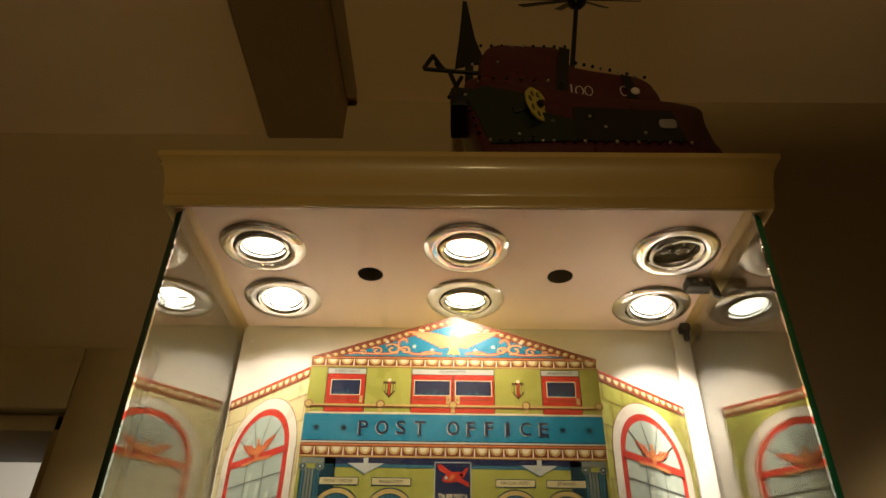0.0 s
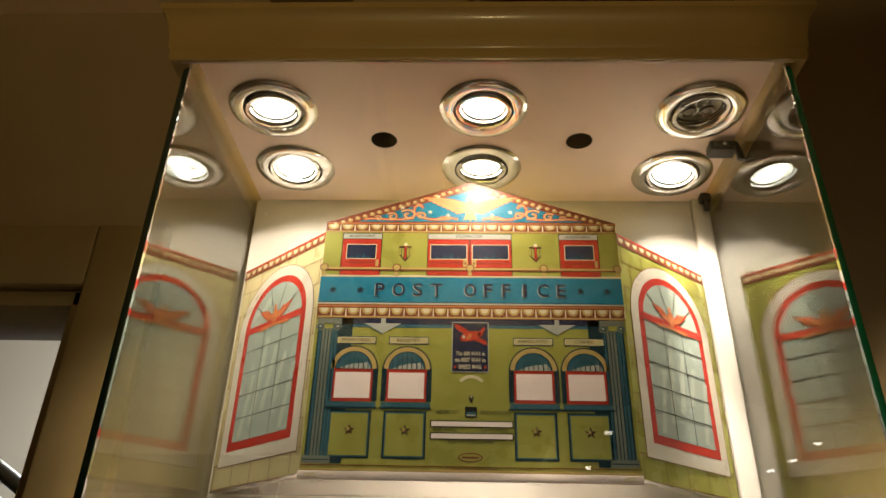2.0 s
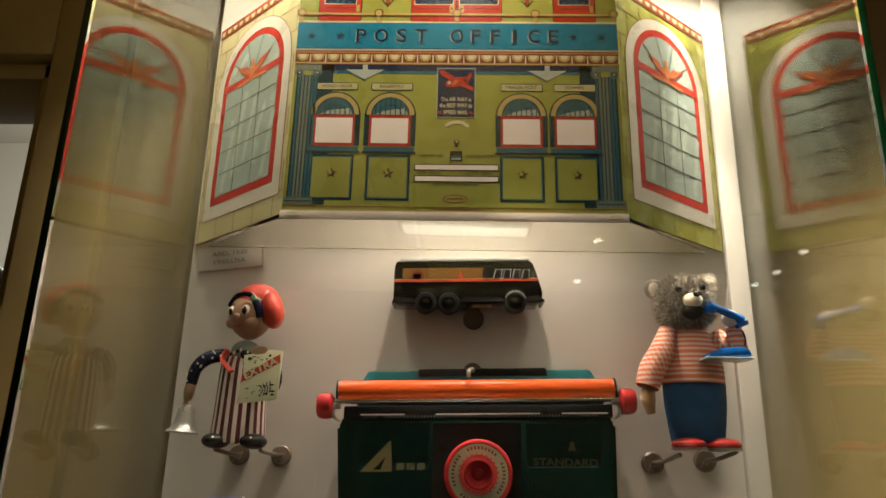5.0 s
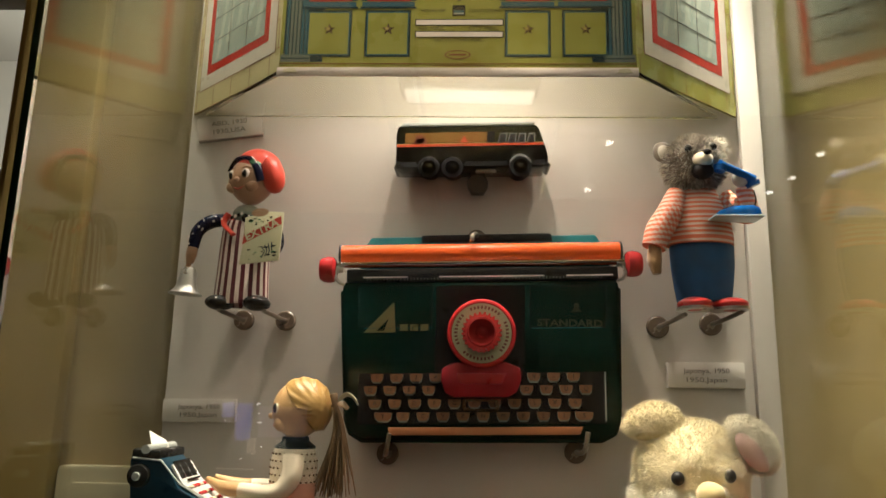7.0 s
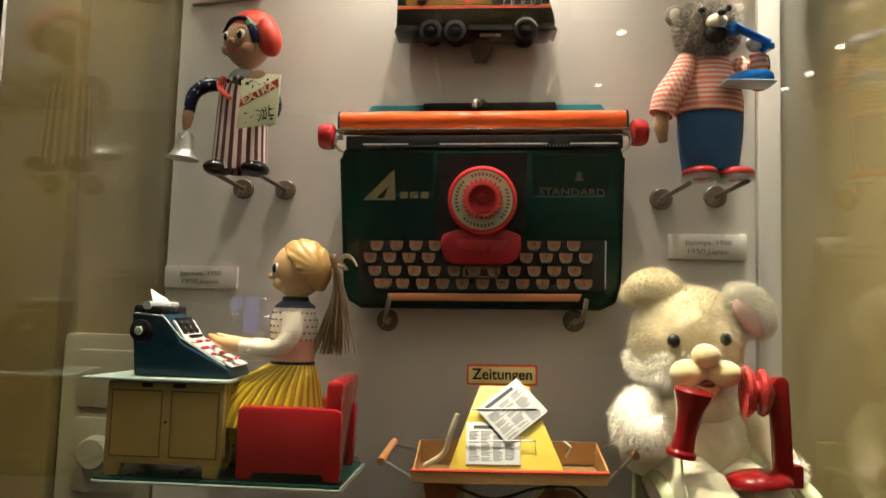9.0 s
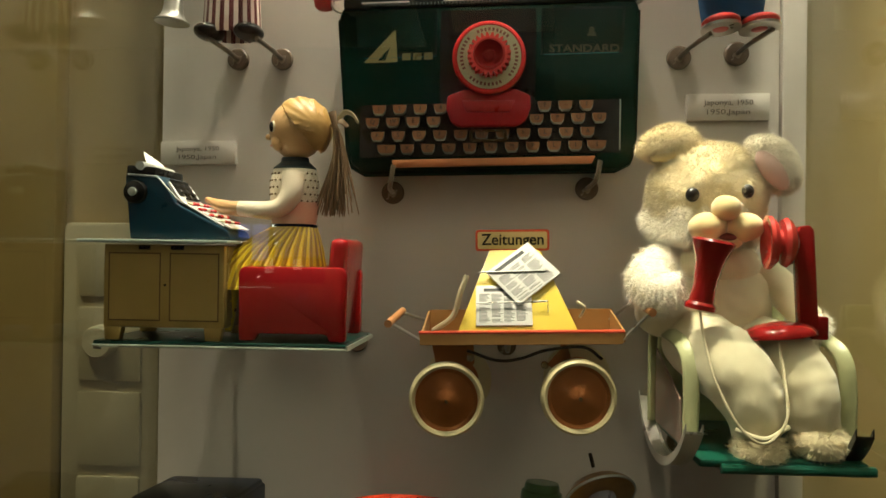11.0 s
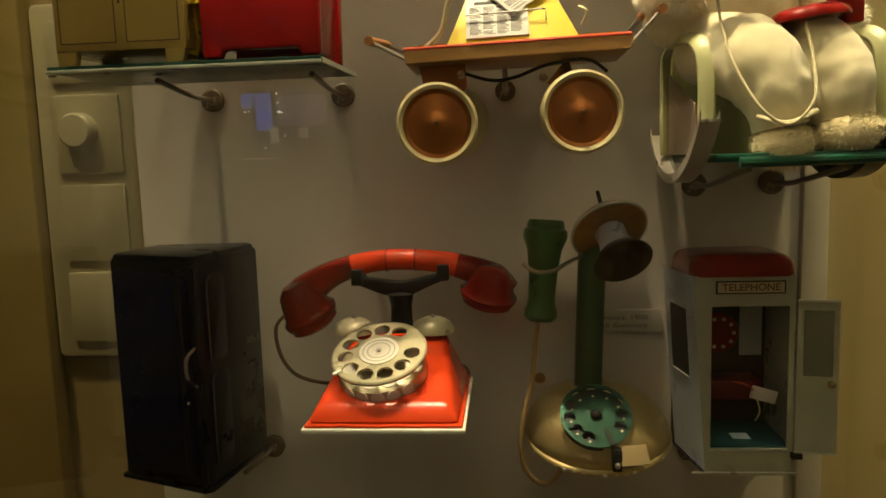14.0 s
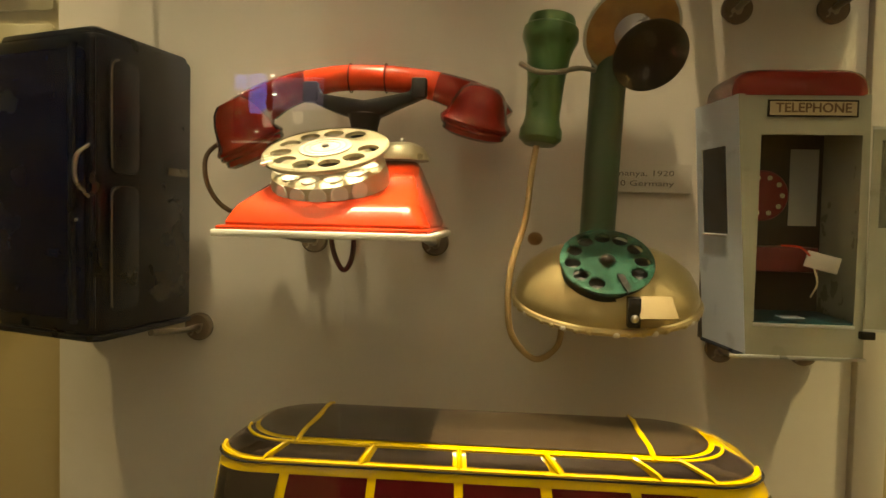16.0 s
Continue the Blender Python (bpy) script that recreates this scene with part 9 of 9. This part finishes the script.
# open door hinged at the far edge, swung outwards to the side
dmx = Matrix.Translation((bx1 + 0.0012, BFY - 0.0005, 0)) @ pose(0, 0, 0, 0, 0, -10) @ Matrix(((1, 0, 0, 0), (0, 0, -1, 0), (0, 1, 0, 0), (0, 0, 0, 1)))
dr = part("door", holed(rect(0, 0.0258, 1.0420, 1.1465), [rect(0.0042, 0.0224, 1.0950, 1.1400)], 0.0010, dmx), O_GREY, bo, "open grey tin door", smooth=False)
pn = part("door_window", prism(rect(0.0038, 0.0228, 1.0945, 1.1405), 0.0004, dmx @ Matrix.Translation((0, 0, 0.0003))), mat("cloudy_celluloid", (0.24, 0.25, 0.20), 0.15, vary=0.2, trans=0.6, coat=0.5), dr, "cloudy celluloid pane")
part("door_edge", prism(rect(-0.0002, 0.0261, 1.1455, 1.1470), 0.0018, dmx @ Matrix.Translation((0, 0, -0.0004))), O_SILVER, dr)
part("door_edge", prism(rect(-0.0002, 0.0261, 1.0412, 1.0425), 0.0018, dmx @ Matrix.Translation((0, 0, -0.0004))), O_SILVER, dr)
part("door_knob", ball(dmx @ Vector((0.0215, 1.0905, 0.0025)), 0.0026, 12, 8), mat("small_brass_knob", (0.6, 0.5, 0.25), 0.2, 1.0), dr, "small brass knob")
part("hinge", box(bx1 - 0.001, bx1 + 0.006, BFY - 0.004, BFY + 0.001, 1.0370, 1.0410, 0.0006), D_BLACK, bo)
for px in (0.1690, 0.2180):
    fixing("booth_mount", px, 1.0195, [(px, BACK, 1.0195), (px, 0.220, 1.0200), (px, 0.200, 1.0245)], "clear round mount with rod under the telephone booth", 0.0085)

# ---- yellow minibus at the foot of the case ----
V_YEL = mat("yellow_gold_enamel", (0.62, 0.40, 0.015), 0.2, vary=0.15, scale=30, coat=0.6, bump=0.01)
V_GLASS = mat("smoky_window_print", (0.05, 0.035, 0.028), 0.12, vary=0.3, scale=30, coat=0.7)
V_REDW = mat("dark_red_window", (0.10, 0.006, 0.010), 0.15, vary=0.4, scale=40, coat=0.6)
V_ROOF = mat("clear_brown_roof_window", (0.035, 0.024, 0.014), 0.15, vary=0.25, scale=20, coat=0.2)
mb = thing("yellow_minibus", (0.028, 0.155, 0.868), "yellow toy minibus with skylight windows and red interior", "toy bus")
ML, MR, MY0, MY1, MZ0 = -0.0970, 0.1610, 0.098, 0.180, 0.895
# height, inset at the front end, at the rear end and along the sides, corner radius
BUS = [(MZ0, 0.004, 0.004, 0.003, 0.016), (0.901, 0.0, 0.0, 0.0, 0.018), (0.940, -0.001, -0.001, 0.0, 0.020), (0.962, 0.0, 0.0, 0.0003, 0.022), (0.978, 0.0015, 0.003, 0.0010, 0.024), (0.9845, 0.003, 0.006, 0.0022, 0.025), (0.9885, 0.008, 0.0125, 0.0040, 0.026), (0.9918, 0.0130, 0.0200, 0.0072, 0.026), (0.9930, 0.0180, 0.0270, 0.0125, 0.025), (0.9935, 0.024, 0.035, 0.0195, 0.020), (0.9938, 0.030, 0.044, 0.0270, 0.010)]


def bus_skin(u, z, out=0.0):
    """A point on the near side of the bus: u 0 to 1 along the side, -1 to 0 round the front corner, 1 to 2 round the rear one."""
    f, g, h, r = [np.interp(z, [q[0] for q in BUS], [q[k] for q in BUS]) for k in (1, 2, 3, 4)]
    x0, x1, y0 = ML + f - out, MR - g + out, MY0 + h - out
    if u < 0:
        a = math.pi / 2 * -u
        return Vector((x0 + r - r * math.sin(a), y0 + r - r * math.cos(a), z + out * 0.6 * (z > 0.987)))
    if u > 1:
        a = math.pi / 2 * (u - 1)
        return Vector((x1 - r + r * math.sin(a), y0 + r - r * math.cos(a), z + out * 0.6 * (z > 0.987)))
    return Vector((x0 + r + (x1 - x0 - 2 * r) * u, y0, z + out * 0.6 * (z > 0.987)))


def along(x, z):
    return (x - bus_skin(0, z).x) / (bus_skin(1, z).x - bus_skin(0, z).x)


def bus_patch(u0, u1, z0, z1, out, top=None, m=5):
    """A curved pane or frame lying on the skin of the bus."""
    bm, n = bmesh.new(), 12
    u2, u3 = top or (u0, u1)
    grid = [[bm.verts.new(bus_skin((u0 + (u1 - u0) * i / n) * (1 - j / m) + (u2 + (u3 - u2) * i / n) * j / m, z0 + (z1 - z0) * j / m, out)) for i in range(n + 1)] for j in range(m + 1)]
    for j in range(m):
        for i in range(n):
            bm.faces.new((grid[j][i], grid[j][i + 1], grid[j + 1][i + 1], grid[j + 1][i]))
    bmesh.ops.solidify(bm, geom=bm.faces[:], thickness=0.0012)
    return bm


rows_ = []
for z, *_ in BUS:
    near = [bus_skin(u, z) for u in np.concatenate([np.linspace(-1, 0, 7), np.linspace(1, 2, 7)])]
    rows_.append([tuple(p) for p in near] + [(p.x, MY0 + MY1 - p.y, p.z) for p in reversed(near)])
skin = bmesh.new()
vs = [[skin.verts.new(p) for p in r] for r in rows_]
for r0, r1 in zip(vs, vs[1:]):
    for k in range(len(r0)):
        skin.faces.new((r0[k], r0[(k + 1) % len(r0)], r1[(k + 1) % len(r0)], r1[k]))
skin.faces.new(vs[0][::-1])
skin.faces.new(vs[-1])
part("body", skin, V_YEL, mb, "yellow enamelled body")
for x0, x1 in ((-0.0580, -0.0210), (-0.0170, 0.0190), (0.0230, 0.0580), (0.0630, 0.0980), (0.1025, 0.1270)):
    part("side_window", bus_patch(along(x0, 0.96), along(x1, 0.96), 0.9440, 0.9800, 0.0007), V_REDW, mb, "dark red tinted window")
part("quarter_window", bus_patch(-0.55, along(-0.0625, 0.96), 0.9440, 0.9800, 0.0007), V_GLASS, mb, "smoky corner window")
part("rear_quarter_window", bus_patch(1.05, 1.75, 0.9440, 0.9780, 0.0007), V_GLASS, mb)
for x0, x1 in ((-0.0580, -0.0220), (-0.0170, 0.0175), (0.0235, 0.0570), (0.0630, 0.0970), (0.1020, 0.1220)):
    part("skylight", bus_patch(along(x0, 0.990), along(x1, 0.990), 0.9868, 0.9916, 0.0006), V_GLASS, mb, "small smoky skylight")
part("front_skylight", bus_patch(-0.92, -0.03, 0.9868, 0.9926, 0.0006, (-0.92, -0.02), 12), V_GLASS, mb, "smoky wrap-round front corner pane")
part("rear_skylight", bus_patch(1.03, 1.90, 0.9865, 0.9926, 0.0006, (1.02, 1.92), 12), V_GLASS, mb, "smoky wrap-round rear corner pane")
glass = bmesh.new()
rings = []
for z in (0.99285, 0.9932, 0.9935, 0.9938):
    near = [bus_skin(u, z) for u in np.concatenate([np.linspace(-1, 0, 7), np.linspace(1, 2, 7)])]
    rings.append([glass.verts.new((p.x, p.y, p.z + 0.0007)) for p in near] + [glass.verts.new((p.x, MY0 + MY1 - p.y, p.z + 0.0007)) for p in reversed(near)])
for r0, r1 in zip(rings, rings[1:]):
    for k in range(len(r0)):
        glass.faces.new((r0[k], r0[(k + 1) % len(r0)], r1[(k + 1) % len(r0)], r1[k]))
glass.faces.new(rings[-1])
part("roof_window", glass, V_ROOF, mb, "brown clear roof glass")
for bx_ in (-0.0525, 0.1040):
    arch = [bus_skin(along(bx_, z), z, 0.0011) for z in (0.9918, 0.9927, 0.9932, 0.9936)]
    part("roof_bar", tube([tuple(p) for p in arch] + [(bx_, (MY0 + MY1) / 2, 0.9950)] + [(p.x, MY0 + MY1 - p.y, p.z) for p in reversed(arch)], 0.0013, 6), V_YEL, mb, "thin yellow bar across the roof")
for z, r_, m_ in ((0.9855, 0.0011, V_YEL), (0.9842, 0.0006, D_BLACK), (0.9921, 0.0009, V_YEL)):
    part("gutter", tube([bus_skin(u, z, 0.0008) for u in np.concatenate([np.linspace(-0.95, 0, 9), np.linspace(0.02, 1, 12), np.linspace(1.05, 1.95, 9)])], r_, 6), m_, mb)
for x in (-0.0600, -0.0195, 0.0205, 0.0600, 0.0995, 0.1240):
    part("skylight_bar", tube([bus_skin(along(x, 0.990), z, 0.0010) for z in np.linspace(0.9860, 0.9921, 7)], 0.0012, 6), V_YEL, mb)
for wx in (-0.045, 0.095):
    wheel(mb, wx, MY0 - 0.001, 0.8945, 0.021, 0.012, M_CHROME, RUBBER)
    wheel(mb, wx, MY1 + 0.002, 0.8945, 0.021, 0.012, M_CHROME, RUBBER)
part("chassis", box(-0.080, 0.135, 0.110, 0.176, 0.886, 0.897), D_BLACK, mb)
stand = thing("minibus_stand", (0.028, 0.155, 0.86), "low clear stand under the minibus", "stand")
part("block", box(-0.06, 0.12, 0.115, 0.17, 0.8605, 0.8735, 0.001), M_ACRYLDIM, stand)
part("riser", box(-0.02, 0.08, 0.120, 0.165, 0.8735, 0.8858, 0.001), M_ACRYLDIM, stand)

# ---- metal construction-kit helicopter on top of the case ----
E_RED = tin("kit_dark_red", (0.042, 0.003, 0.007), 0.3)
E_GREEN = tin("kit_dark_green", (0.0025, 0.008, 0.005), 0.35)
E_BLACK = tin("kit_black", (0.0025, 0.002, 0.003), 0.35)
E_YEL = tin("kit_yellow_wheel", (0.38, 0.30, 0.06), 0.35)
HZ0 = TOP + 0.0458
HY0, HY1 = 0.030, 0.100
he = thing("kit_helicopter", (0.12, 0.065, HZ0), "dark red metal construction-kit helicopter on the cornice", "model helicopter")
he.scale.z = 1.075
hull = [(0.028, HZ0 + 0.020), (0.060, HZ0 + 0.006), (0.250, HZ0 + 0.006), (0.263, HZ0 + 0.045), (0.261, 2.152), (0.256, 2.175), (0.257, 2.195), (0.250, 2.201), (0.222, 2.208), (0.150, 2.214), (0.017, 2.244), (0.003, 2.236), (0.003, 2.205), (0.014, 2.162)]
part("hull", prism(hull, HY1 - HY0, facing(0, HY1, 0), bevel=0.004), E_RED, he, "dark red riveted hull")
part("cowl", prism([(0.018, 2.236), (0.0195, 2.280), (0.028, 2.297), (0.041, 2.304), (0.109, 2.300), (0.118, 2.291), (0.1255, 2.268), (0.147, 2.262), (0.199, 2.252), (0.211, 2.242), (0.2175, 2.225), (0.221, 2.206), (0.150, 2.203)], 0.056, facing(0, HY1 - 0.007, 0), bevel=0.006), E_RED, he, "rounded red engine cowl")
part("flank_plate", prism([(0.002, 2.214), (0.024, 2.226), (0.072, 2.214), (0.074, 2.192), (0.118, 2.178), (0.118, 2.150), (0.030, 2.146), (0.014, 2.190)], 0.002, facing(0, HY0 - 0.0002, 0)), E_GREEN, he, "dark green perforated plate")
part("flank_plate", prism([(0.118, 2.196), (0.222, 2.190), (0.232, 2.150), (0.118, 2.150)], 0.002, facing(0, HY0 - 0.0002, 0)), E_BLACK, he)
part("belt", prism([(0.112, 2.292), (0.124, 2.288), (0.112, 2.190), (0.098, 2.190)], 0.002, facing(0, HY0 + 0.004, 0)), E_BLACK, he)
part("door_strip", prism([(0.178, 2.251), (0.188, 2.248), (0.196, 2.200), (0.184, 2.200)], 0.0016, facing(0, HY0 + 0.0062, 0)), E_BLACK, he)
rnd = random.Random(12)
for x0, z0, x1, z1, n in ((0.022, 2.300, 0.120, 2.2985, 9), (0.130, 2.272, 0.205, 2.250, 9), (0.030, 2.150, 0.235, 2.147, 20), (0.004, 2.212, 0.018, 2.160, 6), (0.074, 2.214, 0.074, 2.155, 5), (0.020, 2.240, 0.110, 2.232, 7)):
    for k in range(n):
        t = k / (n - 1)
        part("bolt", ball((x0 + (x1 - x0) * t, HY0 - 0.0022 if z0 < 2.26 else HY0 + 0.008, z0 + (z1 - z0) * t), 0.0021, 8, 6), M_STEEL if rnd.random() < 0.2 else E_BLACK, he)
wm = facing(0.0805, HY0 - 0.006, 2.1935)
hol = [circle(0.0130 * math.cos(radians(45 * k)), 0.0130 * math.sin(radians(45 * k)), 0.0039, 12) for k in range(8)]
yw = part("pulley_wheel", holed(circle(0, 0, 0.0200, 40), hol, 0.002, wm @ pose(0, 0, 0, 0, 44, 0)), E_YEL, he, "yellow perforated pulley wheel")
part("pulley_hub", lathe([(0.004, -0.002), (0.004, 0.006), (0, 0.0065)], 14, wm @ pose(0, 0, 0, 0, 44, 0)), E_BLACK, yw)
part("wheel_strut", moved(box(-0.022, 0.006, -0.001, 0.001, -0.004, 0.004, 0.0005), Matrix.Translation((0.076, HY0 - 0.003, 2.197)) @ pose(0, 0, 0, 0, -20, 0)), E_GREEN, he)
# tail fin, tail boom
part("tail_fin", prism([(-0.008, 2.292), (0.028, 2.302), (0.016, 2.345), (0.006, 2.412), (0.001, 2.414), (-0.003, 2.350)], 0.0018, facing(0, 0.066, 0)), E_BLACK, he, "tall black tail fin")
part("fin_post", box(0.004, 0.014, 0.062, 0.070, 2.235, 2.296, 0.0008), E_BLACK, he)
for a, b in (((-0.044, 2.275), (0.022, 2.268)), ((-0.034, 2.297), (-0.044, 2.276)), ((-0.034, 2.297), (-0.020, 2.272)), ((-0.014, 2.270), (0.002, 2.225)), ((0.000, 2.262), (-0.014, 2.230)), ((-0.030, 2.285), (-0.025, 2.273))):
    part("tail_strut", tube([(a[0], 0.050, a[1]), (b[0], 0.050, b[1])], 0.0026, 6), E_BLACK, he)
part("tail_block", box(-0.012, 0.012, HY0 - 0.002, HY0 + 0.05, 2.198, 2.224, 0.002), E_BLACK, he)
# mast and rotor
part("mast", tube([(0.128, 0.062, 2.268), (0.1475, 0.062, 2.408)], 0.0030, 10), E_BLACK, he, "slim black rotor mast")
hub = part("rotor_hub", lathe([(0, 0.010), (0.006, 0.008), (0.012, 0.004), (0.012, -0.004), (0.006, -0.012), (0, -0.014)], 20, Matrix.Translation((0.148, 0.062, 2.412))), E_BLACK, he)
for k in range(8):
    a = radians(8 + 45 * k)
    d = Vector((math.cos(a), math.sin(a), 0.0))
    c = Vector((0.148, 0.062, 2.412))
    bl = prism([(0.010, -0.0035), (0.084, -0.0050), (0.086, 0.0050), (0.010, 0.0035)], 0.0012, Matrix.Translation(c) @ pose(0, 0, 0, 44, 0, 0) @ pose(0, 0, 0, 0, 0, math.degrees(a)) @ pose(0, 0, 0, 8, 0, 0))
    part("rotor_blade", bl, E_BLACK, hub)
# white marks on the cowl, window
P = Print(he, facing(0, HY0 + 0.0065, 0))
T_MARK = tin("kit_white_marks", (0.45, 0.38, 0.36), 0.4)
P.put("number_marks", T_MARK, rect(0.1205, 0.1222, 2.222, 2.237), 2)
for cx_ in (0.1300, 0.1400, 0.1790):
    P.put("number_marks", T_MARK, stroke([(cx_ + 0.0042 * math.cos(a), 2.2275 + 0.0068 * math.sin(a), 0) for a in np.linspace(0, 2 * math.pi, 20)], 0.0012), 2)
P.done()
part("headlamp", lathe([(0, 0.002), (0.004, 0.0015), (0.005, 0)], 14, facing(0.1905, HY0 + 0.0045, 2.2255)), T_MARK, he)
part("side_badge", prism(round_rect(0.206, 0.224, 2.166, 2.178, 0.004), 0.001, facing(0, HY0 - 0.0024, 0)), tin("kit_grey_badge", (0.22, 0.2, 0.19), 0.4), he)
part("nose_drum", lathe([(0.0, 0.0), (0.026, 0.001), (0.031, 0.006), (0.032, 0.050), (0.028, 0.062), (0.0, 0.064)], 28, Matrix.Translation((0.239, HY1 - 0.004, HZ0 + 0.040)) @ pose(0, 0, 0, 90, 0, 0)), E_RED, he, "rounded dark red nose")
part("bumper_strip", tube([(0.226, HY0 - 0.002, HZ0 + 0.012), (0.268, HY0 + 0.004, HZ0 + 0.012), (0.282, HY0 + 0.020, HZ0 + 0.010)], 0.0035, 8), E_BLACK, he)
for k in range(5):
    part("bolt", ball((0.232 + 0.011 * k, HY0 - 0.003 + 0.003 * k, HZ0 + 0.018), 0.0020, 8, 6), M_STEEL if k % 2 else E_BLACK, he)
for x, z in ((0.012, 2.258), (0.018, 2.232), (0.040, 2.262), (0.060, 2.158), (0.096, 2.176), (0.150, 2.168), (0.190, 2.160), (0.135, 2.182)):
    part("bolt", ball((x, HY0 - 0.0022, z), 0.0019, 8, 6), M_STEEL, he)
